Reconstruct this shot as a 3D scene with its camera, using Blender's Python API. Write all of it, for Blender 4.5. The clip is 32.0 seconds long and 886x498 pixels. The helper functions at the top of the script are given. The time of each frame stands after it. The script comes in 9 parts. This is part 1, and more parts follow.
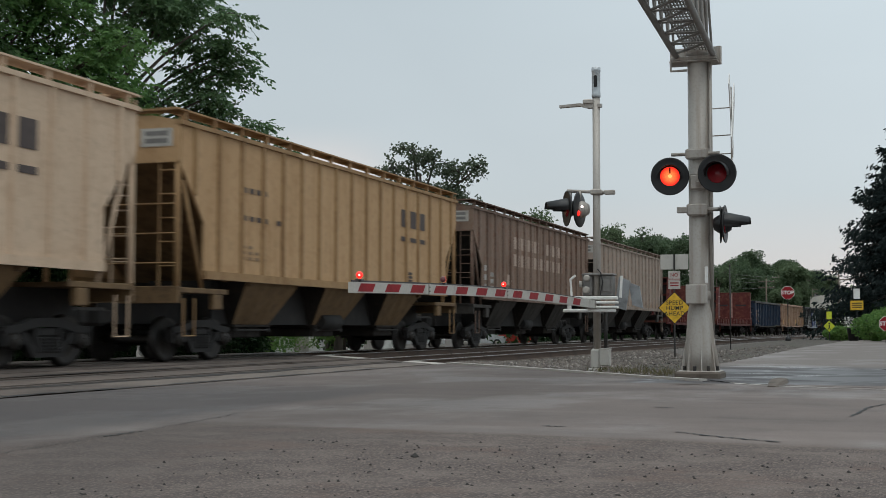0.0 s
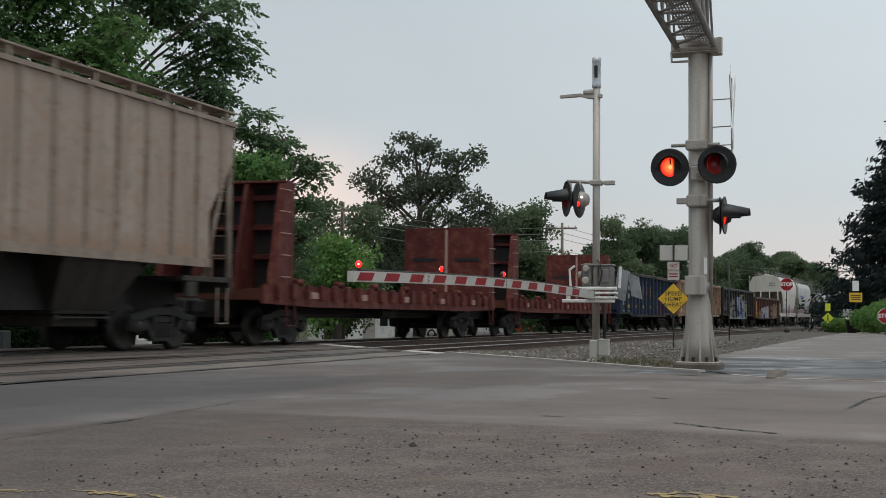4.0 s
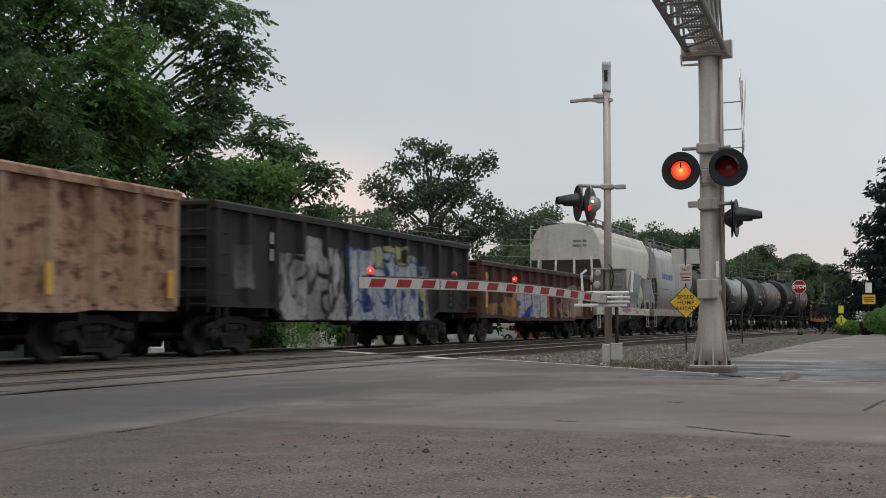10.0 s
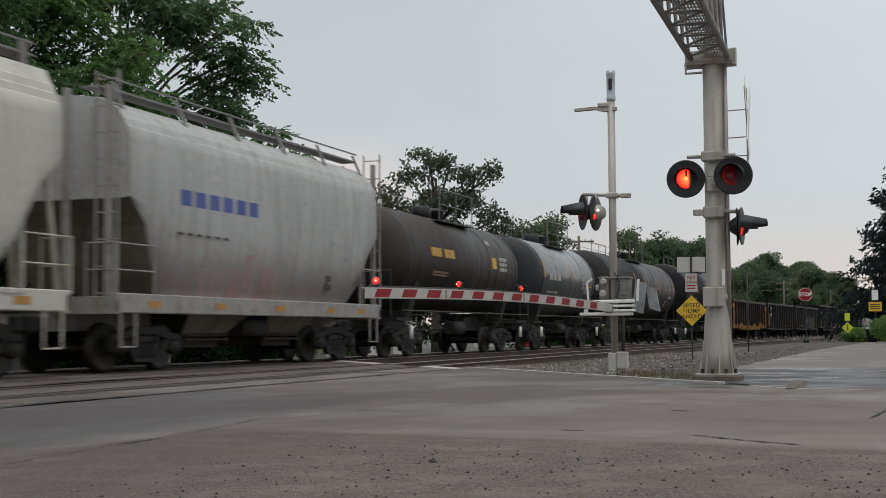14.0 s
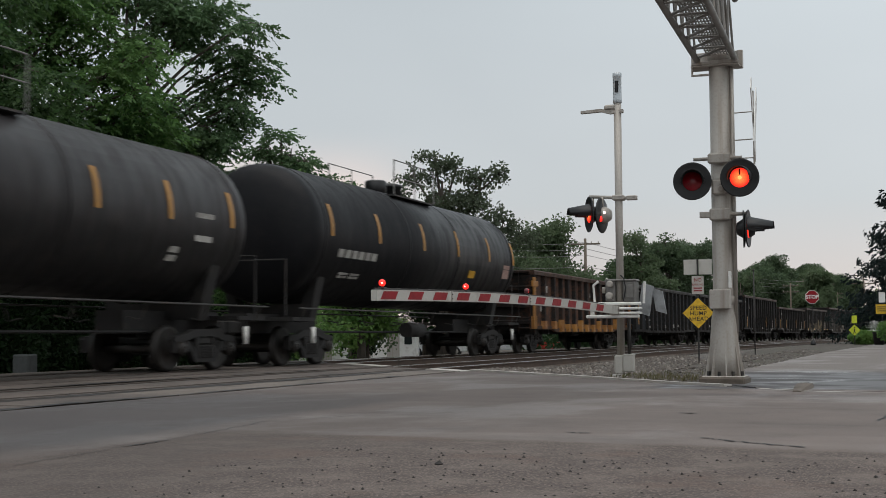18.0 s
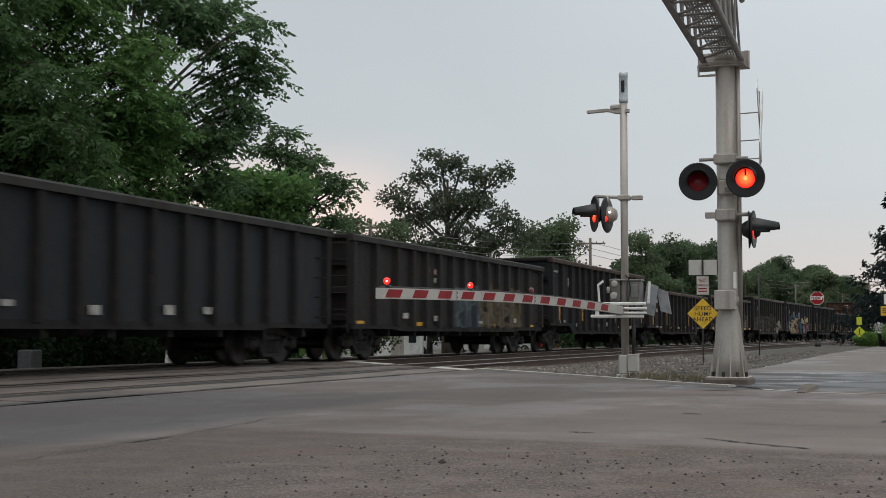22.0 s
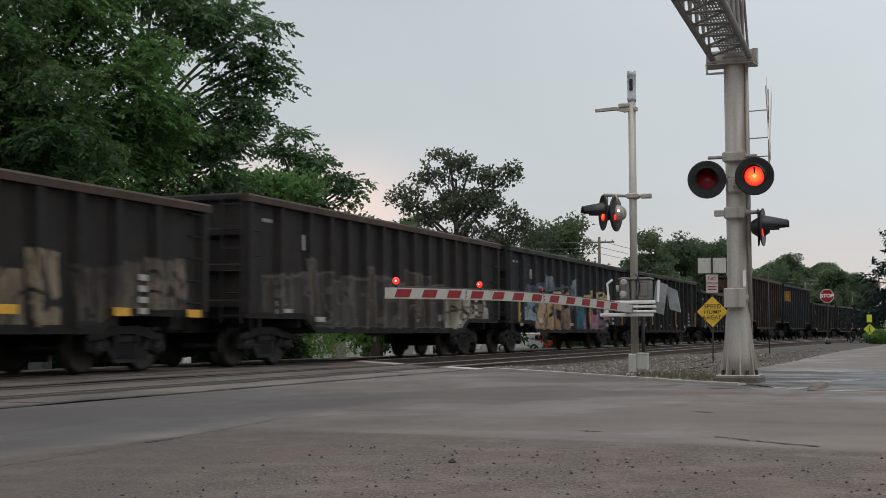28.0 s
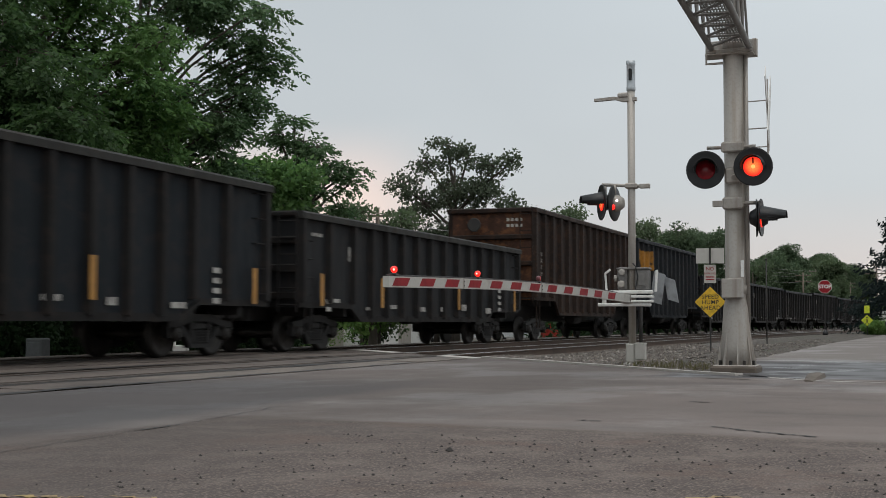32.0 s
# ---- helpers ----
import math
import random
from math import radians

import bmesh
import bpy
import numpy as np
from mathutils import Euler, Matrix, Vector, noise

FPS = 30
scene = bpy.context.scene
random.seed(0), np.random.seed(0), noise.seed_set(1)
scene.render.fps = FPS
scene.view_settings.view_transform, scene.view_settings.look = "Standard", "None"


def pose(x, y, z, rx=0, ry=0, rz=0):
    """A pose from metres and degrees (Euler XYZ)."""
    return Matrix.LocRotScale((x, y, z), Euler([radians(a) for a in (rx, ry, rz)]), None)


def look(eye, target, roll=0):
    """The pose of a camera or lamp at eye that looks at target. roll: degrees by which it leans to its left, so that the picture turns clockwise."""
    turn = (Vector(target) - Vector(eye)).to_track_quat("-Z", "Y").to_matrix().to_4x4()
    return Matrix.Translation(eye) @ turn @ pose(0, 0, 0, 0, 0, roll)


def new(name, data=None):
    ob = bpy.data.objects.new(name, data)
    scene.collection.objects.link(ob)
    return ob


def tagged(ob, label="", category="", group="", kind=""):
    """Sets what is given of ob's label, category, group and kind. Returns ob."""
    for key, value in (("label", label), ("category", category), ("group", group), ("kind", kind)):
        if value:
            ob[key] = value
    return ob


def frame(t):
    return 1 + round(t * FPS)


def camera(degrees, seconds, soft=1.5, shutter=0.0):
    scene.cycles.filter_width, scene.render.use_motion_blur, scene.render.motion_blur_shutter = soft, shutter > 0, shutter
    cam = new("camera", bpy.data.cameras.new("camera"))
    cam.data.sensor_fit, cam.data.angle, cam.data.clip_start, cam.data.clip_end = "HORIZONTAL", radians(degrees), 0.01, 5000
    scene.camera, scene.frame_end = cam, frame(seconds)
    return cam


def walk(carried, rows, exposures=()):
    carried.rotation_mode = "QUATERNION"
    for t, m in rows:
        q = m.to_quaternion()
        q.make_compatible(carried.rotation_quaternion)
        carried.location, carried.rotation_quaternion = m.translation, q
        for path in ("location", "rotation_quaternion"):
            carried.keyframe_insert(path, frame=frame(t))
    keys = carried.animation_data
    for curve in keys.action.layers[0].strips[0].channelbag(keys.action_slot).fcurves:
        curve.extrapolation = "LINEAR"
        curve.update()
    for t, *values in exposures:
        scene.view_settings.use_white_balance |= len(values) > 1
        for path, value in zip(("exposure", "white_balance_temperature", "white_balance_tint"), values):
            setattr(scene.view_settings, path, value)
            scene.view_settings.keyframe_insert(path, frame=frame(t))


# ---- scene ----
cam = camera(37.65, 32.0, soft=0.82, shutter=0.45)
EYE = (0.0, 0.0, 0.66)
PATH = [
    (0, 19.034, 3.469, -0.131), (0.5, 19.056, 3.511, -0.264), (1, 19.001, 3.414, -0.374), (1.5, 18.940, 3.268, -0.402), (2, 18.989, 3.148, -0.437),
    (2.5, 19.241, 3.153, -0.314), (3, 19.162, 3.175, -0.318), (3.5, 19.053, 3.111, -0.406), (5.5, 19.006, 2.790, -0.617), (6, 19.171, 2.927, -0.470),
    (6.5, 19.296, 3.008, -0.296), (7, 19.481, 3.215, -0.193), (7.5, 19.575, 3.427, -0.002), (8, 19.553, 3.433, 0.070), (8.5, 19.546, 3.381, 0.149),
    (9, 19.504, 3.310, -0.000), (9.5, 19.538, 3.278, 0.019), (10, 19.519, 3.255, 0.019), (10.5, 19.531, 3.442, 0.077), (11, 19.515, 3.570, 0.162),
    (11.5, 19.674, 3.598, 0.303), (12, 19.751, 3.574, 0.162), (12.5, 19.786, 3.572, 0.248), (13, 19.676, 3.566, 0.332), (13.5, 19.707, 3.657, 0.285),
    (14, 19.773, 3.682, 0.338), (14.5, 19.816, 3.665, 0.308), (15, 19.819, 3.668, 0.304), (15.5, 19.834, 3.644, 0.358), (17.5, 19.941, 3.737, 0.214),
    (18, 20.050, 3.787, 0.318), (18.5, 19.944, 3.683, 0.205), (19, 19.936, 3.615, 0.137), (19.5, 19.847, 3.505, 0.027), (20, 19.932, 3.516, -0.058),
    (20.5, 19.884, 3.445, -0.116), (21, 19.914, 3.429, -0.164), (21.5, 20.122, 3.705, -0.106), (22, 20.241, 3.725, -0.106), (22.5, 20.350, 3.790, 0.058),
    (23, 20.384, 3.878, 0.129), (23.5, 20.452, 3.931, 0.227), (24, 20.399, 3.829, 0.199), (24.5, 20.424, 3.661, 0.074), (25, 20.479, 3.588, -0.072),
    (25.5, 20.514, 3.604, -0.104), (27.5, 20.658, 3.834, 0.208), (28, 20.651, 3.702, 0.168), (28.5, 20.585, 3.630, 0.048), (29, 20.550, 3.607, -0.050),
    (29.5, 20.503, 3.552, -0.030), (30, 20.485, 3.512, -0.016), (30.5, 20.538, 3.518, 0.004), (31, 20.496, 3.347, -0.145), (31.5, 20.539, 3.354, -0.147),
    (32, 20.555, 3.214, -0.118),
]
walk(cam, [(t, pose(*EYE, 90 + p, r, y)) for t, y, p, r in PATH], exposures=[(0.0, 0.0, 6250, 6.5), (3.5, 0.0, 6330, 7.5), (6.0, 0.0, 6500, 10.0), (32.0, 0.0, 6500, 10.0)])

# ---- light: an overcast evening sky and a very soft low sun ----
world = bpy.data.worlds.new("overcast_sky")
scene.world = world
world.use_nodes = True
wn, wl = world.node_tree.nodes, world.node_tree.links
wn.clear()
sky = wn.new("ShaderNodeTexSky")
sky.sky_type = "NISHITA"
sky.sun_disc = False
sky.sun_elevation, sky.sun_rotation = radians(77), radians(149)
sky.air_density, sky.dust_density, sky.ozone_density = 1.0, 1.0, 1.0
wtc = wn.new("ShaderNodeTexCoord")
wsep = wn.new("ShaderNodeSeparateXYZ")
wl.new(wtc.outputs["Generated"], wsep.inputs[0])
wramp = wn.new("ShaderNodeValToRGB")
wl.new(wsep.outputs["Z"], wramp.inputs[0])
wramp.color_ramp.elements[0].position, wramp.color_ramp.elements[0].color = 0.0, (6.9, 5.9, 5.55, 1)
wramp.color_ramp.elements[1].position, wramp.color_ramp.elements[1].color = 0.32, (5.25, 5.75, 5.95, 1)
e = wramp.color_ramp.elements.new(0.1)
e.color = (5.55, 5.8, 5.9, 1)
wnoise = wn.new("ShaderNodeTexNoise")
wnoise.inputs["Scale"].default_value, wnoise.inputs["Detail"].default_value = 2.2, 4.0
wmap = wn.new("ShaderNodeMapping")
wmap.inputs["Scale"].default_value = (1, 1, 2.6)
wl.new(wtc.outputs["Generated"], wmap.inputs[0])
wl.new(wmap.outputs[0], wnoise.inputs["Vector"])
wmr = wn.new("ShaderNodeMapRange")
wmr.inputs["To Min"].default_value, wmr.inputs["To Max"].default_value = 0.9, 1.1
wl.new(wnoise.outputs["Fac"], wmr.inputs["Value"])
wmul = wn.new("ShaderNodeMix")
wmul.data_type, wmul.blend_type = "RGBA", "MULTIPLY"
wmul.inputs["Factor"].default_value = 1.0
wl.new(wramp.outputs[0], wmul.inputs["A"])
wl.new(wmr.outputs[0], wmul.inputs["B"])
wdir = wn.new("ShaderNodeMath")
wdir.operation = "MULTIPLY_ADD"
wl.new(wsep.outputs["Z"], wdir.inputs[0])
wdir.inputs[1].default_value = 0.9
wl.new(wsep.outputs["X"], wdir.inputs[2])
wside = wn.new("ShaderNodeMapRange")
wside.inputs["From Min"].default_value, wside.inputs["From Max"].default_value = -0.15, 0.35
wside.inputs["To Min"].default_value, wside.inputs["To Max"].default_value = 0.97, 1.22
wl.new(wdir.outputs[0], wside.inputs["Value"])
wglow = wn.new("ShaderNodeMix")
wglow.data_type, wglow.blend_type = "RGBA", "MULTIPLY"
wglow.inputs["Factor"].default_value = 1.0
wl.new(wmul.outputs["Result"], wglow.inputs["A"])
wl.new(wside.outputs[0], wglow.inputs["B"])
wmix = wn.new("ShaderNodeMix")
wmix.data_type = "RGBA"
wmix.inputs["Factor"].default_value = 0.9
wl.new(sky.outputs[0], wmix.inputs["A"])
wl.new(wglow.outputs["Result"], wmix.inputs["B"])
wlow = wn.new("ShaderNodeMapRange")
wlow.interpolation_type = "SMOOTHSTEP"
wlow.inputs["From Min"].default_value, wlow.inputs["From Max"].default_value = 0.16, 0.085
wl.new(wsep.outputs["Z"], wlow.inputs["Value"])
wwest = wn.new("ShaderNodeMapRange")
wwest.interpolation_type = "SMOOTHSTEP"
wwest.inputs["From Min"].default_value, wwest.inputs["From Max"].default_value = -0.335, -0.415
wl.new(wsep.outputs["X"], wwest.inputs["Value"])
wdusk = wn.new("ShaderNodeMath")
wdusk.operation = "MULTIPLY"
wl.new(wlow.outputs[0], wdusk.inputs[0])
wl.new(wwest.outputs[0], wdusk.inputs[1])
wpink = wn.new("ShaderNodeMix")
wpink.data_type = "RGBA"
wl.new(wdusk.outputs[0], wpink.inputs["Factor"])
wl.new(wmix.outputs["Result"], wpink.inputs["A"])
wpink.inputs["B"].default_value = (8.3, 6.85, 6.2, 1)
wbg = wn.new("ShaderNodeBackground")
wbg.inputs["Strength"].default_value = 0.11
wl.new(wpink.outputs["Result"], wbg.inputs["Color"])
wout = wn.new("ShaderNodeOutputWorld")
wl.new(wbg.outputs[0], wout.inputs["Surface"])

sun = new("sun", bpy.data.lights.new("sun", "SUN"))
sun.data.energy, sun.data.angle, sun.data.color = 1.35, radians(60), (1.0, 0.95, 0.89)
sun.matrix_basis = look((3, -5, 26), (0, 0, 0))


# ---- materials ----
class Nodes:
    def __init__(self, name):
        self.m = bpy.data.materials.new(name)
        self.m.use_nodes = True
        self.n, self.l = self.m.node_tree.nodes, self.m.node_tree.links
        self.b = self.n["Principled BSDF"]
        self.tc = self.n.new("ShaderNodeTexCoord")

    def vec(self, scale=(1, 1, 1), shift=(0, 0, 0)):
        mp = self.n.new("ShaderNodeMapping")
        mp.inputs["Scale"].default_value, mp.inputs["Location"].default_value = scale, shift
        self.l.new(self.tc.outputs["Object"], mp.inputs[0])
        return mp.outputs[0]

    def noise(self, scale, detail=4.0, stretch=(1, 1, 1), rough=0.55, shift=(0, 0, 0), distort=0.0):
        t = self.n.new("ShaderNodeTexNoise")
        t.inputs["Scale"].default_value, t.inputs["Detail"].default_value = scale, detail
        t.inputs["Roughness"].default_value, t.inputs["Distortion"].default_value = rough, distort
        self.l.new(self.vec(stretch, shift), t.inputs["Vector"])
        return t.outputs["Fac"]

    def step(self, value, lo, hi):
        mr = self.n.new("ShaderNodeMapRange")
        mr.interpolation_type = "SMOOTHSTEP"
        mr.inputs["From Min"].default_value, mr.inputs["From Max"].default_value = lo, hi
        self.l.new(value, mr.inputs["Value"])
        return mr.outputs[0]

    def math(self, op, a, b=0.0):
        mt = self.n.new("ShaderNodeMath")
        mt.operation = op
        for i, v in enumerate((a, b)):
            if isinstance(v, (int, float)):
                mt.inputs[i].default_value = v
            else:
                self.l.new(v, mt.inputs[i])
        return mt.outputs[0]

    def mix(self, fac, a, b):
        mx = self.n.new("ShaderNodeMix")
        mx.data_type = "RGBA"
        for key, v in (("Factor", fac), ("A", a), ("B", b)):
            if isinstance(v, (int, float)):
                mx.inputs[key].default_value = v
            elif isinstance(v, tuple):
                mx.inputs[key].default_value = (*v, 1)
            else:
                self.l.new(v, mx.inputs[key])
        return mx.outputs["Result"]

    def axis(self, which):
        s = self.n.new("ShaderNodeSeparateXYZ")
        self.l.new(self.tc.outputs["Object"], s.inputs[0])
        return s.outputs[which]

    def bump(self, height, strength=0.3, distance=0.01):
        bp = self.n.new("ShaderNodeBump")
        bp.inputs["Strength"].default_value, bp.inputs["Distance"].default_value = strength, distance
        self.l.new(height, bp.inputs["Height"])
        self.l.new(bp.outputs[0], self.b.inputs["Normal"])

    def done(self, colour, rough=0.6, metal=0.0, spec=0.5):
        for key, v in (("Base Color", colour), ("Roughness", rough), ("Metallic", metal), ("Specular IOR Level", spec)):
            if isinstance(v, (int, float)):
                self.b.inputs[key].default_value = v
            elif isinstance(v, tuple):
                self.b.inputs[key].default_value = (*v, 1)
            else:
                self.l.new(v, self.b.inputs[key])
        return self.m


def worn(name, base, dirt, rough=0.6, metal=0.0, scale=3.0, amount=0.5, bump=0.15, streak=(1, 1, 1)):
    """Paint or metal with grime at two scales and a little relief."""
    k = Nodes(name)
    big = k.step(k.noise(scale, 5, streak), 0.62 - 0.3 * amount, 0.78)
    fine = k.noise(scale * 14, 3)
    c = k.mix(big, base, dirt)
    c = k.mix(k.math("MULTIPLY", k.step(fine, 0.45, 0.8), 0.35), c, dirt)
    k.bump(fine, bump, 0.006)
    return k.done(c, k.math("ADD", k.math("MULTIPLY", fine, 0.25), rough - 0.12), metal)


def spray(k, c, i, y0, y1, z0, z1, cell, cols, line):
    """A row of leaning block letters of uneven height, each shaded through a few fills, with outlines and inner strokes."""
    sway = k.math("SUBTRACT", k.noise(1.5, 3, (0.2, 1, 1), 0.55, (0, i * 3.7, 2)), 0.5)
    lift = k.math("SUBTRACT", k.noise(1.8, 3, (0.2, 1, 1), 0.55, (0, 4, i * 2.3)), 0.5)
    y = k.math("ADD", k.axis("Y"), k.math("MULTIPLY", sway, 0.42 * cell))
    z = k.math("ADD", k.axis("Z"), k.math("MULTIPLY", lift, 0.3))
    pos = k.math("MULTIPLY", k.math("ADD", k.math("SUBTRACT", y, y0), k.math("MULTIPLY", k.math("SUBTRACT", z, z0), 0.1)), 1 / cell)
    which = k.math("FLOOR", pos)
    inside = k.math("SUBTRACT", pos, which)
    rnd = k.n.new("ShaderNodeTexWhiteNoise")
    rnd.noise_dimensions = "1D"
    k.l.new(k.math("ADD", which, 7.3 * i + 0.5), rnd.inputs["W"])
    val = rnd.outputs["Value"]
    head = k.math("SUBTRACT", z1, k.math("MULTIPLY", val, 0.3 * (z1 - z0)))
    m = k.math("MULTIPLY", k.step(k.math("ADD", which, 0.5), -0.02, 0.02), k.step(k.math("ADD", which, 0.5), (y1 - y0) / cell + 0.3, (y1 - y0) / cell + 0.26))
    top = k.math("SUBTRACT", head, z)
    m = k.math("MULTIPLY", m, k.math("MULTIPLY", k.step(top, -0.03, 0.03), k.step(z, z0 - 0.05, z0 + 0.03)))
    # fills run through the letter from foot to head
    tone = k.math("ADD", k.math("MULTIPLY", k.math("SUBTRACT", z, z0), 0.55 / (z1 - z0)), k.math("MULTIPLY", k.noise(2.4 / cell, 3, (0.2, 1, 0.5), 0.6, (0, i, 8)), 0.6))
    tone = k.math("FRACT", k.math("ADD", tone, k.math("MULTIPLY", val, 0.9)))
    ramp = k.n.new("ShaderNodeValToRGB")
    ramp.color_ramp.interpolation = "B_SPLINE" if len(cols) > 3 else "LINEAR"
    els = ramp.color_ramp.elements
    while len(els) < len(cols):
        els.new(0.5)
    for j in range(len(els)):
        els[j].position = j / max(1, len(els) - 1)
        els[j].color = (*cols[min(j, len(cols) - 1)], 1)
    k.l.new(tone, ramp.inputs[0])
    # strokes: gaps between letters, counters, the rim along the top
    side = k.math("ABSOLUTE", k.math("SUBTRACT", inside, 0.5))
    keep = k.step(side, 0.47, 0.42)
    curl = k.math("ABSOLUTE", k.math("SUBTRACT", k.noise(1.1 / cell, 2, (0.2, 1.2, 0.75), 0.45, (0, i * 1.9, 1)), 0.5))
    keep = k.math("MULTIPLY", keep, k.step(curl, 0.012, 0.034))
    rim = k.math("MULTIPLY", k.step(top, 0.03, 0.08), k.step(z, z0 + 0.02, z0 + 0.06))
    keep = k.math("MULTIPLY", keep, rim)
    worn_off = k.step(k.noise(5.0, 4, (0.3, 1.4, 0.5), 0.6, (0, i, 3)), 0.72, 0.5)
    m = k.math("MULTIPLY", m, k.math("ADD", 0.45, k.math("MULTIPLY", worn_off, 0.5)))
    fill = ramp.outputs[0]
    if line is not None and len(cols) == 1:
        fill = line
        m = k.math("MULTIPLY", m, k.math("SUBTRACT", 1.0, keep))
    elif line is None:
        m = k.math("MULTIPLY", m, keep)
    else:
        fill = k.mix(keep, line, fill)
    return k.mix(m, c, fill)


def car_paint(name, base, dirt, rust=(0.09, 0.04, 0.022), rusty=0.35, streaky=0.5, rough=0.6, sprays=(), low=None, mottled=0.5):
    """Weathered freight-car paint: vertical streaks, rust patches, and spray paint in patches given in the car's own metres.
    sprays: (y0, y1, z0, z1, letter width, fills, outline or None)."""
    k = Nodes(name)
    streak = k.step(k.noise(2.2, 5, (1, 1.6, 0.22)), 0.42, 0.72)
    c = k.mix(k.math("MULTIPLY", streak, streaky), base, dirt)
    sheet_no = k.n.new("ShaderNodeTexWhiteNoise")
    sheet_no.noise_dimensions = "1D"
    k.l.new(k.math("FLOOR", k.math("MULTIPLY", k.axis("Y"), 1.1)), sheet_no.inputs["W"])
    c = k.mix(k.math("MULTIPLY", sheet_no.outputs["Value"], 0.5 * streaky), c, dirt)
    patch = k.step(k.noise(1.3, 6, (1, 1, 1), 0.65, (7, 3, 1)), 0.66 - 0.35 * rusty, 0.8 - 0.3 * rusty)
    c = k.mix(k.math("MULTIPLY", patch, 0.85 * min(1, rusty * 2)), c, rust)
    # low: blends towards another colour below a wavy height
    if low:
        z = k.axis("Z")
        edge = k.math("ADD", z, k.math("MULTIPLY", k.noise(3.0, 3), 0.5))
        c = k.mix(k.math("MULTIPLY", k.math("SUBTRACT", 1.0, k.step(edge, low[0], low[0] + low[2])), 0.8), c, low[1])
    for i, (y0, y1, z0, z1, cell, cols, line) in enumerate(sprays):
        c = spray(k, c, i, y0, y1, z0, z1, cell, cols, line)
    fine = k.noise(26, 3)
    c = k.mix(k.math("MULTIPLY", k.step(fine, 0.5, 0.75), 0.22), c, dirt)
    mottle = k.noise(3.4, 6, (1, 0.9, 1.1), 0.7, (2, 5, 9))
    c = k.mix(k.math("MULTIPLY", k.step(mottle, 0.5, 0.6), 0.12 + 0.95 * streaky * mottled), c, rust)
    c = k.mix(k.math("MULTIPLY", k.step(mottle, 0.46, 0.34), 0.15 + 0.3 * streaky), c, tuple(v * 0.55 for v in dirt))
    dents = k.noise(1.5, 2, (1, 1, 0.6), 0.5, (3, 1, 4))
    k.bump(k.math("ADD", k.math("MULTIPLY", fine, 0.12), dents), 0.5, 0.05)
    return k.done(c, k.math("ADD", k.math("MULTIPLY", streak, 0.2), rough - 0.05), 0.0, 0.14)


def plain(name, colour, rough=0.6, metal=0.0, spec=0.5):
    k = Nodes(name)
    n = k.noise(9, 4)
    dark = tuple(v * 0.72 for v in colour)
    return k.done(k.mix(k.step(n, 0.35, 0.75), colour, dark), rough, metal, spec)


def glow(name, colour, strength, base=(0.3, 0.01, 0.01)):
    k = Nodes(name)
    k.b.inputs["Emission Color"].default_value = (*colour, 1)
    k.b.inputs["Emission Strength"].default_value = strength
    return k.done(base, 0.3)


def lit_lens(name, rim, core, strength, radius):
    """A lit lens, hottest in its middle (the lens faces its own y)."""
    k = Nodes(name)
    x, z = k.axis("X"), k.axis("Z")
    r = k.math("POWER", k.math("ADD", k.math("MULTIPLY", x, x), k.math("MULTIPLY", z, z)), 0.5)
    c = k.mix(k.step(r, radius * 0.15, radius), core, rim)
    facets = k.n.new("ShaderNodeTexVoronoi")
    facets.inputs["Scale"].default_value = 60
    k.l.new(k.vec(), facets.inputs["Vector"])
    c = k.mix(k.math("MULTIPLY", k.step(facets.outputs["Distance"], 0.3, 0.7), 0.3), c, tuple(v * 0.6 for v in rim))
    k.l.new(c, k.b.inputs["Emission Color"])
    k.b.inputs["Emission Strength"].default_value = strength
    return k.done((0.3, 0.01, 0.01), 0.3)


def leaf_mat(name, a, b, rough=0.55, patchy=0.8):
    k = Nodes(name)
    geo = k.n.new("ShaderNodeNewGeometry")
    c = k.mix(geo.outputs["Random Per Island"], a, b)
    c = k.mix(k.step(k.noise(0.35 if patchy > 0.7 else 0.6, 3), 0.38, 0.66), c, tuple(v * patchy for v in a))
    m = k.done(c, rough, 0.0, 0.25)
    tr = k.n.new("ShaderNodeBsdfTranslucent")
    k.l.new(c, tr.inputs["Color"])
    mx = k.n.new("ShaderNodeMixShader")
    mx.inputs[0].default_value = 0.5
    k.l.new(k.b.outputs[0], mx.inputs[1])
    k.l.new(tr.outputs[0], mx.inputs[2])
    k.l.new(mx.outputs[0], k.n["Material Output"].inputs["Surface"])
    return m


# ---- mesh helpers ----
def box(bm, x0, x1, y0, y1, z0, z1, bevel=0.0):
    v = [bm.verts.new((x, y, z)) for x in (x0, x1) for y in (y0, y1) for z in (z0, z1)]
    fs = [bm.faces.new([v[i] for i in q]) for q in ((0, 1, 3, 2), (4, 6, 7, 5), (0, 4, 5, 1), (2, 3, 7, 6), (0, 2, 6, 4), (1, 5, 7, 3))]
    if bevel:
        es = list({e for f in fs for e in f.edges})
        bmesh.ops.bevel(bm, geom=es, offset=bevel, segments=1, affect="EDGES")
    return v


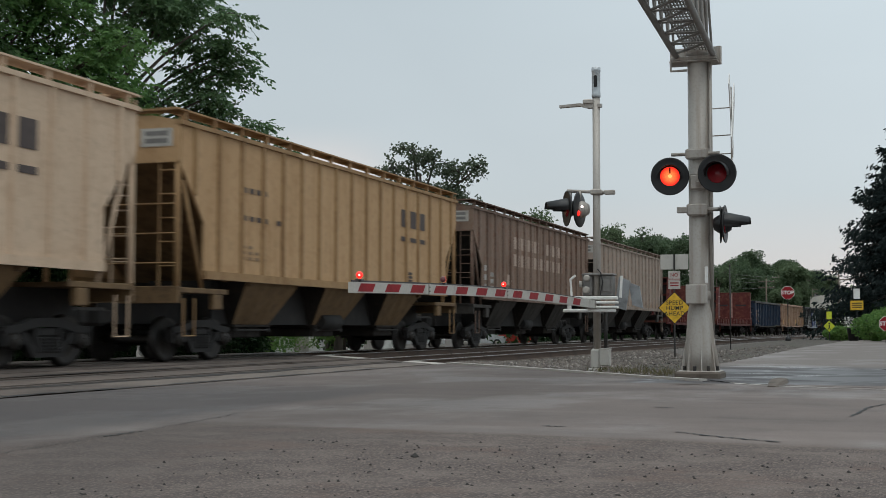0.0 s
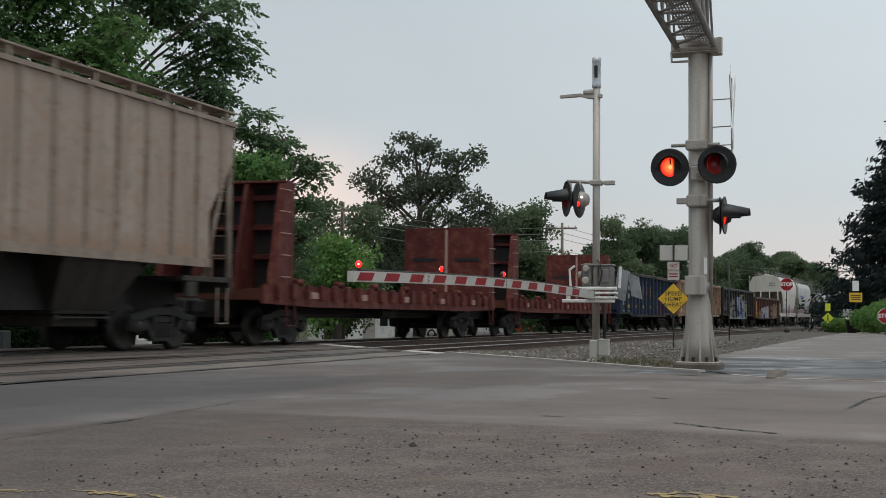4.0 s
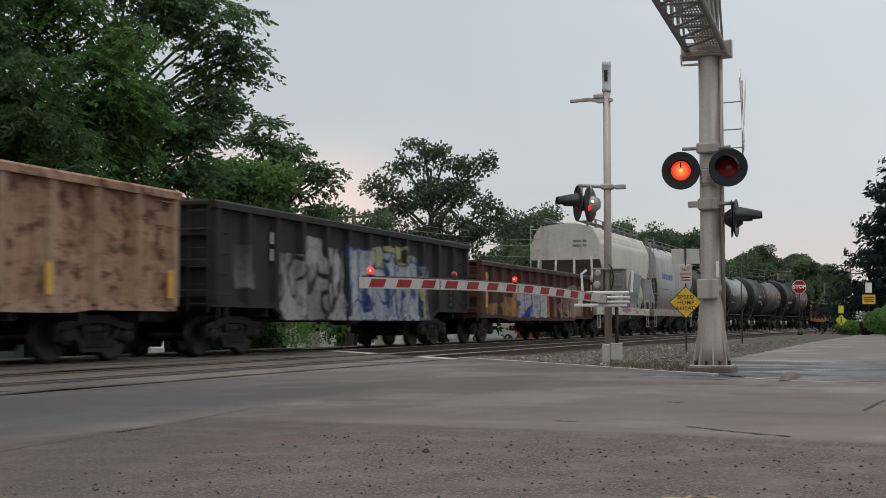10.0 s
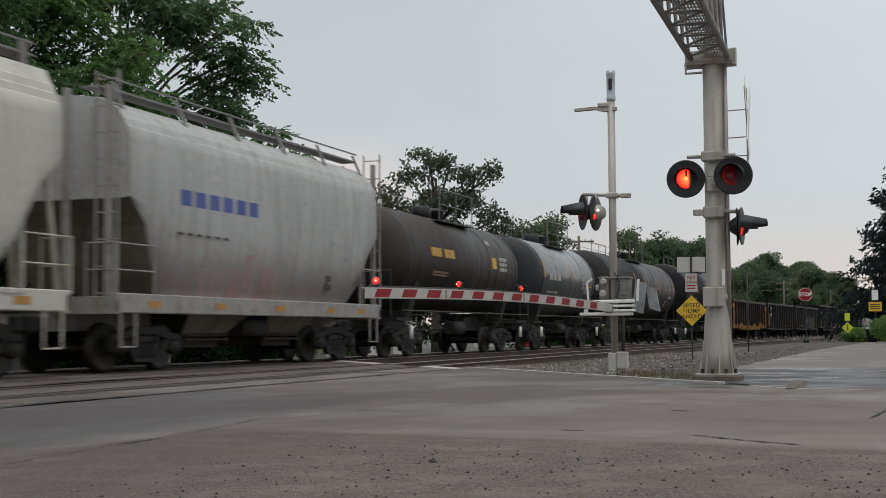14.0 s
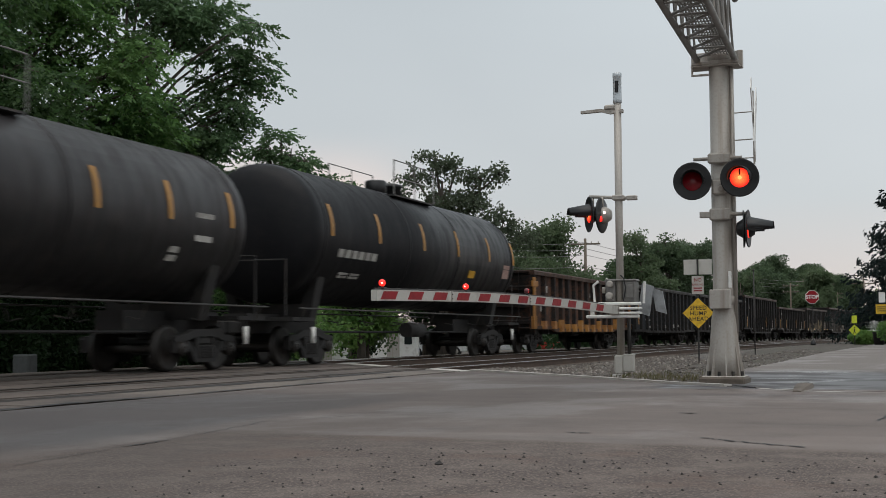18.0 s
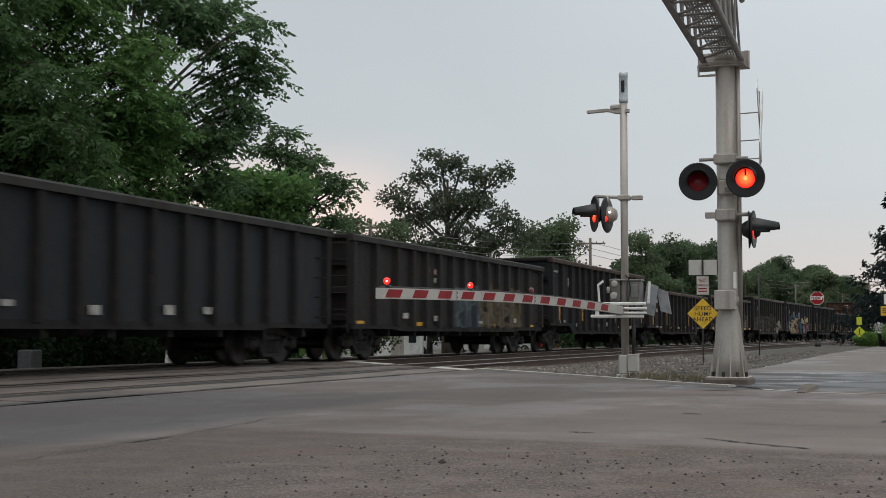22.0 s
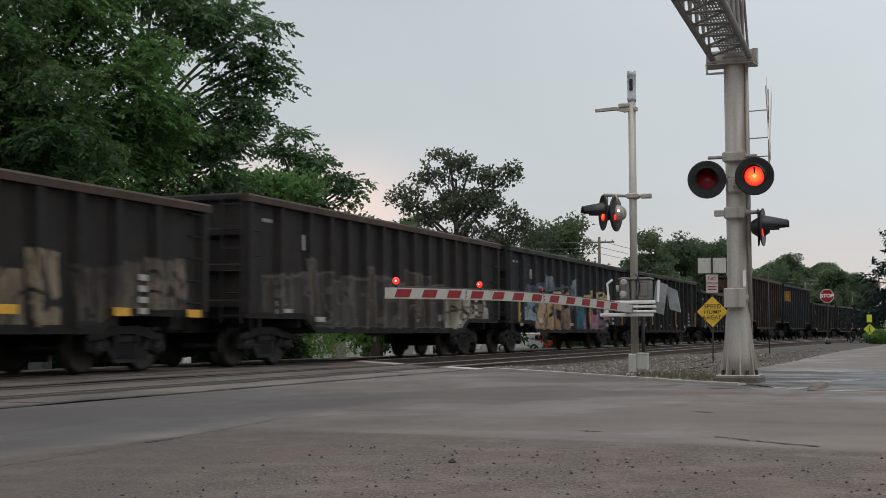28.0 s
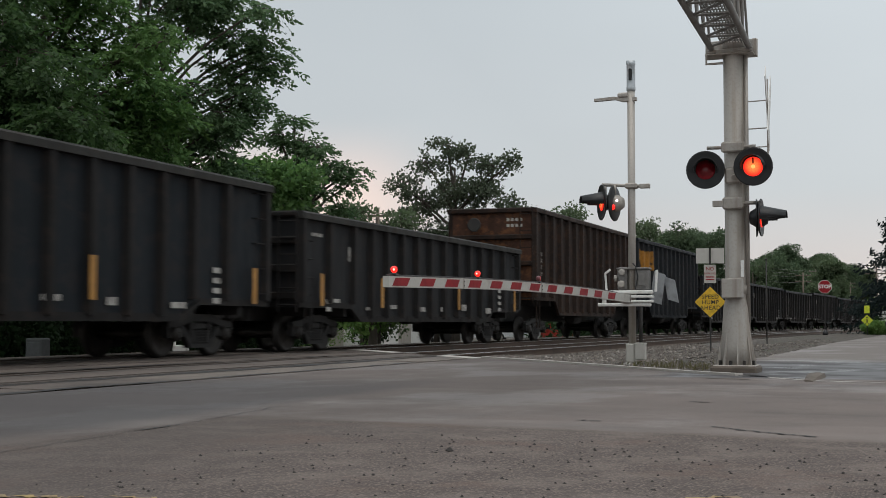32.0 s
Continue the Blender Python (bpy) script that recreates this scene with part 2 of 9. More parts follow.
def tube(bm, a, b, r, n=10, r2=None, cap=True):
    a, b = Vector(a), Vector(b)
    r2 = r if r2 is None else r2
    w = (b - a).normalized()
    u = w.orthogonal().normalized()
    s = w.cross(u)
    rings = []
    for p, q in ((a, r), (b, r2)):
        rings.append([bm.verts.new(p + (u * math.cos(i * math.tau / n) + s * math.sin(i * math.tau / n)) * q) for i in range(n)])
    for i in range(n):
        f = bm.faces.new((rings[0][i], rings[0][(i + 1) % n], rings[1][(i + 1) % n], rings[1][i]))
        f.smooth = n > 6
    if cap:
        bm.faces.new(rings[0][::-1])
        bm.faces.new(rings[1])


def bar(bm, points, r, n=6):
    """One bent round bar through the points."""
    P = [Vector(p) for p in points]
    D = [(b - a).normalized() for a, b in zip(P, P[1:])]
    u = D[0].orthogonal().normalized()
    rings = []
    for i, p in enumerate(P):
        w = D[0] if i == 0 else D[-1] if i == len(P) - 1 else (D[i - 1] + D[i]).normalized()
        u = (u - w * u.dot(w)).normalized()
        s = w.cross(u)
        rings.append([bm.verts.new(p + (u * math.cos(j * math.tau / n) + s * math.sin(j * math.tau / n)) * r) for j in range(n)])
    for p, q in zip(rings, rings[1:]):
        for j in range(n):
            bm.faces.new((p[j], p[(j + 1) % n], q[(j + 1) % n], q[j]))
    bm.faces.new(rings[0][::-1])
    bm.faces.new(rings[-1])


def plate(bm, outline, axis, lo, hi):
    """A flat outline of two coordinates, thickened along the third axis (0 x, 1 y, 2 z)."""
    def at(p, h):
        q = list(p)
        q.insert(axis, h)
        return q
    a = [bm.verts.new(at(p, lo)) for p in outline]
    b = [bm.verts.new(at(p, hi)) for p in outline]
    n = len(outline)
    bm.faces.new(a)
    bm.faces.new(b[::-1])
    for i in range(n):
        bm.faces.new((a[i], b[i], b[(i + 1) % n], a[(i + 1) % n]))


def lathe(bm, profile, centre, along, n=24, caps=True):
    """Turns (radius, distance along) pairs round an axis."""
    w = Vector(along).normalized()
    u = w.orthogonal().normalized()
    s = w.cross(u)
    c = Vector(centre)
    rings = []
    for r, h in profile:
        rings.append([bm.verts.new(c + w * h + (u * math.cos(i * math.tau / n) + s * math.sin(i * math.tau / n)) * max(r, 0.002)) for i in range(n)])
    for p, q in zip(rings, rings[1:]):
        for i in range(n):
            f = bm.faces.new((p[i], p[(i + 1) % n], q[(i + 1) % n], q[i]))
            f.smooth = True
    if caps:
        bm.faces.new(rings[0][::-1])
        bm.faces.new(rings[-1])


def mesh_of(name, bm, material):
    bmesh.ops.recalc_face_normals(bm, faces=bm.faces)
    me = bpy.data.meshes.new(name)
    bm.to_mesh(me)
    bm.free()
    me.materials.append(material)
    return me


def part(name, bm, material, parent=None, label="", m=None):
    """Links a bmesh, or a ready mesh, as one object under its thing."""
    me = bm if isinstance(bm, bpy.types.Mesh) else mesh_of(name, bm, material)
    ob = new(name, me)
    ob.parent = parent
    if m is not None:
        ob.matrix_basis = m
    if label:
        ob["label"] = label
    return ob


def thing(name, label, category, m=None, group="", kind=""):
    ob = new(name)
    ob.empty_display_size = 0.2
    if m is not None:
        ob.matrix_basis = m
    return tagged(ob, label, category, group, kind)


def B():
    return bmesh.new()


def letters(text, size, material, parent, m, name="lettering", depth=0.004, spacing=1.0, bold=0.0):
    """Raised lettering in the built-in font, centred at m."""
    cu = bpy.data.curves.new(name, "FONT")
    cu.body, cu.size, cu.extrude, cu.align_x, cu.align_y = text, size, depth, "CENTER", "CENTER"
    cu.space_character, cu.offset = spacing, bold
    tmp = bpy.data.objects.new(name, cu)
    scene.collection.objects.link(tmp)
    bpy.context.view_layer.update()
    me = bpy.data.meshes.new_from_object(tmp.evaluated_get(bpy.context.evaluated_depsgraph_get()))
    bpy.data.objects.remove(tmp)
    bpy.data.curves.remove(cu)
    me.materials.clear()
    me.materials.append(material)
    return part(name, me, None, parent, "", m)


# ---- the materials in use ----
M_STEEL = worn("galvanised_steel", (0.41, 0.38, 0.345), (0.25, 0.205, 0.165), 0.5, 0.2, 2.4, 0.55, 0.03, (3, 3, 0.1))
# Darker copy of the steel; the arm's shaded underside is put into it.
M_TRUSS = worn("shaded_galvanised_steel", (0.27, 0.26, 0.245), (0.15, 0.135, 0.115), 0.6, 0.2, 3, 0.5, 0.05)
M_BELL = worn("bluish_aluminium", (0.46, 0.49, 0.51), (0.3, 0.31, 0.31), 0.4, 0.4, 6, 0.4, 0.05)
M_DARKSTEEL = worn("dark_steel", (0.035, 0.033, 0.032), (0.07, 0.055, 0.045), 0.6, 0.2)
M_RAILING = plain("grey_railing_paint", (0.2, 0.19, 0.18), 0.5)
M_CABINET = plain("dull_green_grey_paint", (0.075, 0.08, 0.08), 0.6)
M_PLATE = worn("dull_grey_plate", (0.3, 0.31, 0.32), (0.16, 0.16, 0.165), 0.6, 0, 5, 0.6)
M_BLACK = plain("black_paint", (0.012, 0.012, 0.013), 0.45)
M_WHITE = worn("white_paint", (0.78, 0.77, 0.74), (0.5, 0.47, 0.42), 0.45, 0, 3, 0.35)
M_ARMWHITE = worn("dull_white_tape", (0.48, 0.46, 0.42), (0.33, 0.3, 0.265), 0.5, 0, 4, 0.5)
M_DIRTCON = worn("stained_concrete", (0.13, 0.105, 0.085), (0.05, 0.04, 0.03), 0.85, 0, 3, 0.6, 0.5)
M_RED = plain("red_reflective", (0.3, 0.016, 0.022), 0.6, 0.0, 0.2)
M_YELLOW = plain("yellow_reflective", (0.75, 0.45, 0.02), 0.4)
M_LIME = plain("lime_reflective", (0.62, 0.68, 0.03), 0.4)
M_BARS = worn("faded_white_stencil", (0.42, 0.4, 0.37), (0.14, 0.125, 0.115), 0.65, 0, 5, 0.7, 0.05)
M_BARS_DARK = plain("dark_stencil", (0.07, 0.05, 0.045), 0.6)
M_TAN_BARS = plain("faded_dark_print", (0.24, 0.15, 0.08), 0.6)
M_BARS_BLUE = plain("blue_stencil", (0.06, 0.1, 0.33), 0.5)
M_BARS_OCHRE = plain("ochre_stencil", (0.5, 0.27, 0.04), 0.6)
M_REFLECT = plain("yellow_reflector", (0.72, 0.38, 0.02), 0.4)
M_REFLECTO = plain("ochre_reflector", (0.44, 0.21, 0.035), 0.45)
M_UNDER = worn("grimy_underframe", (0.016, 0.0145, 0.014), (0.033, 0.028, 0.024), 0.75, 0.1, 4)
M_WHEEL = worn("wheel_steel", (0.024, 0.021, 0.019), (0.058, 0.047, 0.039), 0.55, 0.4, 6)
M_RAIL = worn("rail_head", (0.42, 0.4, 0.38), (0.25, 0.2, 0.16), 0.28, 0.85, 8, 0.3, 0.05)
M_RAILWET = worn("dirty_rail_head", (0.07, 0.052, 0.042), (0.04, 0.03, 0.025), 0.6, 0.3, 8)
M_RAILWEB = worn("rusty_rail_web", (0.08, 0.05, 0.035), (0.045, 0.032, 0.025), 0.8)
M_TIE = worn("creosoted_timber", (0.07, 0.055, 0.045), (0.035, 0.03, 0.027), 0.85, 0, 5, 0.6, 0.5, (0.3, 4, 4))
M_KERB = worn("pale_concrete", (0.42, 0.39, 0.36), (0.26, 0.23, 0.2), 0.75, 0, 1.5, 0.5, 0.4)
M_PANEL2 = worn("pale_crossing_panel", (0.155, 0.127, 0.107), (0.05, 0.04, 0.034), 0.7, 0, 0.9, 0.8, 0.4, (1, 0.5, 1))
M_PANEL = worn("crossing_panel", (0.115, 0.09, 0.076), (0.035, 0.029, 0.025), 0.7, 0, 1.1, 0.9, 0.4, (1, 0.5, 1))
M_LAMP_ON = lit_lens("lit_red_lens", (0.92, 0.014, 0.012), (1.0, 0.24, 0.06), 1.35, 0.14)
M_LAMP_CORE = glow("lit_filament", (1.0, 0.3, 0.08), 2.2)
M_LAMP_OFF = plain("dark_red_lens", (0.3, 0.008, 0.018), 0.25)
M_GATE_LIT = glow("lit_gate_lamp", (1.0, 0.02, 0.012), 1.6)
M_GATE_DARK = plain("unlit_gate_lens", (0.16, 0.05, 0.055), 0.3)
M_GATE_CORE = glow("lit_gate_core", (1.0, 0.35, 0.28), 3.2)
M_PEEP = glow("pilot_light", (1.0, 0.85, 0.8), 2.5)
M_BENCH = worn("brown_bench_slats", (0.16, 0.11, 0.07), (0.08, 0.06, 0.045), 0.7)
M_BARK = worn("bark", (0.075, 0.06, 0.048), (0.035, 0.03, 0.025), 0.9, 0, 2.5, 0.6, 0.8, (3, 3, 0.6))
M_LEAF_A = leaf_mat("green_leaf", (0.16, 0.29, 0.085), (0.075, 0.165, 0.055), 0.55, 0.45)
M_LEAF_W = leaf_mat("walnut_leaf", (0.13, 0.215, 0.095), (0.065, 0.125, 0.062), 0.55, 0.6)
# Dark leaf: the shaded inside of the crowns is put into its colour.
M_LEAF_K = leaf_mat("shaded_leaf", (0.075, 0.14, 0.045), (0.035, 0.075, 0.03), 0.6, 0.5)
M_LEAF_B = leaf_mat("bright_leaf", (0.2, 0.33, 0.09), (0.09, 0.2, 0.06))
M_LEAF_C = leaf_mat("oak_leaf", (0.12, 0.15, 0.095), (0.07, 0.092, 0.061))
M_LEAF_D = leaf_mat("pale_leaf", (0.145, 0.195, 0.105), (0.073, 0.115, 0.055))
M_LEAF_G = leaf_mat("greyish_leaf", (0.115, 0.165, 0.088), (0.058, 0.094, 0.052))
M_LEAF_E = leaf_mat("spruce_needle", (0.028, 0.042, 0.04), (0.016, 0.027, 0.027))
# Near-black leaf: shade behind and under the train is put into its colour.
M_LEAF_F = leaf_mat("shade_dark_leaf", (0.026, 0.055, 0.018), (0.012, 0.03, 0.011))
M_GLASS = plain("dark_glass", (0.02, 0.023, 0.026), 0.08)
M_CARWHITE = plain("white_car_paint", (0.75, 0.76, 0.77), 0.25)
M_CARRED = plain("red_car_paint", (0.55, 0.05, 0.035), 0.3)
M_RUBBER = plain("tyre_rubber", (0.02, 0.02, 0.02), 0.8)
M_WALLWHITE = worn("white_siding", (0.7, 0.7, 0.67), (0.5, 0.48, 0.45), 0.6)
M_ROOF = worn("grey_shingle", (0.2, 0.19, 0.18), (0.13, 0.12, 0.115), 0.85)
M_WOODPOLE = worn("weathered_pole", (0.16, 0.13, 0.1), (0.09, 0.075, 0.06), 0.85, 0, 3, 0.5, 0.5, (4, 4, 0.5))


def asphalt(name):
    """Wet brownish asphalt in worn bands, a coarse stony lot in front, a dark wet side street."""
    k = Nodes(name)
    big = k.noise(0.22, 5, (1, 1, 1), 0.6)
    band = k.noise(0.5, 4, (0.35, 1.3, 1), 0.55, (2, 6, 0))
    mid = k.noise(1.4, 6, (1, 1, 1), 0.6)
    grain = k.noise(55, 3, (1, 1, 1), 0.7)
    coarse = k.noise(24, 2, (1, 1, 1), 0.6, (3, 1, 0))
    c = k.mix(k.step(big, 0.35, 0.68), (0.145, 0.119, 0.108), (0.185, 0.152, 0.137))
    c = k.mix(k.math("MULTIPLY", k.step(band, 0.5, 0.68), 0.65), c, (0.235, 0.203, 0.187))
    c = k.mix(k.math("MULTIPLY", k.step(band, 0.46, 0.3), 0.7), c, (0.078, 0.067, 0.064))
    c = k.mix(k.math("MULTIPLY", k.step(mid, 0.45, 0.75), 0.4), c, (0.082, 0.071, 0.067))
    x, y = k.axis("X"), k.axis("Y")
    wob = k.math("MULTIPLY", k.math("SUBTRACT", mid, 0.5), 0.5)
    # the lot: nearer than a wavy seam, set with visible stone chips
    chips = k.n.new("ShaderNodeTexVoronoi")
    chips.inputs["Scale"].default_value = 75
    k.l.new(k.vec(), chips.inputs["Vector"])
    sep = k.n.new("ShaderNodeSeparateColor")
    k.l.new(chips.outputs["Color"], sep.inputs[0])
    chip = k.mix(k.step(sep.outputs[0], 0.25, 0.95), (0.1, 0.078, 0.068), (0.21, 0.165, 0.143))
    chip = k.mix(k.step(chips.outputs["Distance"], 0.35, 0.65), chip, (0.07, 0.055, 0.049))
    chip = k.mix(k.math("MULTIPLY", k.step(k.noise(2.6, 4, (1, 1, 1), 0.6, (5, 5, 0)), 0.42, 0.7), 0.55), chip, (0.19, 0.152, 0.134))
    chip = k.mix(k.math("MULTIPLY", k.step(k.noise(0.9, 5, (1, 1, 1), 0.65, (2, 7, 0)), 0.52, 0.66), 0.6), chip, (0.13, 0.085, 0.068))
    seam = k.math("ADD", k.math("ADD", y, k.math("MULTIPLY", x, 0.1)), wob)
    lot = k.math("MULTIPLY", k.step(seam, 7.75, 7.45), k.step(k.math("ADD", x, wob), -4.75, -4.5))
    c = k.mix(k.math("MULTIPLY", lot, 0.92), c, chip)
    # a newer dark strip by the rails
    dark = k.math("MULTIPLY", k.step(k.math("ADD", x, wob), -4.7, -5.2), k.step(k.math("ADD", y, k.math("MULTIPLY", wob, 2.0)), 15.0, 11.5))
    c = k.mix(k.math("MULTIPLY", dark, 0.75), c, (0.064, 0.062, 0.066))
    # fall-off of reflected light towards the left, put into the colour
    left_falloff = k.step(k.math("ADD", x, k.math("MULTIPLY", k.math("SUBTRACT", k.noise(0.55, 4, (1, 1, 1), 0.6, (8, 2, 0)), 0.5), 2.2)), -2.3, -4.0)
    c = k.mix(k.math("MULTIPLY", left_falloff, 0.42), c, (0.06, 0.05, 0.046))
    # the dark sealed mouth of the side street and the dry grey surface past it
    far = k.math("ADD", y, k.math("MULTIPLY", wob, 5.0))
    side = k.math("MULTIPLY", k.step(k.math("ADD", y, wob), 15.6, 16.0), k.step(x, -3.4, -2.9))
    c = k.mix(k.math("MULTIPLY", side, k.step(far, 21.5, 24.5)), c, (0.17, 0.148, 0.136))
    mouth = k.math("MULTIPLY", side, k.step(far, 24.5, 21.5))
    c = k.mix(k.math("MULTIPLY", mouth, 0.85), c, (0.055, 0.054, 0.058))
    speck = k.step(grain, 0.6, 0.72)
    c = k.mix(k.math("MULTIPLY", speck, 0.25), c, (0.24, 0.205, 0.185))
    c = k.mix(k.math("MULTIPLY", k.math("MULTIPLY", lot, k.step(k.noise(30, 2, (1, 1, 1), 0.5, (9, 2, 0)), 0.34, 0.27)), 0.55), c, (0.045, 0.038, 0.034))
    c = k.mix(k.math("MULTIPLY", k.step(grain, 0.42, 0.3), 0.6), c, (0.045, 0.038, 0.035))
    wet = k.step(k.noise(0.5, 5, (1, 0.6, 1), 0.6, (4, 9, 0)), 0.45, 0.62)
    wet = k.math("MULTIPLY", wet, k.math("SUBTRACT", 1.0, k.math("MULTIPLY", lot, 0.95)))
    r = k.math("SUBTRACT", 0.86, k.math("MULTIPLY", wet, 0.36))
    pool = k.math("MULTIPLY", mouth, k.step(k.noise(0.8, 4, (0.5, 0.8, 1), 0.6, (1, 3, 0)), 0.4, 0.6))
    r = k.math("SUBTRACT", r, k.math("MULTIPLY", pool, 0.42))
    relief = k.math("ADD", k.math("MULTIPLY", grain, 0.6), k.math("MULTIPLY", coarse, 0.5))
    relief = k.math("SUBTRACT", relief, k.math("MULTIPLY", k.math("MULTIPLY", chips.outputs["Distance"], lot), 0.8))
    k.bump(k.math("MULTIPLY", relief, k.math("SUBTRACT", 1.0, k.math("MULTIPLY", pool, 0.9))), 0.5, 0.012)
    return k.done(c, r, 0.0, 0.32)


def ballast(name):
    k = Nodes(name)
    v = k.n.new("ShaderNodeTexVoronoi")
    v.inputs["Scale"].default_value = 14
    k.l.new(k.vec(), v.inputs["Vector"])
    c = k.mix(k.step(k.noise(0.7, 4), 0.35, 0.7), (0.115, 0.096, 0.083), (0.062, 0.052, 0.044))
    sep = k.n.new("ShaderNodeSeparateColor")
    k.l.new(v.outputs["Color"], sep.inputs[0])
    c = k.mix(k.math("MULTIPLY", sep.outputs[0], 0.6), c, (0.23, 0.205, 0.185))
    c = k.mix(k.math("MULTIPLY", k.step(v.outputs["Distance"], 0.3, 0.6), 0.7), c, (0.04, 0.035, 0.03))
    k.bump(v.outputs["Distance"], 0.8, 0.04)
    return k.done(c, 0.85)


def soil(name):
    k = Nodes(name)
    g = k.noise(0.8, 5)
    c = k.mix(k.step(g, 0.5, 0.72), (0.075, 0.062, 0.05), (0.05, 0.06, 0.028))
    c = k.mix(k.step(k.noise(12, 4), 0.5, 0.8), c, (0.13, 0.11, 0.092))
    c = k.mix(k.step(k.noise(40, 3), 0.52, 0.42), c, (0.04, 0.033, 0.028))
    k.bump(k.noise(30, 3), 0.5, 0.02)
    return k.done(c, 0.9)


M_ASPHALT, M_BALLAST, M_SOIL = asphalt("wet_asphalt"), ballast("grey_ballast"), soil("weedy_soil")

def stone(name):
    k = Nodes(name)
    geo = k.n.new("ShaderNodeNewGeometry")
    v = geo.outputs["Random Per Island"]
    c = k.mix(k.step(v, 0.0, 0.75), (0.042, 0.036, 0.032), (0.14, 0.125, 0.113))
    c = k.mix(k.step(v, 0.78, 1.0), c, (0.33, 0.3, 0.275))
    return k.done(k.mix(k.step(k.noise(30, 3), 0.4, 0.7), c, (0.13, 0.105, 0.085)), 0.85)


M_STONE = stone("ballast_stone")
M_SEAL = plain("black_rubber_seal", (0.03, 0.026, 0.023), 0.75)
M_CRACK = plain("tar_crack", (0.018, 0.017, 0.017), 0.7)
M_PAINT_Y = worn("worn_yellow_paint", (0.36, 0.25, 0.09), (0.14, 0.11, 0.09), 0.75, 0, 9, 0.95)


# ---- ground, road, tracks ----
NEAR, FAR = -9.9, -13.9   # track centre lines


def bend(y):
    """The line curves gently to the right in the distance: how far, and its slope there."""
    k = 0.000346
    if y < 45:
        return 0.0, 0.0
    if y < 130:
        return k * (y - 45) ** 2, 2 * k * (y - 45)
    m = 2 * k * 85
    if y < 160:
        return k * 85 ** 2 + m * (y - 130), m
    e = min(1, (y - 160) / 50)
    return k * 85 ** 2 + m * 30 + m * 50 * (e - e * e / 2), m * (1 - e)


def along(bm, outline, ys):
    """Lofts an outline of (x, z) along the curving line."""
    rows = [[bm.verts.new((x + bend(y)[0], y, z)) for x, z in outline] for y in ys]
    for a, b in zip(rows, rows[1:]):
        for i in range(len(outline)):
            bm.faces.new((a[i], a[(i + 1) % len(outline)], b[(i + 1) % len(outline)], b[i]))
    bm.faces.new(rows[0])
    bm.faces.new(rows[-1][::-1])


FARAWAY = [45 + 5 * i for i in range(36)] + [240, 900]


def ground_z(x, y):
    def ss(a, b, v):
        u = min(1, max(0, (v - a) / (b - a)))
        return u * u * (3 - 2 * u)
    back = -1.0 * ss(-16.5, -24, x)
    ditch = -0.43 * ss(22.5, 31, y) * ss(-3.4, -4.6, x) * ss(-7.9, -6.6, x) * (1 - ss(38, 58, y))
    x = x - bend(y)[0]
    bed = -0.9 * ss(-17.6, -16.9, x) * ss(-6.5, -7.0, x)
    return back + ditch + bed - 0.02


def build_ground():
    xs = sorted({-3000, -600, -250, -120, -70, -45, *[-36 + i * 1.0 for i in range(13)], *[-24 + i * 0.5 for i in range(49)], 1.5, 3, 6, 12, 30, 80, 250, 800, 3000})
    ys = sorted({-3000, -500, -120, -40, -15, -5, *[i * 1.0 for i in range(0, 62)], *[62 + 4 * i for i in range(24)], 190, 260, 420, 900, 3000})
    bm = B()
    g = [[bm.verts.new((x, y, ground_z(x, y))) for y in ys] for x in xs]
    for i in range(len(xs) - 1):
        for j in range(len(ys) - 1):
            bm.faces.new((g[i][j], g[i + 1][j], g[i + 1][j + 1], g[i][j + 1])).smooth = True
    tagged(part("ground", bm, M_SOIL), "weedy soil and gravel beside the railway", "ground", kind="structure")


build_ground()


def sheet(name, outline, z, material, label, category, thick=0.03):
    bm = B()
    plate(bm, outline, 2, z - thick, z)
    return tagged(part(name, bm, material), label, category, kind="structure")


# the road runs slantwise over the tracks; this is its far edge
def edge(x):
    return 20.2 - 1.13 * (x + 5.56)


corner = [(-7.75, edge(-7.75)), (-5.56, 20.2), (-4.7, 19.2), (-3.9, 18.2), (-3.0, 17.1), (-2.3, 16.45)]
road = sheet("road", [(-7.75, -60), (60, -60), (60, 15.4), (-0.2, 15.35), (-1.2, 15.6), *corner[::-1]], 0.0, M_ASPHALT,
             "wet grey patched asphalt road leading over the tracks", "road")
street = sheet("side_street", [(-2.25, 16.45), (-1.2, 15.6), (-0.2, 15.35), (60, 15.4), (60, 900), (8, 900), (-2.5, 66), (-3.0, 45), (-3.05, 24), (-2.7, 19.5)], 0.004, M_ASPHALT,
               "dark wet asphalt side street along the railway", "road")
bm = B()
plate(bm, [(-60, 4), (-16.2, 4), (-16.2, 18.5), (-60, 42)], 2, -0.06, -0.012)
tagged(part("road_beyond", bm, M_ASPHALT), "grey asphalt road continuing beyond the tracks", "road", kind="structure")

# low concrete kerb along the edge and the corner
bm = B()
for (x0, y0), (x1, y1) in zip(corner, corner[1:]):
    d = Vector((x1 - x0, y1 - y0)).normalized()
    n = Vector((d.y, -d.x)) * -0.12
    a, b = Vector((x0, y0)) - d * 0.02, Vector((x1, y1)) + d * 0.02
    plate(bm, [(a.x, a.y), (b.x, b.y), (b.x + n.x, b.y + n.y), (a.x + n.x, a.y + n.y)], 2, -0.03, 0.03)
tagged(part("kerb", bm, M_KERB), "low pale concrete kerb along the road corner", "kerb", kind="structure")
bm = B()
def bank_x(y):
    return -2.62 - 0.42 * min(1, max(0, (y - 19.2) / 5)) + 0.5 * max(0, (y - 45) / 21)


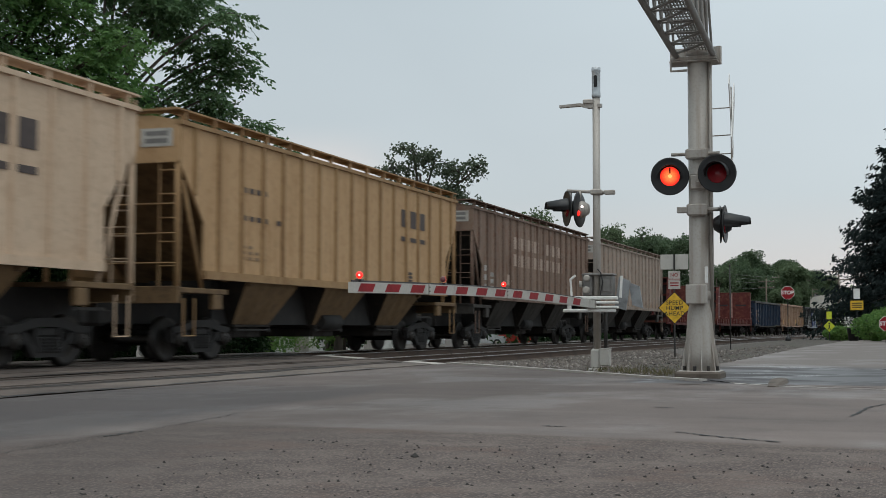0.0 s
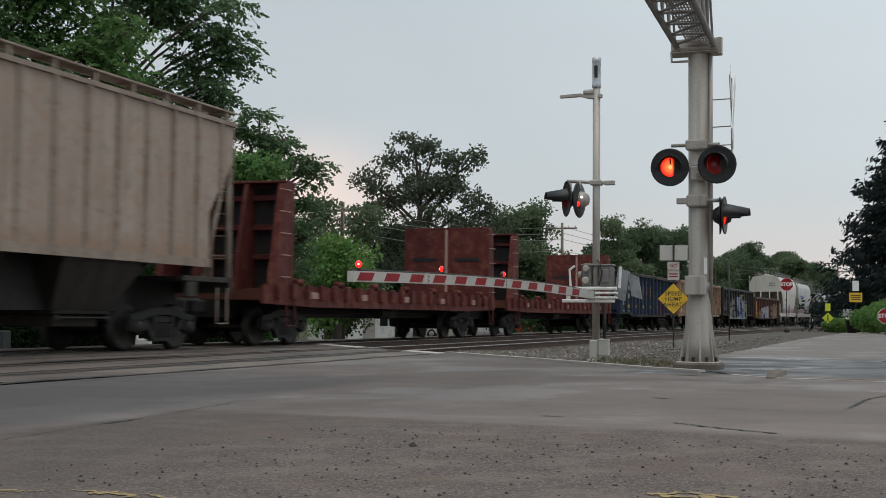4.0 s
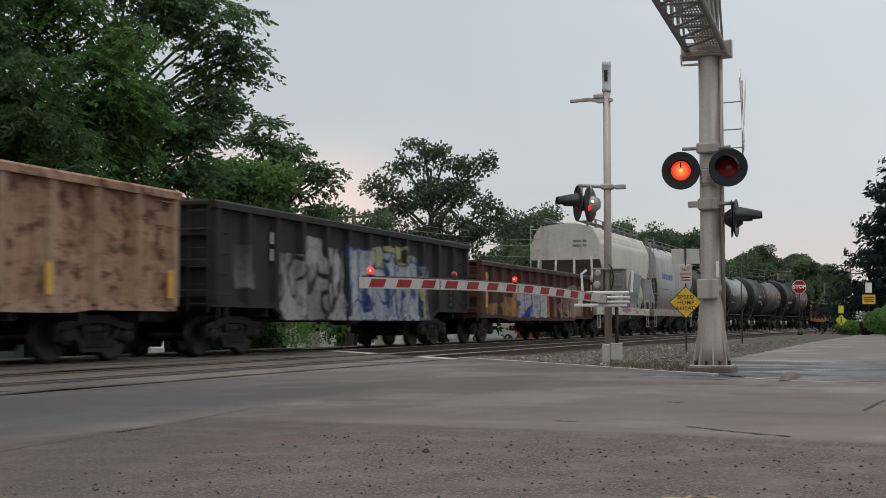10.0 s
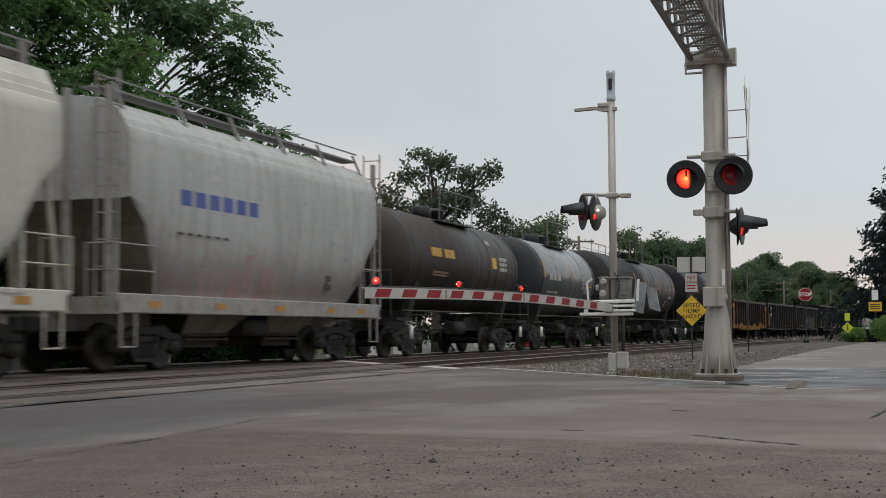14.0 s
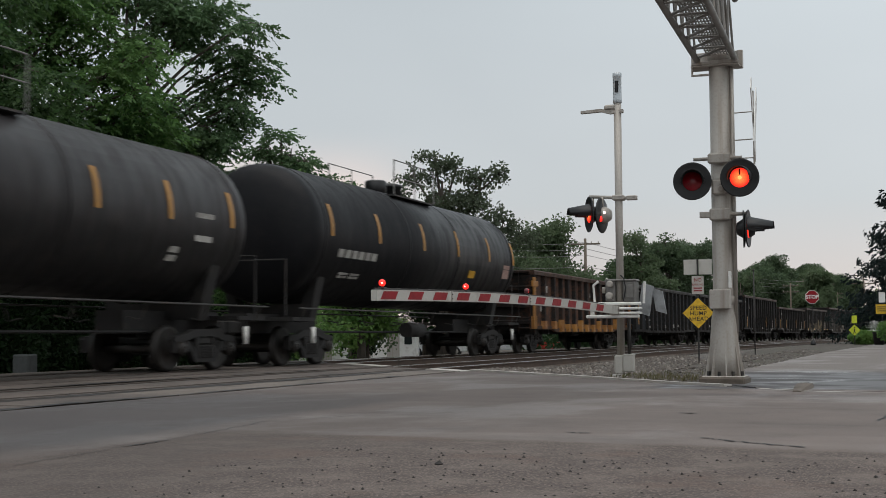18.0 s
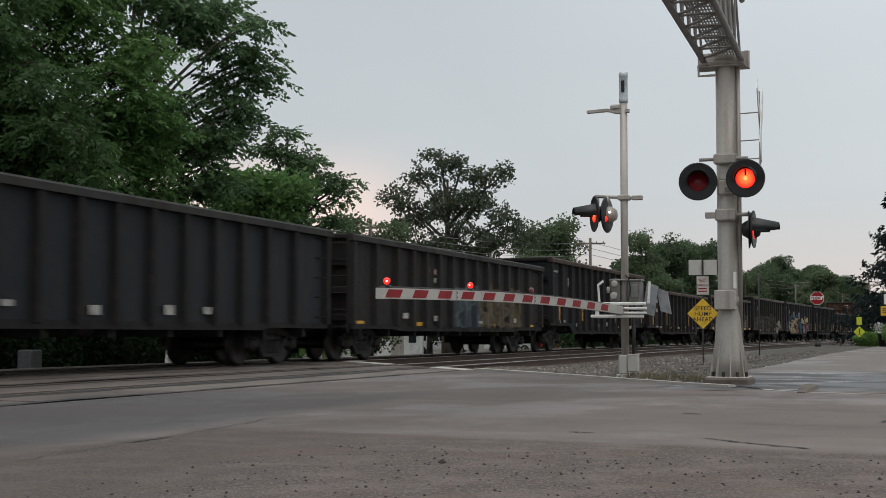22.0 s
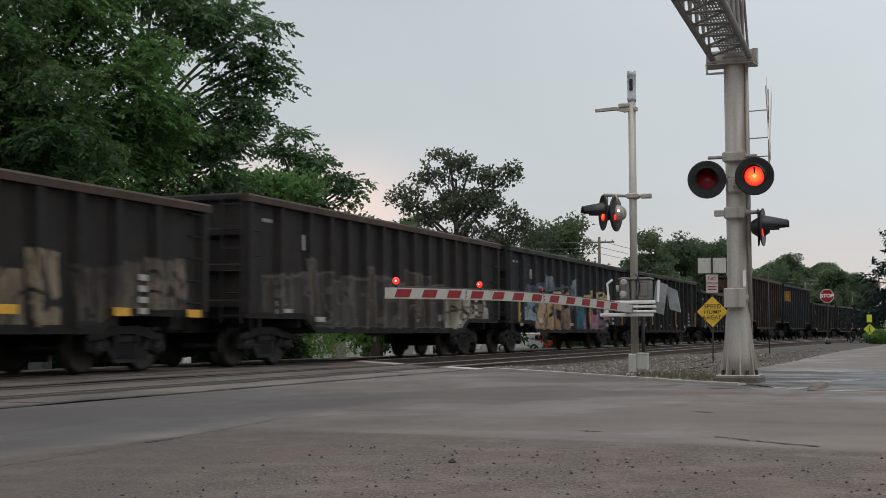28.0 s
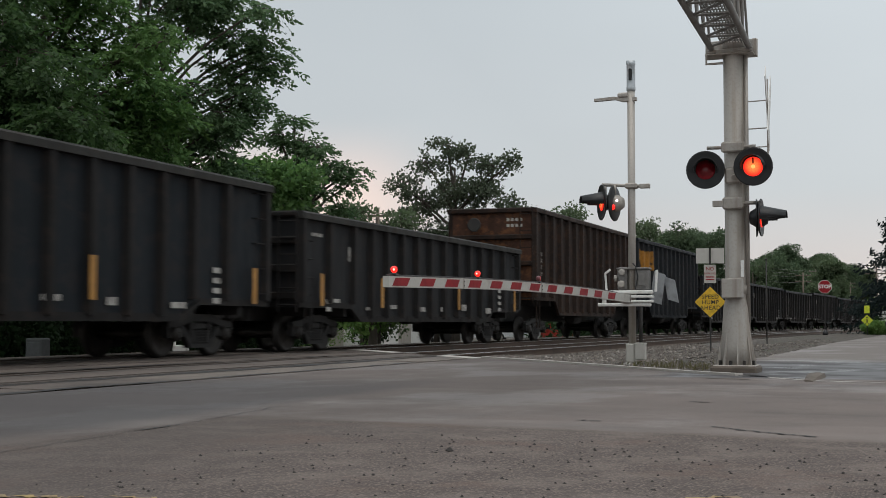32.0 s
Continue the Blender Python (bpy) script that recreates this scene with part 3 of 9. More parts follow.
def bank_z(x, y):
    """Height of the soil bank: it rises from the street's edge, is rounded on top and falls to the ditch."""
    d = bank_x(y) - x
    up = min(1, max(0, (d + 0.15) / 0.5))
    down = min(1, max(0, (d - 0.7) / 1.0))
    lump = 0.02 * math.sin(y * 2.1 + x * 3) + 0.015 * math.sin(y * 5.3)
    return (0.09 + lump) * up * up * (3 - 2 * up) * min(1, max(0, (y - 19.2) / 2.5)) - 0.3 * down * down - 0.012


xs = [0.15, 0.0, -0.12, -0.25, -0.4, -0.6, -0.85, -1.2, -1.7]
rows_ = [[bm.verts.new((bank_x(18.8 + i * 0.5) + dx, 18.8 + i * 0.5, bank_z(bank_x(18.8 + i * 0.5) + dx, 18.8 + i * 0.5))) for dx in xs] for i in range(96)]
for a, b in zip(rows_, rows_[1:]):
    for i in range(len(xs) - 1):
        bm.faces.new((a[i], a[i + 1], b[i + 1], b[i])).smooth = True
tagged(part("street_bank", bm, M_SOIL), "low bank of gravelly soil along the side street", "verge", kind="structure")

# ballast bed with sloping shoulders, cut off along the road
bm = B()
prof = [(-6.6, -0.62), (-8.2, -0.2), (-9.9, -0.19), (-12, -0.21), (-13.9, -0.19), (-15.6, -0.2), (-17.2, -0.9)]
for ends in (True, False):
    a = [bm.verts.new((x, edge(x) + 0.05 if ends else -60, z)) for x, z in prof]
    if ends:
        a2 = [bm.verts.new((x, edge(x) + 0.05, -1.3)) for x, z in prof]
        for i in range(len(prof) - 1):
            bm.faces.new((a[i], a2[i], a2[i + 1], a[i + 1]))
    for y in FARAWAY if ends else [3.0]:
        b = [bm.verts.new((x + bend(y)[0], y, z)) for x, z in prof]
        for i in range(len(prof) - 1):
            bm.faces.new((a[i], a[i + 1], b[i + 1], b[i]))
        a = b
tagged(part("ballast_bed", bm, M_BALLAST), "grey crushed stone ballast under two tracks", "ballast", kind="structure")
sheet("gravel_verge", [(-7.7, edge(-7.7) + 0.15), (-5.5, 20.32), (-3.85, 18.35), (-2.78, 17.1), (-2.72, 19.5), (-3.1, 24), (-3.2, 30), (-4.2, 25.0), (-6.0, 24.0), (-7.6, 24.5)], 0.004, M_SOIL,
      "strip of weedy gravel behind the kerb", "verge", 0.1)


def build_track(xc, name):
    """Two rails on timber ties; the ties beside the crossing are single pieces."""
    tr = thing(name, "railway track of worn steel rails on timber ties", "track", pose(xc, 0, 0), "tracks", "structure")
    prof_web = [(-0.07, -0.18), (0.07, -0.18), (0.07, -0.165), (0.012, -0.15), (0.012, -0.04), (0.035, -0.032), (0.035, -0.012), (-0.035, -0.012), (-0.035, -0.032), (-0.012, -0.04), (-0.012, -0.15), (-0.07, -0.165)]
    for s in (-1, 1):
        bm = B()
        along(bm, [(s * 0.7525 + x, z) for x, z in prof_web], [-60, 20] + FARAWAY)
        r = part("rail", bm, M_RAILWEB, tr)
        e = edge(xc + s * 0.7525)
        for y0, y1, mat in ((-60, e, M_RAILWET), (e, 900, M_RAIL)):
            bm = B()
            along(bm, [(s * 0.7525 + x, z) for x, z in ((-0.036, -0.012), (0.036, -0.012), (0.034, -0.003), (0.026, 0.0), (-0.026, 0.0), (-0.034, -0.003))], [y0, y1] if y0 < 0 else [y0] + FARAWAY)
            part("rail_head", bm, mat, r)
    bm = B()
    box(bm, -1.3, 1.3, -0.11, 0.11, -0.33, -0.175)
    tie = mesh_of("tie", bm, M_TIE)
    for i in range(75):
        part("tie", tie, None, tr, m=pose(random.uniform(-0.04, 0.04) + bend(edge(xc) + 0.9 + i * 0.54)[0], edge(xc) + 0.9 + i * 0.54, 0, 0, 0, random.uniform(-1, 1)))
    bm = B()
    for i in range(170):
        y = edge(xc) + 0.9 + 75 * 0.54 + i * 0.54
        d = bend(y)[0]
        box(bm, d - 1.3, d + 1.3, y - 0.11, y + 0.11, -0.33, -0.175)
    tagged(part("distant_ties", bm, M_TIE, tr), kind="stuff")
    return tr


build_track(NEAR, "track_near")
build_track(FAR, "track_far")


def build_crossing():
    """Pre-cast panels between and beside the rails, with dark flangeways and open joints."""
    cr = thing("crossing_surface", "worn concrete crossing panels with dark flangeways", "level crossing", kind="structure")
    strips = []
    for c in (NEAR, FAR):
        strips += [(c - 1.95, c - 1.03), (c - 0.47, c + 0.47), (c + 1.03, c + 1.95)]
    strips.append((FAR + 1.97, NEAR - 1.97))
    for x0, x1 in strips:
        y, w = 3.2, 2.42
        while y < edge(x0) - 0.1:
            q = y + w
            z = -0.004 + random.uniform(-0.004, 0.003)
            bm = B()
            plate(bm, [(x0, y), (x1, y), (x1, min(q, edge(x1))), (x0, min(q, edge(x0)))] if y < edge(x1) - 0.1 else [(x0, y), (x1 - 0.5, y), (x0, min(q, edge(x0)))], 2, -0.12, z)
            part("panel", bm, M_PANEL2 if x0 > -9 and random.random() < 0.7 else M_PANEL, cr)
            y = q + 0.025
    bm = B()
    plate(bm, [(-16.1, 3.0), (-7.76, 3.0), (-7.76, edge(-7.76)), (-16.1, edge(-16.1))], 2, -0.2, -0.07)
    part("flangeway_bed", bm, M_CRACK, cr)
    for c in (NEAR, FAR):
        for x0, x1 in ((c - 1.02, c - 0.8), (c - 0.69, c - 0.48), (c + 0.48, c + 0.69), (c + 0.8, c + 1.02)):
            bm = B()
            box(bm, x0, x1, 3.2, edge(x0), -0.1, -0.014, 0.006)
            part("rubber_seal", bm, M_SEAL, cr)
    # pale concrete edge where the panels end
    for x0, x1 in ((-8.95, -7.77), (-12.95, -10.75)):
        bm = B()
        plate(bm, [(x0, edge(x0) - 0.5), (x1, edge(x1) - 0.5), (x1, edge(x1) + 0.12), (x0, edge(x0) + 0.12)], 2, -0.1, 0.006)
        part("edge_beam", bm, M_KERB, cr)
    return cr


build_crossing()


# ---- signals ----
FLIPS = []   # lamps that flash: (turning reflector, base pose, phase)


def signal_head(parent, c, facing, phase=None, r=0.255, hooded=True, tip=0.142, back=M_BLACK):
    """A round black background with hood, housing and lens. phase 0 or 1: its two-sided reflector turns in time with the flashing."""
    c, w = Vector(c), Vector(facing).normalized()
    up = Vector((0, 0, 1))
    side = w.cross(up).normalized()
    m = Matrix.Translation(c) @ Matrix((side, w, side.cross(w))).transposed().to_4x4()   # local y looks out
    bm = B()
    lathe(bm, [(0.11, -0.03), (r - 0.02, -0.012), (r, 0.0), (r, 0.012), (r - 0.02, 0.006), (0.13, 0.003)], (0, 0, 0), (0, 1, 0), 32, False)
    head = part("signal_head", bm, M_BLACK, parent, "black round signal background", m)
    bm = B()
    lathe(bm, [(0.03, -0.15), (0.08, -0.14), (0.125, -0.07), (0.14, 0.0)], (0, 0, 0), (0, 1, 0), 20)
    part("housing", bm, back, head)
    bm = B()
    n = 18
    rows = []
    for i in range(n + 1 if hooded else 0):
        a = math.radians(-12 + 204 * i / n)
        reach = 0.33 if math.sin(a) > 0.12 else 0.2
        drop = 0.02 * reach / 0.3
        rows.append([bm.verts.new((math.cos(a) * q, y, math.sin(a) * q - d)) for q, y, d in ((0.15, 0.005, 0), (tip, reach, drop), (tip + 0.008, reach, drop), (0.16, 0.005, 0))])
    for p, q in zip(rows, rows[1:]):
        for j in range(3):
            bm.faces.new((p[j], p[j + 1], q[j + 1], q[j])).smooth = True
    if hooded:
        part("hood", bm, M_BLACK, head)
    if phase is None:
        bm = B()
        lathe(bm, [(0.13, 0.0), (0.12, 0.02), (0.08, 0.035), (0.0, 0.04)], (0, 0, 0), (0, 1, 0), 24)
        part("lens", bm, M_LAMP_OFF, head, "dark red lens")
    else:
        bm = B()
        lathe(bm, [(0.13, 0.004), (0.124, 0.012), (0.0, 0.014)], (0, 0, 0), (0, 1, 0), 28)
        bulb = part("reflector", bm, M_LAMP_ON, head, "two-sided red flashing reflector")
        bm = B()
        lathe(bm, [(0.026, 0.018), (0.015, 0.024), (0.0, 0.025)], (0, 0, 0), (0, 1, 0), 16)
        part("filament_glow", bm, M_LAMP_CORE, bulb)
        bm = B()
        lathe(bm, [(0.13, -0.004), (0.124, -0.012), (0.0, -0.014)], (0, 0, 0), (0, 1, 0), 28)
        part("dark_lens", bm, M_LAMP_OFF, bulb)
        bm = B()
        box(bm, -0.009, 0.009, 0.014, 0.022, 0.04, 0.118)
        part("lens_bar", bm, M_RED, bulb)
        FLIPS.append((bulb, phase))
    return head


def build_gate_mast():
    x, y = -4.25, 19.53
    g = thing("crossing_gate", "grey steel gate mast with a lowered red and white striped arm", "crossing gate", pose(x, y, 0))
    bm = B()
    tube(bm, (0, 0, 0.25), (0, 0, 4.2), 0.058, 16)
    post = part("mast", bm, M_STEEL, g)
    bm = B()
    box(bm, -0.12, 0.07, -0.1, 0.1, 0.0, 0.05, 0.01)
    box(bm, -0.09, 0.05, -0.08, 0.08, 0.05, 0.34, 0.02)
    part("base_casting", bm, M_ARMWHITE, g, "chipped white base casting")
    bm = B()
    box(bm, 0.052, 0.2, -0.1, 0.08, 0.09, 0.34, 0.015)
    box(bm, 0.046, 0.206, -0.106, 0.086, 0.33, 0.35, 0.006)
    part("junction_box", bm, M_ARMWHITE, g, "pale grey junction box")
    bm = B()
    tube(bm, (0.13, 0, 0.36), (0.13, 0, 0.9), 0.028, 8)
    part("conduit", bm, M_DARKSTEEL, g)
    bm = B()
    lathe(bm, [(0.062, 4.2), (0.07, 4.22), (0.07, 4.26), (0.066, 4.27), (0.066, 4.6), (0.07, 4.61), (0.07, 4.67), (0.02, 4.68)], (0, 0, 0), (0, 0, 1), 18)
    bell = part("bell", bm, M_BELL, g, "grey cylindrical electronic bell")
    bm = B()
    box(bm, -0.02, 0.03, -0.072, -0.066, 4.36, 4.54, 0.01)
    part("bell_opening", bm, M_BLACK, bell)
    bm = B()
    plate(bm, [(-0.57, 0.03), (-0.25, 0.045), (-0.12, 0.02), (0.09, 0.02), (0.09, -0.03), (-0.12, -0.04), (-0.25, -0.0), (-0.57, -0.01)], 1, -0.05, 0.03)
    bmesh.ops.translate(bm, verts=bm.verts, vec=(0, 0, 4.08))
    box(bm, -0.2, -0.03, -0.07, 0.02, 4.1, 4.18, 0.02)
    part("flag_bracket", bm, M_STEEL, g)
    bm = B()
    tube(bm, (-0.45, -0.05, 2.77), (0.25, 0.03, 2.73), 0.026, 8)
    box(bm, 0.12, 0.28, -0.02, 0.06, 2.7, 2.77, 0.01)
    box(bm, -0.09, 0.09, -0.09, 0.09, 2.7, 2.78, 0.015)
    part("crossarm", bm, M_STEEL, g)
    signal_head(g, (-0.43, -0.14, 2.49), (-1, -0.52, 0), 1, 0.275, tip=0.11)
    far_head = signal_head(g, (-0.26, -0.02, 2.48), (-1, 0.12, 0), None, 0.275, tip=0.11, back=M_STEEL)
    for px in (-0.4, -0.25):
        bm = B()
        tube(bm, (px, -0.04, 2.76), (px, -0.04, 2.62), 0.022, 8)
        part("hanger", bm, M_STEEL, g)
    bm = B()
    bmesh.ops.create_icosphere(bm, subdivisions=2, radius=0.022, matrix=Matrix.Translation((-0.11, -0.075, 0.03)))
    part("pilot_light", bm, M_PEEP, far_head, "small white pilot light")
    bm = B()
    bmesh.ops.create_icosphere(bm, subdivisions=2, radius=0.03, matrix=Matrix.Translation((-0.135, -0.02, -0.07)) @ Matrix.Diagonal((1, 1, 1.6, 1)))
    part("side_glow", bm, M_GATE_LIT, far_head, "red side light")
    # gate mechanism and its clamps
    bm = B()
    box(bm, -0.21, -0.06, -0.1, 0.12, 1.14, 1.5, 0.03)
    part("mechanism_case", bm, M_RAILING, g)
    bm = B()
    box(bm, 0.06, 0.26, -0.1, 0.14, 1.14, 1.46, 0.02)
    box(bm, 0.1, 0.24, -0.125, -0.1, 1.2, 1.42, 0.02)
    part("mechanism_case", bm, M_RAILING, g)
    bm = B()
    lathe(bm, [(0.05, 0.0), (0.05, 0.05), (0.03, 0.06)], (-0.13, -0.1, 1.42), (0, -1, 0), 14)
    part("terminal_cap", bm, M_STEEL, g)
    bm = B()
    lathe(bm, [(0.055, 0.0), (0.055, 0.05), (0.03, 0.06)], (-0.14, -0.1, 1.24), (0, -1, 0), 14)
    part("terminal_cap", bm, M_STEEL, g)
    bm = B()
    bar(bm, [(0.08, -0.14, 1.16), (0.12, -0.15, 1.35), (0.09, -0.15, 1.5), (0.03, -0.08, 1.55)], 0.01, 5)
    part("cable_loop", bm, M_BLACK, g)
    bm = B()
    tube(bm, (-0.21, -0.06, 1.33), (-0.26, -0.06, 1.33), 0.05, 12)
    part("terminal_cap", bm, M_STEEL, g)
    bm = B()
    bar(bm, [(-0.36, -0.15, 1.12), (-0.38, -0.15, 1.4), (-0.3, -0.15, 1.46)], 0.02)
    part("counterweight_arm", bm, M_WHITE, g, "white painted counterweight arm")
    bm = B()
    bar(bm, [(0.38, -0.1, 1.12), (0.4, -0.1, 1.45)], 0.022)
    part("counterweight_arm", bm, M_WHITE, g, "white painted counterweight arm")
    for z0, z1, x0, x1 in ((1.09, 1.14, -0.45, 0.36), (0.9, 0.95, -0.48, 0.33)):
        bm = B()
        box(bm, x0, x1, -0.24, -0.16, z0, z1, 0.012)
        part("clamp_bar", bm, M_WHITE, g, "white steel clamp bar")
    for z0 in (1.045, 0.975):
        bm = B()
        box(bm, 0.03, 0.36, -0.26, -0.1, z0 - 0.018, z0 + 0.018, 0.01)
        part("counterweight", bm, M_WHITE, g)
    bm = B()
    box(bm, -0.1, 0.02, -0.3, -0.1, 0.95, 1.08, 0.01)
    part("pivot", bm, M_STEEL, g)
    bm = B()
    box(bm, -0.42, -0.36, -0.2, -0.16, 0.93, 1.1, 0.006)
    part("spacer", bm, M_WHITE, g)
    for x0, x1, z0, z1, sk, yy in ((0.3, 0.47, 0.93, 1.44, -0.05, 0.12), (0.47, 0.63, 0.96, 1.36, 0.04, 0.2)):
        bm = B()
        plate(bm, [(x0 + sk, z0 + 0.05), (x1 + sk, z0), (x1 - sk * 0.4, z1 - 0.06), (x0 - sk * 0.4, z1)], 1, yy - 0.03, yy + 0.03)
        part("counterweight_plate", bm, M_PLATE, g, "dull grey steel counterweight plate")
    bm = B()
    box(bm, -0.22, 0.275, -0.11, 0.15, 1.46, 1.49, 0.01)
    part("mechanism_lid", bm, M_RAILING, g)
    # the arm: a tapering channel along -y, alternately red and white
    L = 9.55
    root, tip = -0.25, -L

    def zat(yy):
        s = (yy - root) / (tip - root)
        return 1.015 + 0.055 * math.sin(s * math.pi) - 0.02 * s

    def half(yy):
        return 0.06 - 0.014 * (yy - root) / (tip - root)

    def length_of_arm(y0, y1, x0, x1, share, lean, steps):
        """A stretch of the tapering, slightly bowed channel."""
        bm = B()
        rings = []
        for i in range(steps + 1):
            yy = y0 + (y1 - y0) * i / steps
            z, h = zat(yy), half(yy) * share
            rings.append([bm.verts.new(p) for p in ((x0, yy - lean, z - h), (x1, yy - lean, z - h), (x1, yy + lean, z + h), (x0, yy + lean, z + h))])
        for p, q in zip(rings, rings[1:]):
            for k in range(4):
                bm.faces.new((p[k], p[(k + 1) % 4], q[(k + 1) % 4], q[k]))
        bm.faces.new(rings[0][::-1])
        bm.faces.new(rings[-1])
        bmesh.ops.recalc_face_normals(bm, faces=bm.faces)
        return bm

    arm = part("arm", length_of_arm(root, tip, -0.03, 0.025, 1.0, 0.0, 24), M_ARMWHITE, g, "white gate arm with slanted red stripes")
    for i in range(12):
        a = -9.44 + 0.61 * i + 0.0088 * i * i
        part("stripe", length_of_arm(a, a + 0.325 + 0.008 * i, -0.033, 0.028, 0.76, 0.035, 2), M_RED, arm)
    bm = B()
    bar(bm, [(0, q, zat(q) + half(q) + 0.008) for q in (tip + (root - tip) * i / 24 for i in range(23))], 0.008, 5)
    part("cable", bm, M_DARKSTEEL, arm)
    for yy in (-7.7, -5.0):
        bm = B()
        box(bm, -0.036, 0.031, yy - 0.018, yy + 0.018, zat(yy) - half(yy) - 0.004, zat(yy) + half(yy) + 0.004, 0.004)
        part("splice", bm, M_STEEL, arm)
        for dz in (-0.02, 0.02):
            bm = B()
            tube(bm, (0.028, yy, zat(yy) + dz), (0.038, yy, zat(yy) + dz), 0.007, 8)
            part("bolt", bm, M_DARKSTEEL, arm)
    # arm lamps: the tip burns steadily, the others take turns
    for yy, ph in ((-9.38, None), (-7.21, 1), (-5.05, 0)):
        z = zat(yy) + 0.005
        bm = B()
        tube(bm, (0, yy, z), (0, yy, z + 0.05), 0.02, 8)
        box(bm, -0.03, 0.03, yy - 0.035, yy + 0.035, z + 0.045, z + 0.065, 0.004)
        part("arm_lamp", bm, M_BLACK, arm)
        if ph is None:
            bm = B()
            bmesh.ops.create_icosphere(bm, subdivisions=2, radius=0.031, matrix=Matrix.Translation((0, yy, z + 0.1)))
            part("lamp_globe", bm, M_GATE_LIT, arm, "lit red lamp")
            bm = B()
            bmesh.ops.create_icosphere(bm, subdivisions=2, radius=0.01, matrix=Matrix.Translation((0.009, yy - 0.026, z + 0.098)))
            part("lamp_core", bm, M_GATE_CORE, arm)
        else:
            m = pose(0, yy, z + 0.1)
            bm = B()
            lathe(bm, [(0.031, 0.0), (0.027, -0.018), (0.014, -0.029), (0.0, -0.031)], (0, 0, 0), (0, 1, 0), 14)
            bulb = part("lamp_globe", bm, M_GATE_LIT, arm, "two-sided flashing red lamp", m)
            bm = B()
            lathe(bm, [(0.01, -0.029), (0.006, -0.034), (0.0, -0.035)], (0, 0, 0), (0, 1, 0), 10)
            part("lamp_core", bm, M_GATE_CORE, bulb)
            bm = B()
            lathe(bm, [(0.031, 0.004), (0.027, 0.018), (0.014, 0.029), (0.0, 0.031)], (0, 0, 0), (0, 1, 0), 14)
            part("dark_lens", bm, M_GATE_DARK, bulb)
            FLIPS.append((bulb, ph + 10))
    return g


build_gate_mast()


def build_cantilever():
    x, y = -2.43, 17.6
    c = thing("cantilever_signal", "tall grey steel cantilever signal with red flashing lamps", "railway signal", pose(x, y, 0))
    bm = B()
    box(bm, -0.3, 0.3, -0.33, 0.3, -0.05, 0.09, 0.025)
    part("foundation", bm, M_DIRTCON, c, "stained concrete foundation")
    bm = B()
    box(bm, -0.27, 0.27, -0.27, 0.27, 0.07, 0.1, 0.008)
    lathe(bm, [(0.215, 0.1), (0.2, 0.35), (0.165, 0.85), (0.135, 1.0), (0.135, 4.5)], (0, 0, 0), (0, 0, 1), 28)
    post = part("post", bm, M_STEEL, c)
    for a in range(8):
        t = a * math.tau / 8 + 0.2
        bm = B()
        plate(bm, [(0.15, 0.1), (0.26, 0.1), (0.15, 0.75)], 1, -0.008, 0.008)
        bmesh.ops.rotate(bm, verts=bm.verts, cent=(0, 0, 0), matrix=Matrix.Rotation(t, 3, "Z"))
        part("gusset", bm, M_STEEL, post)
        bm = B()
        tube(bm, (math.cos(t + 0.39) * 0.235, math.sin(t + 0.39) * 0.235, 0.1), (math.cos(t + 0.39) * 0.235, math.sin(t + 0.39) * 0.235, 0.16), 0.022, 6)
        part("anchor_bolt", bm, M_DARKSTEEL, post)
    bm = B()
    tube(bm, (0.16, 0.0, 0.55), (0.16, 0.0, 4.45), 0.03, 10)
    part("conduit", bm, M_STEEL, c)
    bm = B()
    box(bm, -0.15, 0.12, -0.27, -0.12, 0.98, 1.24, 0.012)
    part("junction_box", bm, M_STEEL, c)
    bm = B()
    box(bm, 0.09, 0.13, -0.17, -0.15, 1.26, 1.48, 0.004)
    part("tag_plate", bm, M_WHITE, c)
    for z in (1.1, 2.24, 3.02, 4.38):
        bm = B()
        lathe(bm, [(0.137, z - 0.06), (0.15, z - 0.055), (0.15, z + 0.055), (0.137, z + 0.06)], (0, 0, 0), (0, 0, 1), 24, False)
        part("clamp", bm, M_STEEL, c)
    # upper crossarm with the pair of lamps that faces the lot
    bm = B()
    tube(bm, (-0.34, -0.16, 2.99), (0.3, -0.16, 2.99), 0.024, 8)
    box(bm, -0.15, 0.15, -0.2, -0.12, 2.92, 3.06, 0.02)
    part("crossarm", bm, M_STEEL, c)
    bm = B()
    box(bm, -0.11, 0.11, -0.17, -0.12, 2.5, 2.72, 0.03)
    tube(bm, (0.02, -0.16, 2.6), (0.02, -0.2, 2.58), 0.035, 10)
    part("lamp_bracket", bm, M_STEEL, c)
    to_cam = Vector((2.6, -17.4, 0))
    signal_head(c, (-0.355, -0.2, 2.695), to_cam, 0)
    signal_head(c, (0.275, -0.24, 2.71), Vector((0.02, -1, 0)), 1)
    # lower crossarm with the pair for the road itself
    bm = B()
    box(bm, -0.27, -0.13, -0.19, -0.12, 2.2, 2.28, 0.008)
    tube(bm, (-0.14, -0.16, 2.24), (0.36, -0.16, 2.24), 0.026, 8)
    box(bm, -0.14, 0.14, -0.2, -0.12, 2.16, 2.32, 0.02)
    part("crossarm", bm, M_STEEL, c)
    signal_head(c, (0.36, -0.17, 2.04), (1, -0.02, 0), 1, 0.25, tip=0.1)
    low_head = signal_head(c, (0.3, -0.12, 2.04), (-1, -0.12, 0), None, 0.25, False)
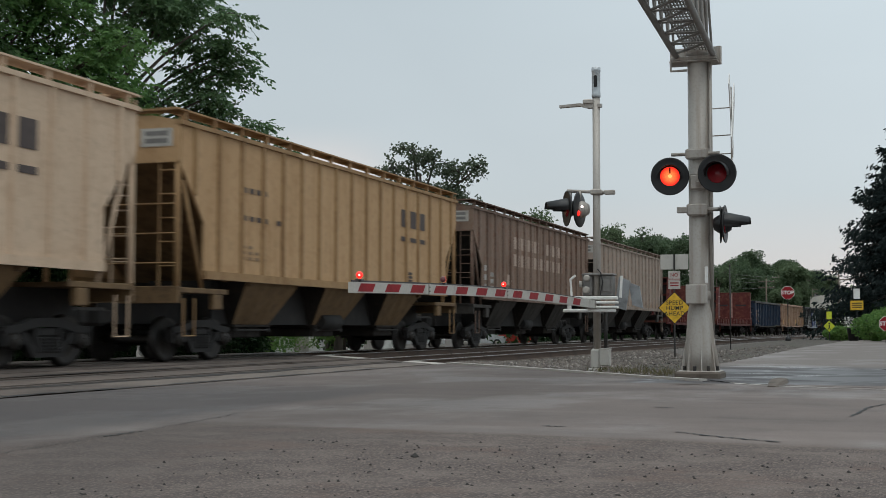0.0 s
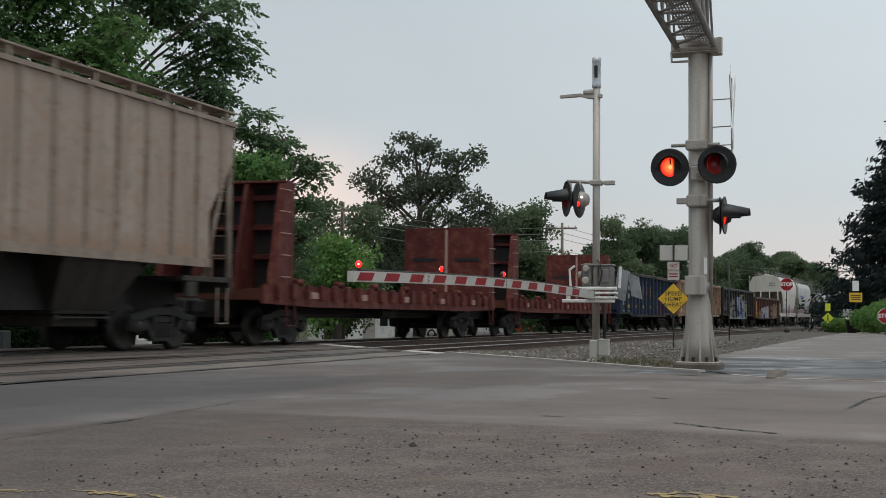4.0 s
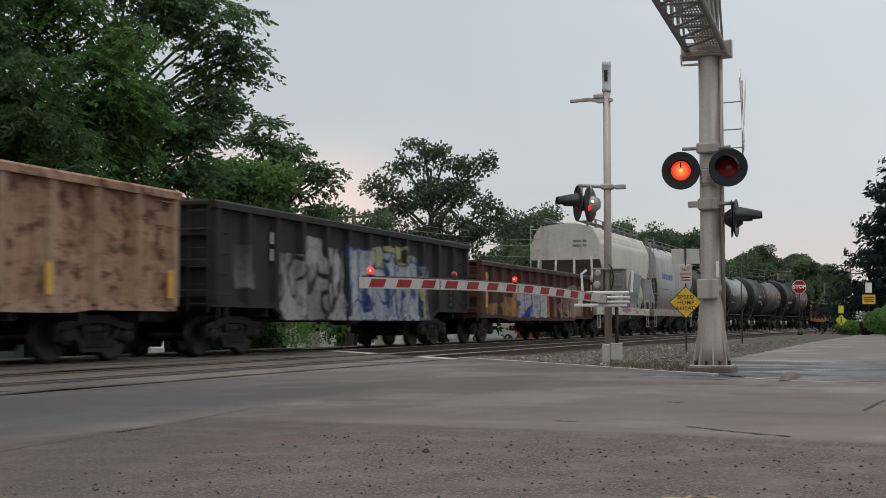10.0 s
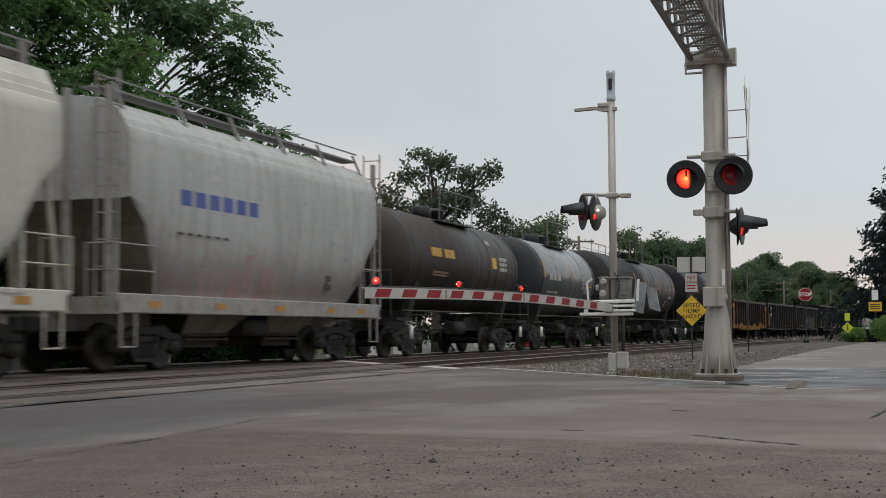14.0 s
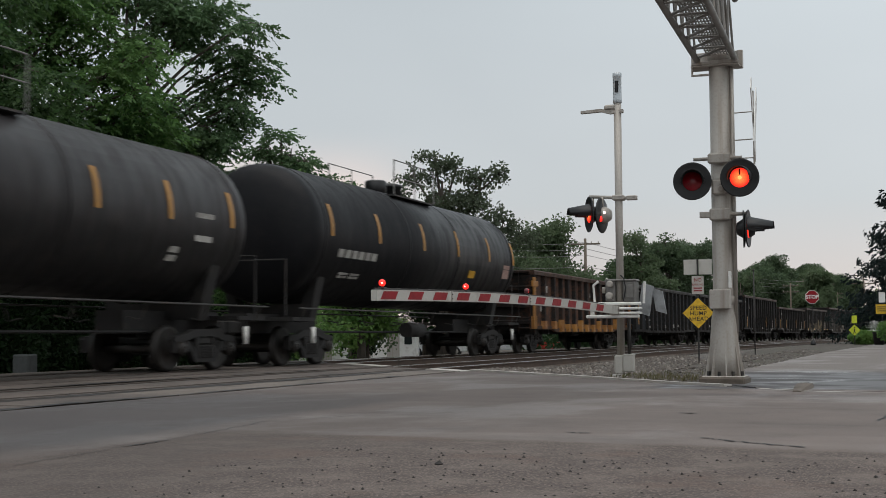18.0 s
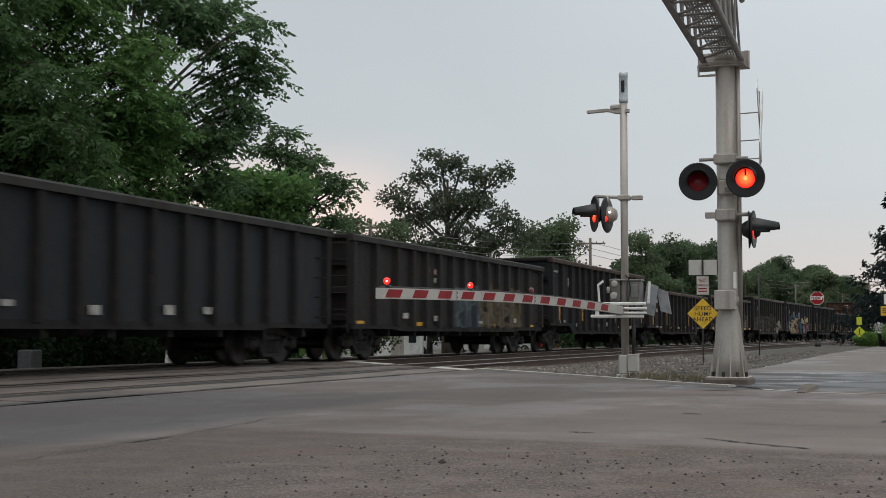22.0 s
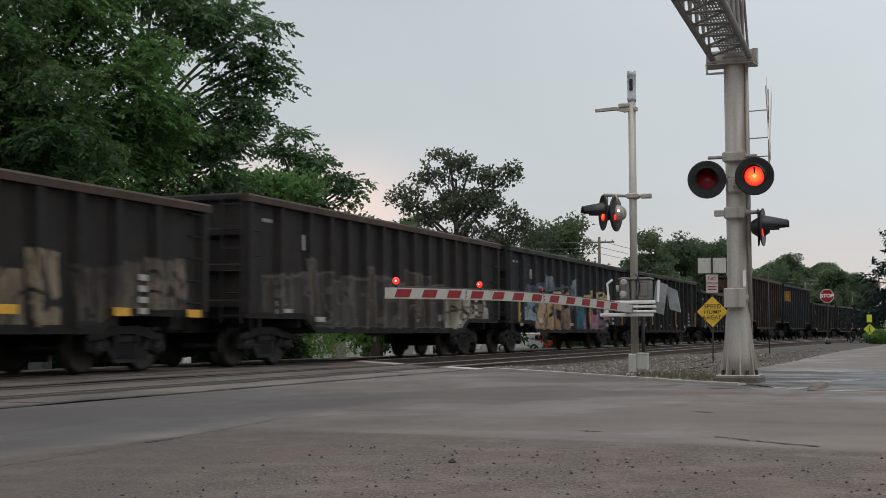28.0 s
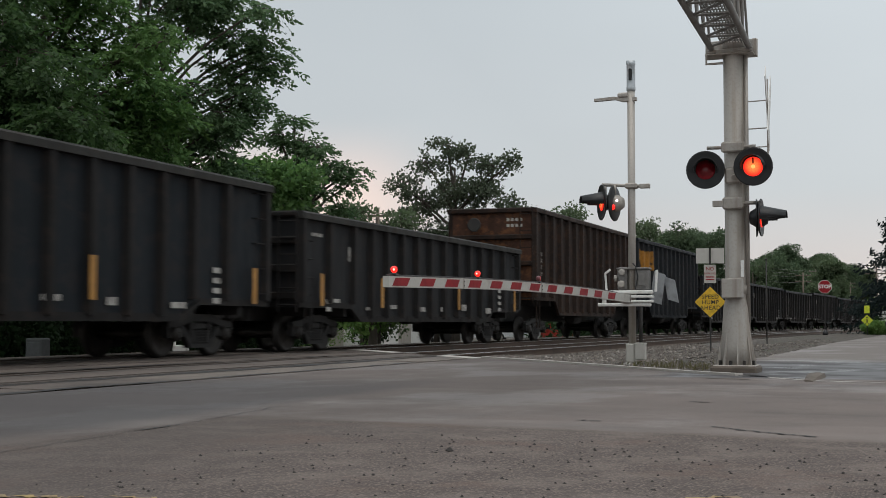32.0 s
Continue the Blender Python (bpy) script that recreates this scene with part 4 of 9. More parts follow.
    for name, x, z, r, mat in (("pilot_light", -0.09, 0.03, 0.022, M_PEEP), ("side_glow", -0.02, 0.02, 0.03, M_LAMP_ON), ("side_glow", -0.01, -0.06, 0.034, M_LAMP_ON)):
        bm = B()
        bmesh.ops.create_icosphere(bm, subdivisions=2, radius=r, matrix=Matrix.Translation((x, 0.03, z)))
        part(name, bm, mat, low_head)
    # crossbuck on three struts, seen edge on
    for z in (3.0, 3.25, 3.62):
        bm = B()
        tube(bm, (0.12, 0.05, z), (0.44, 0.0, z), 0.008, 6)
        part("strut", bm, M_STEEL, c)
    bm = B()
    tube(bm, (0.44, 0.0, 2.9), (0.44, 0.0, 3.9), 0.012, 6)
    part("sign_post", bm, M_STEEL, c)
    for s in (-1, 1):
        bm = B()
        box(bm, -0.006, 0.006, -0.61, 0.61, -0.115, 0.115)
        part("crossbuck_board", bm, M_WHITE, c, "white crossbuck board", Matrix.Translation((0.45 + 0.012 * s, 0, 3.5)) @ pose(0, 0, 0, 0, 0, 3.5) @ pose(0, 0, 0, s * 45))
    bm = B()
    box(bm, 0.435, 0.45, -0.16, 0.16, 2.62, 2.9)
    part("track_count_sign", bm, M_WHITE, c)
    # the truss arm over the road, with a grated walkway
    ARM = pose(0, 0, 0, 0, 0, 2.0)   # the arm swings a little away from the track
    xs = (-0.28, 0.215)
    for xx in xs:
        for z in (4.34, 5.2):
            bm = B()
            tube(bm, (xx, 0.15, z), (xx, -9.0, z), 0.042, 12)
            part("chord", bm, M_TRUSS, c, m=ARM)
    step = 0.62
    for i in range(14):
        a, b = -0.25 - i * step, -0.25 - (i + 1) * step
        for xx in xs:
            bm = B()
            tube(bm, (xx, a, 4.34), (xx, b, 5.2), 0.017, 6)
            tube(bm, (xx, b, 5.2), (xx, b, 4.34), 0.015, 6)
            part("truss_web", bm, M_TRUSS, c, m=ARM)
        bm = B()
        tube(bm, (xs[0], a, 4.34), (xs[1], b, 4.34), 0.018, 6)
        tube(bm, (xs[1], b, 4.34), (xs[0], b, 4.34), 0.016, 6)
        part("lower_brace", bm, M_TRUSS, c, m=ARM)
    bm = B()
    for i in range(9):
        xx = -0.14 + 0.3 * i / 8
        box(bm, xx - 0.006, xx + 0.006, -8.9, 0.1, 4.4, 4.43)
    for i in range(60):
        yy = 0.1 - i * 0.15
        box(bm, -0.16, 0.18, yy - 0.006, yy + 0.006, 4.41, 4.425)
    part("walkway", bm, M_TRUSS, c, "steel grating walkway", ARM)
    bm = B()
    box(bm, -0.34, 0.27, -0.15, -0.135, 4.27, 4.32, 0.004)
    box(bm, -0.4, 0.3, 0.17, 0.2, 4.25, 4.5, 0.006)
    box(bm, -0.36, 0.28, -0.15, 0.18, 4.245, 4.262, 0.004)
    box(bm, 0.24, 0.3, 0.05, 0.17, 4.25, 4.48, 0.006)
    part("head_beam", bm, M_STEEL, c)
    bm = B()
    bar(bm, [(-0.34, -0.14, 4.27), (-0.34, -0.14, 4.13), (-0.12, -0.14, 4.13)], 0.018)
    part("step", bm, M_STEEL, c)
    bm = B()
    tube(bm, (0, 0, 4.25), (0, 0, 6.1), 0.1, 16)
    for xx in xs:
        tube(bm, (xx * 0.3, 0, 6.0), (xx, -3.2, 5.2), 0.014, 6)
    part("upper_post", bm, M_STEEL, c)


build_cantilever()


# ---- signs and posts ----
def diamond(bm, c, r, y, t=0.004):
    plate(bm, [(c[0] - r, c[1]), (c[0], c[1] - r), (c[0] + r, c[1]), (c[0], c[1] + r)], 1, y - t, y + t)


def sign_post(name, label, x, y, z0, z1, turn):
    s = thing(name, label, "sign", pose(x, y, 0, 0, 0, turn))
    bm = B()
    box(bm, -0.022, 0.022, 0.005, 0.04, z0, z1)
    part("post", bm, M_DARKSTEEL, s)
    return s


s = sign_post("speed_hump_sign", "yellow diamond warning sign on a steel post with smaller plates above", -5.44, 34.57, -0.5, 2.62, 9)
bm = B()
diamond(bm, (0, 1.2), 0.43, 0)
dia = part("diamond_plate", bm, M_BLACK, s)
bm = B()
diamond(bm, (0, 1.2), 0.405, -0.004)
part("yellow_face", bm, M_YELLOW, dia)
for row, word in enumerate(("SPEED", "HUMP", "AHEAD")):
    letters(word, 0.155, M_BLACK, dia, pose(0, -0.01, 1.335 - row * 0.145, 90), spacing=1.08, bold=0.001)
bm = B()
box(bm, -0.155, 0.155, -0.006, 0.004, 1.7, 2.18, 0.003)
np_ = part("no_parking_plate", bm, M_ARMWHITE, s)
letters("NO", 0.13, M_RED, np_, pose(0, -0.01, 2.07, 90))
letters("PARKING", 0.072, M_RED, np_, pose(0, -0.01, 1.95, 90))
bm = B()
for z in (1.86, 1.79):
    box(bm, -0.11, 0.11, -0.01, -0.006, z - 0.015, z + 0.015)
part("small_print", bm, M_RED, np_)
for sx in (-0.19, 0.2):
    bm = B()
    box(bm, sx - 0.17, sx + 0.17, 0.0, 0.01, 2.22, 2.62, 0.003)
    part("sign_back", bm, M_ARMWHITE, s, "pale metal back of a sign", pose(0, 0.05, 0))


def stop_sign(x, y, z, z0, turn, r=0.38):
    st = sign_post("stop_sign", "red octagonal stop sign on a dark post", x, y, z0, z + r, turn)
    for rr, yy, mat, nm in ((r, 0.0, M_WHITE, "border"), (r * 0.94, -0.004, M_RED, "face")):
        bm = B()
        plate(bm, [(math.cos(math.radians(22.5 + 45 * i)) * rr, z + math.sin(math.radians(22.5 + 45 * i)) * rr) for i in range(8)], 1, yy - 0.003, yy + 0.003)
        p = part(nm, bm, mat, st)
    letters("STOP", r * 0.72, M_WHITE, st, pose(0, -0.012, z, 90), bold=0.008)
    bm = B()
    lathe(bm, [(0.16, z0), (0.15, z0 + 0.12), (0.05, z0 + 0.3)], (0, 0.02, 0), (0, 0, 1), 12)
    part("base", bm, M_BLACK, st)
    return st


stop_sign(-5.33, 72.8, 2.6, 0.0, 5)
stop_sign(-0.24, 66.0, 0.9, -0.2, 0)

s = sign_post("crosswalk_sign", "lime yellow pedestrian warning sign on a short post", -3.28, 74.9, 0, 1.6, 2)
bm = B()
diamond(bm, (0, 0.8), 0.31, 0)
dp = part("diamond_plate", bm, M_LIME, s)
bm = B()
box(bm, -0.03, 0.03, -0.012, -0.008, 0.7, 0.88)
box(bm, -0.035, 0.035, -0.012, -0.008, 0.92, 0.98)
bar(bm, [(-0.09, -0.01, 0.6), (0, -0.01, 0.72), (0.09, -0.01, 0.6)], 0.015)
part("walking_symbol", bm, M_BLACK, dp)
bm = B()
box(bm, -0.14, 0.14, -0.005, 0.005, 1.18, 1.6, 0.003)
part("upper_plate", bm, M_LIME, s)
s = sign_post("street_sign", "white plate above a yellow plate on a steel post", -1.81, 75.0, 0, 2.9, 0)
bm = B()
box(bm, -0.34, 0.34, -0.006, 0.0, 1.68, 2.2, 0.003)
part("yellow_plate", bm, M_YELLOW, s)
bm = B()
box(bm, -0.17, 0.17, -0.006, 0.0, 2.3, 2.86, 0.003)
part("white_plate", bm, M_WHITE, s)
bm = B()
for z in (1.84, 1.95, 2.06):
    box(bm, -0.26, 0.26, -0.012, -0.008, z - 0.025, z + 0.025)
part("small_print", bm, M_BLACK, s)


def marker_post(x, y, h, label="slim grey steel post"):
    p = thing("marker_post", label, "post", pose(x, y, 0))
    bm = B()
    tube(bm, (0, 0, -0.3), (0, 0, h), 0.018, 8)
    part("post", bm, M_DARKSTEEL, p)
    bm = B()
    lathe(bm, [(0.04, h - 0.03), (0.04, h), (0.01, h + 0.03)], (0, 0, 0), (0, 0, 1), 8)
    part("cap", bm, M_DARKSTEEL, p)


marker_post(-4.57, 39.6, 2.55)


def utility_pole(x, y, h, arms=1):
    p = thing("utility_pole", "weathered wooden utility pole with crossarms", "utility pole", pose(x, y, -1.0), "utility poles")
    bm = B()
    tube(bm, (0, 0, 0), (0, 0, h), 0.16, 10, 0.1)
    part("pole", bm, M_WOODPOLE, p)
    for i in range(arms):
        bm = B()
        box(bm, -1.2, 1.2, -0.06, 0.06, h - 0.5 - i * 0.9, h - 0.38 - i * 0.9)
        part("crossarm", bm, M_WOODPOLE, p)
        for dx in (-1.05, -0.5, 0.5, 1.05):
            bm = B()
            lathe(bm, [(0.03, 0), (0.05, 0.06), (0.03, 0.12), (0.02, 0.16)], (dx, 0, h - 0.38 - i * 0.9), (0, 0, 1), 8)
            part("insulator", bm, M_STEEL, p)
    return p


POLES = [(-26.9, 62.0, 7.6), (-24.5, 100.0, 9.2), (-18.6, 305.0, 13.0), (-5.5, 150.0, 8.4), (-18.6, 234.0, 11.0), (-17.9, 202.0, 9.2), (-18.2, 330.0, 11.6)]
for px, py, ph in POLES:
    utility_pole(px, py, ph, 2 if py > 140 else 1)


def wire(name, a, b, sag):
    w = thing(name, "thin grey overhead wire", "cable", group="overhead wires")
    bm = B()
    a, b = Vector(a), Vector(b)
    pts = [a.lerp(b, i / 10) - Vector((0, 0, sag * 4 * (i / 10) * (1 - i / 10))) for i in range(11)]
    bar(bm, pts, 0.02, 4)
    part("strand", bm, M_RAILING, w)


for dz in (0, -0.5, -1.0, -1.9):
    wire("overhead_wire", (-26.9, 62, 6.3 + dz * 0.6), (-24.5, 100, 7.9 + dz), 0.5)
    wire("overhead_wire", (-24.5, 100, 7.9 + dz), (-18.6, 234, 9.6 + dz), 0.8)
    wire("overhead_wire", (-60, 30, 9.6 + dz), (-26.9, 62, 6.3 + dz * 0.6), 0.6)


for dz in (0, -0.3):
    wire("overhead_wire", (-26.9, 62, 6.3 + dz), (-20.4, 31, 3.4 + dz), 0.25)


def street_lamp(x, y, z, h, d, label):
    s = thing("street_lamp", label, "street lamp", pose(x, y, z))
    bm = B()
    tube(bm, (0, 0, 0), (0, 0, h), 0.09, 10, 0.06)
    part("pole", bm, M_STEEL, s)
    bm = B()
    bar(bm, [(0, 0, h - 0.1), (d * 0.5, 0, h + 0.35), (d, 0, h + 0.45)], 0.035)
    part("arm", bm, M_STEEL, s)
    bm = B()
    box(bm, min(d, d * 1.3), max(d, d * 1.3), -0.12, 0.12, h + 0.38, h + 0.5, 0.03)
    part("luminaire", bm, M_STEEL, s)


street_lamp(-26.0, 58.0, -1, 5.6, 1.3, "grey street lamp with a curved arm")
street_lamp(3.2, 62.0, 0, 5.3, -1.9, "grey street lamp beside dark spruces")


# ---- trees and shrubs ----
def leaf_mesh(name, centres, dirs, size, material, rng, narrow=0.45, lie=0.0):
    """Many small leaves, each a folded rhomb, as one mesh. lie: how far the blades lie level."""
    n = len(centres)
    d = dirs / np.maximum(np.linalg.norm(dirs, axis=1, keepdims=True), 1e-6)
    other = rng.normal(size=(n, 3)) + np.array((0, 0, lie))
    s = np.cross(d, other)
    s /= np.maximum(np.linalg.norm(s, axis=1, keepdims=True), 1e-6)
    L = (size * rng.uniform(0.6, 1.35, n))[:, None]
    up = np.cross(s, d)
    a, b = centres - d * L * 0.5, centres + d * L * 0.5 - up * L * 0.1
    p, q = centres - d * L * 0.08 + s * L * narrow * 0.5 + up * L * 0.06, centres - d * L * 0.08 - s * L * narrow * 0.5 + up * L * 0.06
    co = np.stack([a, p, b, q], 1).reshape(-1, 3)
    me = bpy.data.meshes.new(name)
    me.vertices.add(4 * n)
    me.vertices.foreach_set("co", co.ravel())
    me.loops.add(4 * n)
    me.loops.foreach_set("vertex_index", np.arange(4 * n))
    me.polygons.add(n)
    me.polygons.foreach_set("loop_start", np.arange(n) * 4)
    me.update(calc_edges=True)
    me.materials.append(material)
    return me


def tree(label, x, y, z, height, blobs, material, dense, leaf, seed, trunk_r=0.28, droop=0.4, pad=0.8, pinnate=0, narrow=0.6, fill=1.0, lie=0.8, frond=3.4, fan=0.8):
    """blobs: (dx, dy, height, radius, flatness). Limbs run from the trunk into each blob and on to flat pads of leaves round it;
    pinnate: leaflets on each compound leaf, 0 for plain leaves."""
    rng = np.random.default_rng(seed)
    t = thing("tree", label, "tree", pose(x, y, z))
    bm = B()
    fork = height * 0.3
    tube(bm, (0, 0, -0.3), (0, 0, fork), trunk_r * 1.2, 10, trunk_r * 0.85)
    tube(bm, (0, 0, fork), (0, 0, height * 0.82), trunk_r * 0.85, 8, trunk_r * 0.2)
    part("trunk", bm, M_BARK, t)
    pts, dirs = [], []
    bm = B()
    for dx, dy, h, r, flat in blobs:
        c = np.array((dx, dy, h))
        base = Vector((0, 0, min(h * 0.72, height * 0.7)))
        mid = base.lerp(Vector(c), 0.55) + Vector((0, 0, 0.25))
        tube(bm, base, mid, trunk_r * 0.38, 6, trunk_r * 0.22)
        tube(bm, mid, Vector(c), trunk_r * 0.22, 6, trunk_r * 0.12)
        for _ in range(max(4, int(fill * 5.5 * (r / pad) ** 2 * (0.5 + flat)))):
            v = rng.normal(size=3)
            v /= np.linalg.norm(v)
            pc = c + v * np.array((1, 1, flat)) * r * rng.uniform(0.45, 1.0)
            pr = pad * rng.uniform(0.55, 1.25)
            joint = Vector(c).lerp(Vector(pc), 0.5) + Vector((0, 0, 0.12 * r))
            tube(bm, Vector(c), joint, trunk_r * 0.11, 4, trunk_r * 0.07)
            tube(bm, joint, Vector(pc), trunk_r * 0.07, 4, 0.012)
            k = max(5, int(dense * pr * pr))
            a = rng.uniform(0, math.tau, k)
            q = np.sqrt(rng.uniform(0.02, 1, k))
            ring = np.stack([np.cos(a), np.sin(a), np.zeros(k)], 1)
            if pinnate:
                start = pc + ring * (q * pr)[:, None]
                start[:, 2] += -0.4 * q * q * pr + rng.normal(size=k) * pr * 0.1
                out = ring * 0.9 + v * np.array((fan, fan, fan * 0.25)) + rng.normal(size=(k, 3)) * 0.35
                out[:, 2] -= droop * (0.4 + q)
                out /= np.linalg.norm(out, axis=1, keepdims=True)
                side = np.cross(out, np.array((0, 0, 1.0)) + rng.normal(size=(k, 3)) * 0.3)
                side /= np.maximum(np.linalg.norm(side, axis=1, keepdims=True), 1e-6)
                span = leaf * frond
                for j in range(pinnate):
                    f = (j + 0.6) / pinnate
                    way = out * 0.55 + side * ((-1) ** j) * 0.8 * (1.15 - f * 0.7) + np.array((0, 0, -0.3 * droop))
                    at = start + out * (f * span) + np.array((0, 0, -0.35 * droop * span * f * f))
                    pts.append(at + way * leaf * 0.5)
                    dirs.append(way + rng.normal(size=(k, 3)) * 0.12)
            else:
                w = rng.normal(size=(k, 3))
                w /= np.linalg.norm(w, axis=1, keepdims=True)
                pts.append(pc + w * np.array((1, 1, 0.62)) * pr * (rng.uniform(0.1, 1, (k, 1)) ** 0.45) + rng.normal(size=(k, 3)) * 0.06)
                dirs.append(w * 0.7 + rng.normal(size=(k, 3)) * 0.6 + np.array((0, 0, -droop)))
    part("branchwork", bm, M_BARK, t)
    me = leaf_mesh("crown", np.concatenate(pts), np.concatenate(dirs), leaf, material, rng, narrow, lie)
    part("crown", me, None, t)
    return t


def scatter_blobs(rng, n, rx, ry, z0, z1, r0, r1, flat=0.75, taper=0.6):
    out = []
    for i in range(n):
        h = rng.uniform(z0, z1)
        s = 1 - taper * abs((h - (z0 * 0.6 + z1 * 0.4)) / (z1 - z0)) * 1.2
        a, q = rng.uniform(0, math.tau), math.sqrt(rng.uniform(0.1, 1)) * max(0.25, s)
        out.append((math.cos(a) * rx * q, math.sin(a) * ry * q, h, rng.uniform(r0, r1), flat))
    return out


def crown(seed, turn, pads):
    """pads: (offset across a crown turned by so many degrees, height, radius); their depth is left to chance."""
    r = random.Random(seed)
    c, n = math.cos(math.radians(turn)), math.sin(math.radians(turn))
    out = []
    for across, h, radius in pads:
        deep = 0.4 + r.uniform(-1.1, 1.1)
        out.append((across * c - deep * n * 0.7, across * n + deep * c * 0.7, h, radius, 0.6))
    return out


# three large trees behind the tracks: an open walnut, a leafy one before it and a dark dense one
tree("large open walnut tree with drooping compound leaves", -20.45, 30.5, -0.9, 13.0,
     crown(5, 34, [(2.5, 9.7, 0.78), (2, 10.4, 0.72), (3.1, 9.3, 0.65), (2.5, 8.8, 0.73), (3.5, 9, 0.6), (3.5, 9.7, 0.6), (3.2, 10.3, 0.6), (3.1, 8.2, 0.57), (3, 8, 0.4), (2.5, 8.4, 0.53), (2.4, 7.6, 0.56), (2.1, 7.4, 0.54), (1.6, 10.2, 0.56), (1.3, 8.2, 0.56), (0.9, 8, 0.67), (1.5, 7.2, 0.63), (1.1, 7.1, 0.65), (2.1, 7.3, 0.37), (2.2, 7, 0.3), (0.8, 6.7, 0.72), (1.5, 6.6, 0.6), (2, 6.2, 0.53), (1.2, 5.7, 0.63), (1.9, 5.6, 0.55), (1, 5.5, 0.72), (0.5, 10.2, 0.67), (0.4, 9.5, 0.38), (2.4, 11, 0.93), (1.4, 11, 0.93), (0.4, 11.4, 1.04), (-0.5, 11.2, 0.9), (2.5, 5.9, 0.39), (0.6, 7.3, 0.56)]),
     M_LEAF_W, 84, 0.16, 11, 0.17, 0.3, 0.5, 7, 0.56, 0.56, lie=1.4, frond=3.0, fan=0.12)
tree("large leafy tree with layered green sprays", -21.8, 26.5, -0.9, 12.5,
     crown(6, 39, [(1.6, 9.9, 0.95), (2.6, 9.6, 0.83), (3.2, 8.5, 0.72), (2.8, 8.2, 0.67), (3.9, 8.8, 0.52), (2.1, 8.7, 0.68), (1.3, 9.1, 0.83), (0.6, 9.3, 0.9), (3.6, 7.3, 0.78), (4.1, 7, 0.56), (3, 7.2, 0.79), (2.2, 7.2, 0.77), (1.5, 7.4, 0.7), (3.2, 6.5, 0.73), (3.9, 6.3, 0.54), (2.7, 6.7, 0.81), (3.2, 6, 0.75), (3.6, 5.5, 0.64), (2.7, 5.3, 0.77), (1.9, 6.3, 0.78), (2, 5.4, 0.83), (3.5, 4.7, 0.73), (2.9, 4.5, 0.84), (1.1, 8.2, 0.59), (0.8, 10.4, 0.98), (2.1, 10.8, 0.99), (3.2, 9.4, 0.57), (1.5, 5.2, 0.88), (3.5, 7.9, 0.35), (2.5, 7.8, 0.42)]),
     M_LEAF_A, 66, 0.165, 15, 0.2, 0.35, 0.55, 8, 0.54, 0.64, lie=1.5, frond=3.4, fan=0.2)
# Crown shade at the left is put into this tree's dark leaves.
tree("dense dark green tree", -21.6, 23.2, -0.9, 12.0,
     [(2.62, 0.38, 7.47, 0.94, 0.6), (2.87, 0.87, 6.64, 0.88, 0.6), (2.33, 0.59, 6.12, 1.08, 0.6), (3.13, 0.97, 5.74, 0.87, 0.6), (2.5, 1.0, 5.13, 1.01, 0.6), (4.36, 0.1, 6.12, 0.51, 0.6), (1.7, 0.02, 6.95, 1.22, 0.6), (0.45, 1.34, 5.66, 1.28, 0.6),
      (1.32, 0.41, 8.35, 1.18, 0.6), (2.71, 0.37, 4.3, 0.99, 0.6), (2.84, 1.59, 4.67, 0.89, 0.6), (-0.37, 0.75, 6.42, 1.29, 0.6), (-0.8, 1.34, 8.17, 1.33, 0.6), (-0.33, 0.76, 4.96, 1.28, 0.6), (1.25, 1.02, 9.55, 1.14, 0.6), (4.43, 0.24, 5.09, 0.51, 0.6)],
     M_LEAF_K, 55, 0.17, 16, 0.2, 0.4, 0.6, 9, 0.52, 0.6, lie=1.2, frond=4.0, fan=0.3)
tree("mid green leafy tree with uneven sprays behind the tracks", -23.5, 46.0, -1.0, 10.0,
     crown(7, 27, [(-0.1, 9.7, 0.5), (-0.7, 9.1, 0.7), (0.3, 8.9, 0.6), (0.8, 8.5, 0.6), (1.4, 8.0, 0.5), (1.7, 7.6, 0.45), (0.2, 7.8, 0.85), (0.9, 7.0, 0.6), (-1.2, 7.3, 0.9), (-2, 6.2, 1.1), (0, 6.2, 0.85), (0.9, 5.6, 0.5),
                   (-1, 5, 1.2), (0.4, 4.6, 0.8), (-2.4, 4.4, 1.2), (0.9, 3.6, 0.8), (-0.8, 3.2, 1.2), (1.6, 4.4, 0.5), (2.2, 7.7, 0.45), (2.1, 7.1, 0.4), (1.6, 6.3, 0.6), (1.9, 5.4, 0.6)]),
     M_LEAF_W, 66, 0.16, 12, 0.22, 0.25, 0.48, 6, 0.66, 0.95, lie=1.1, frond=2.4, fan=0.1)
tree("dark oak tree with an uneven crown", -29.2, 80.0, -1.0, 14.4,
     [(-0.5, 0, 13.17, 1.2, 0.7), (1.0, 0, 12.54, 1.2, 0.7), (-2.0, 0, 12.12, 1.2, 0.7), (2.8, 0, 11.7, 1.1, 0.7), (4.0, 0, 12.02, 0.8, 0.6), (-3.8, 0, 10.66, 1.3, 0.7), (0, 0, 10.66, 1.8, 0.8),
      (2.2, 0, 10.03, 1.5, 0.8), (-2.2, 0, 9.4, 1.7, 0.8), (4.2, 0, 8.99, 1.2, 0.8), (-4.4, 0, 8.15, 1.4, 0.8), (0.6, 0, 7.73, 1.9, 0.8), (3.0, 0, 7.11, 1.5, 0.8), (-2.6, 0, 6.69, 1.7, 0.8), (5.2, 0, 7.94, 1.1, 0.7),
      (0, 0, 5.02, 1.9, 0.8), (-3.0, 0, 4.6, 1.6, 0.8), (3.2, 0, 4.81, 1.6, 0.8)],
     M_LEAF_C, 120, 0.22, 13, 0.35, 0.1, 0.72, 0, 0.7, 0.75)
rr = random.Random(8)
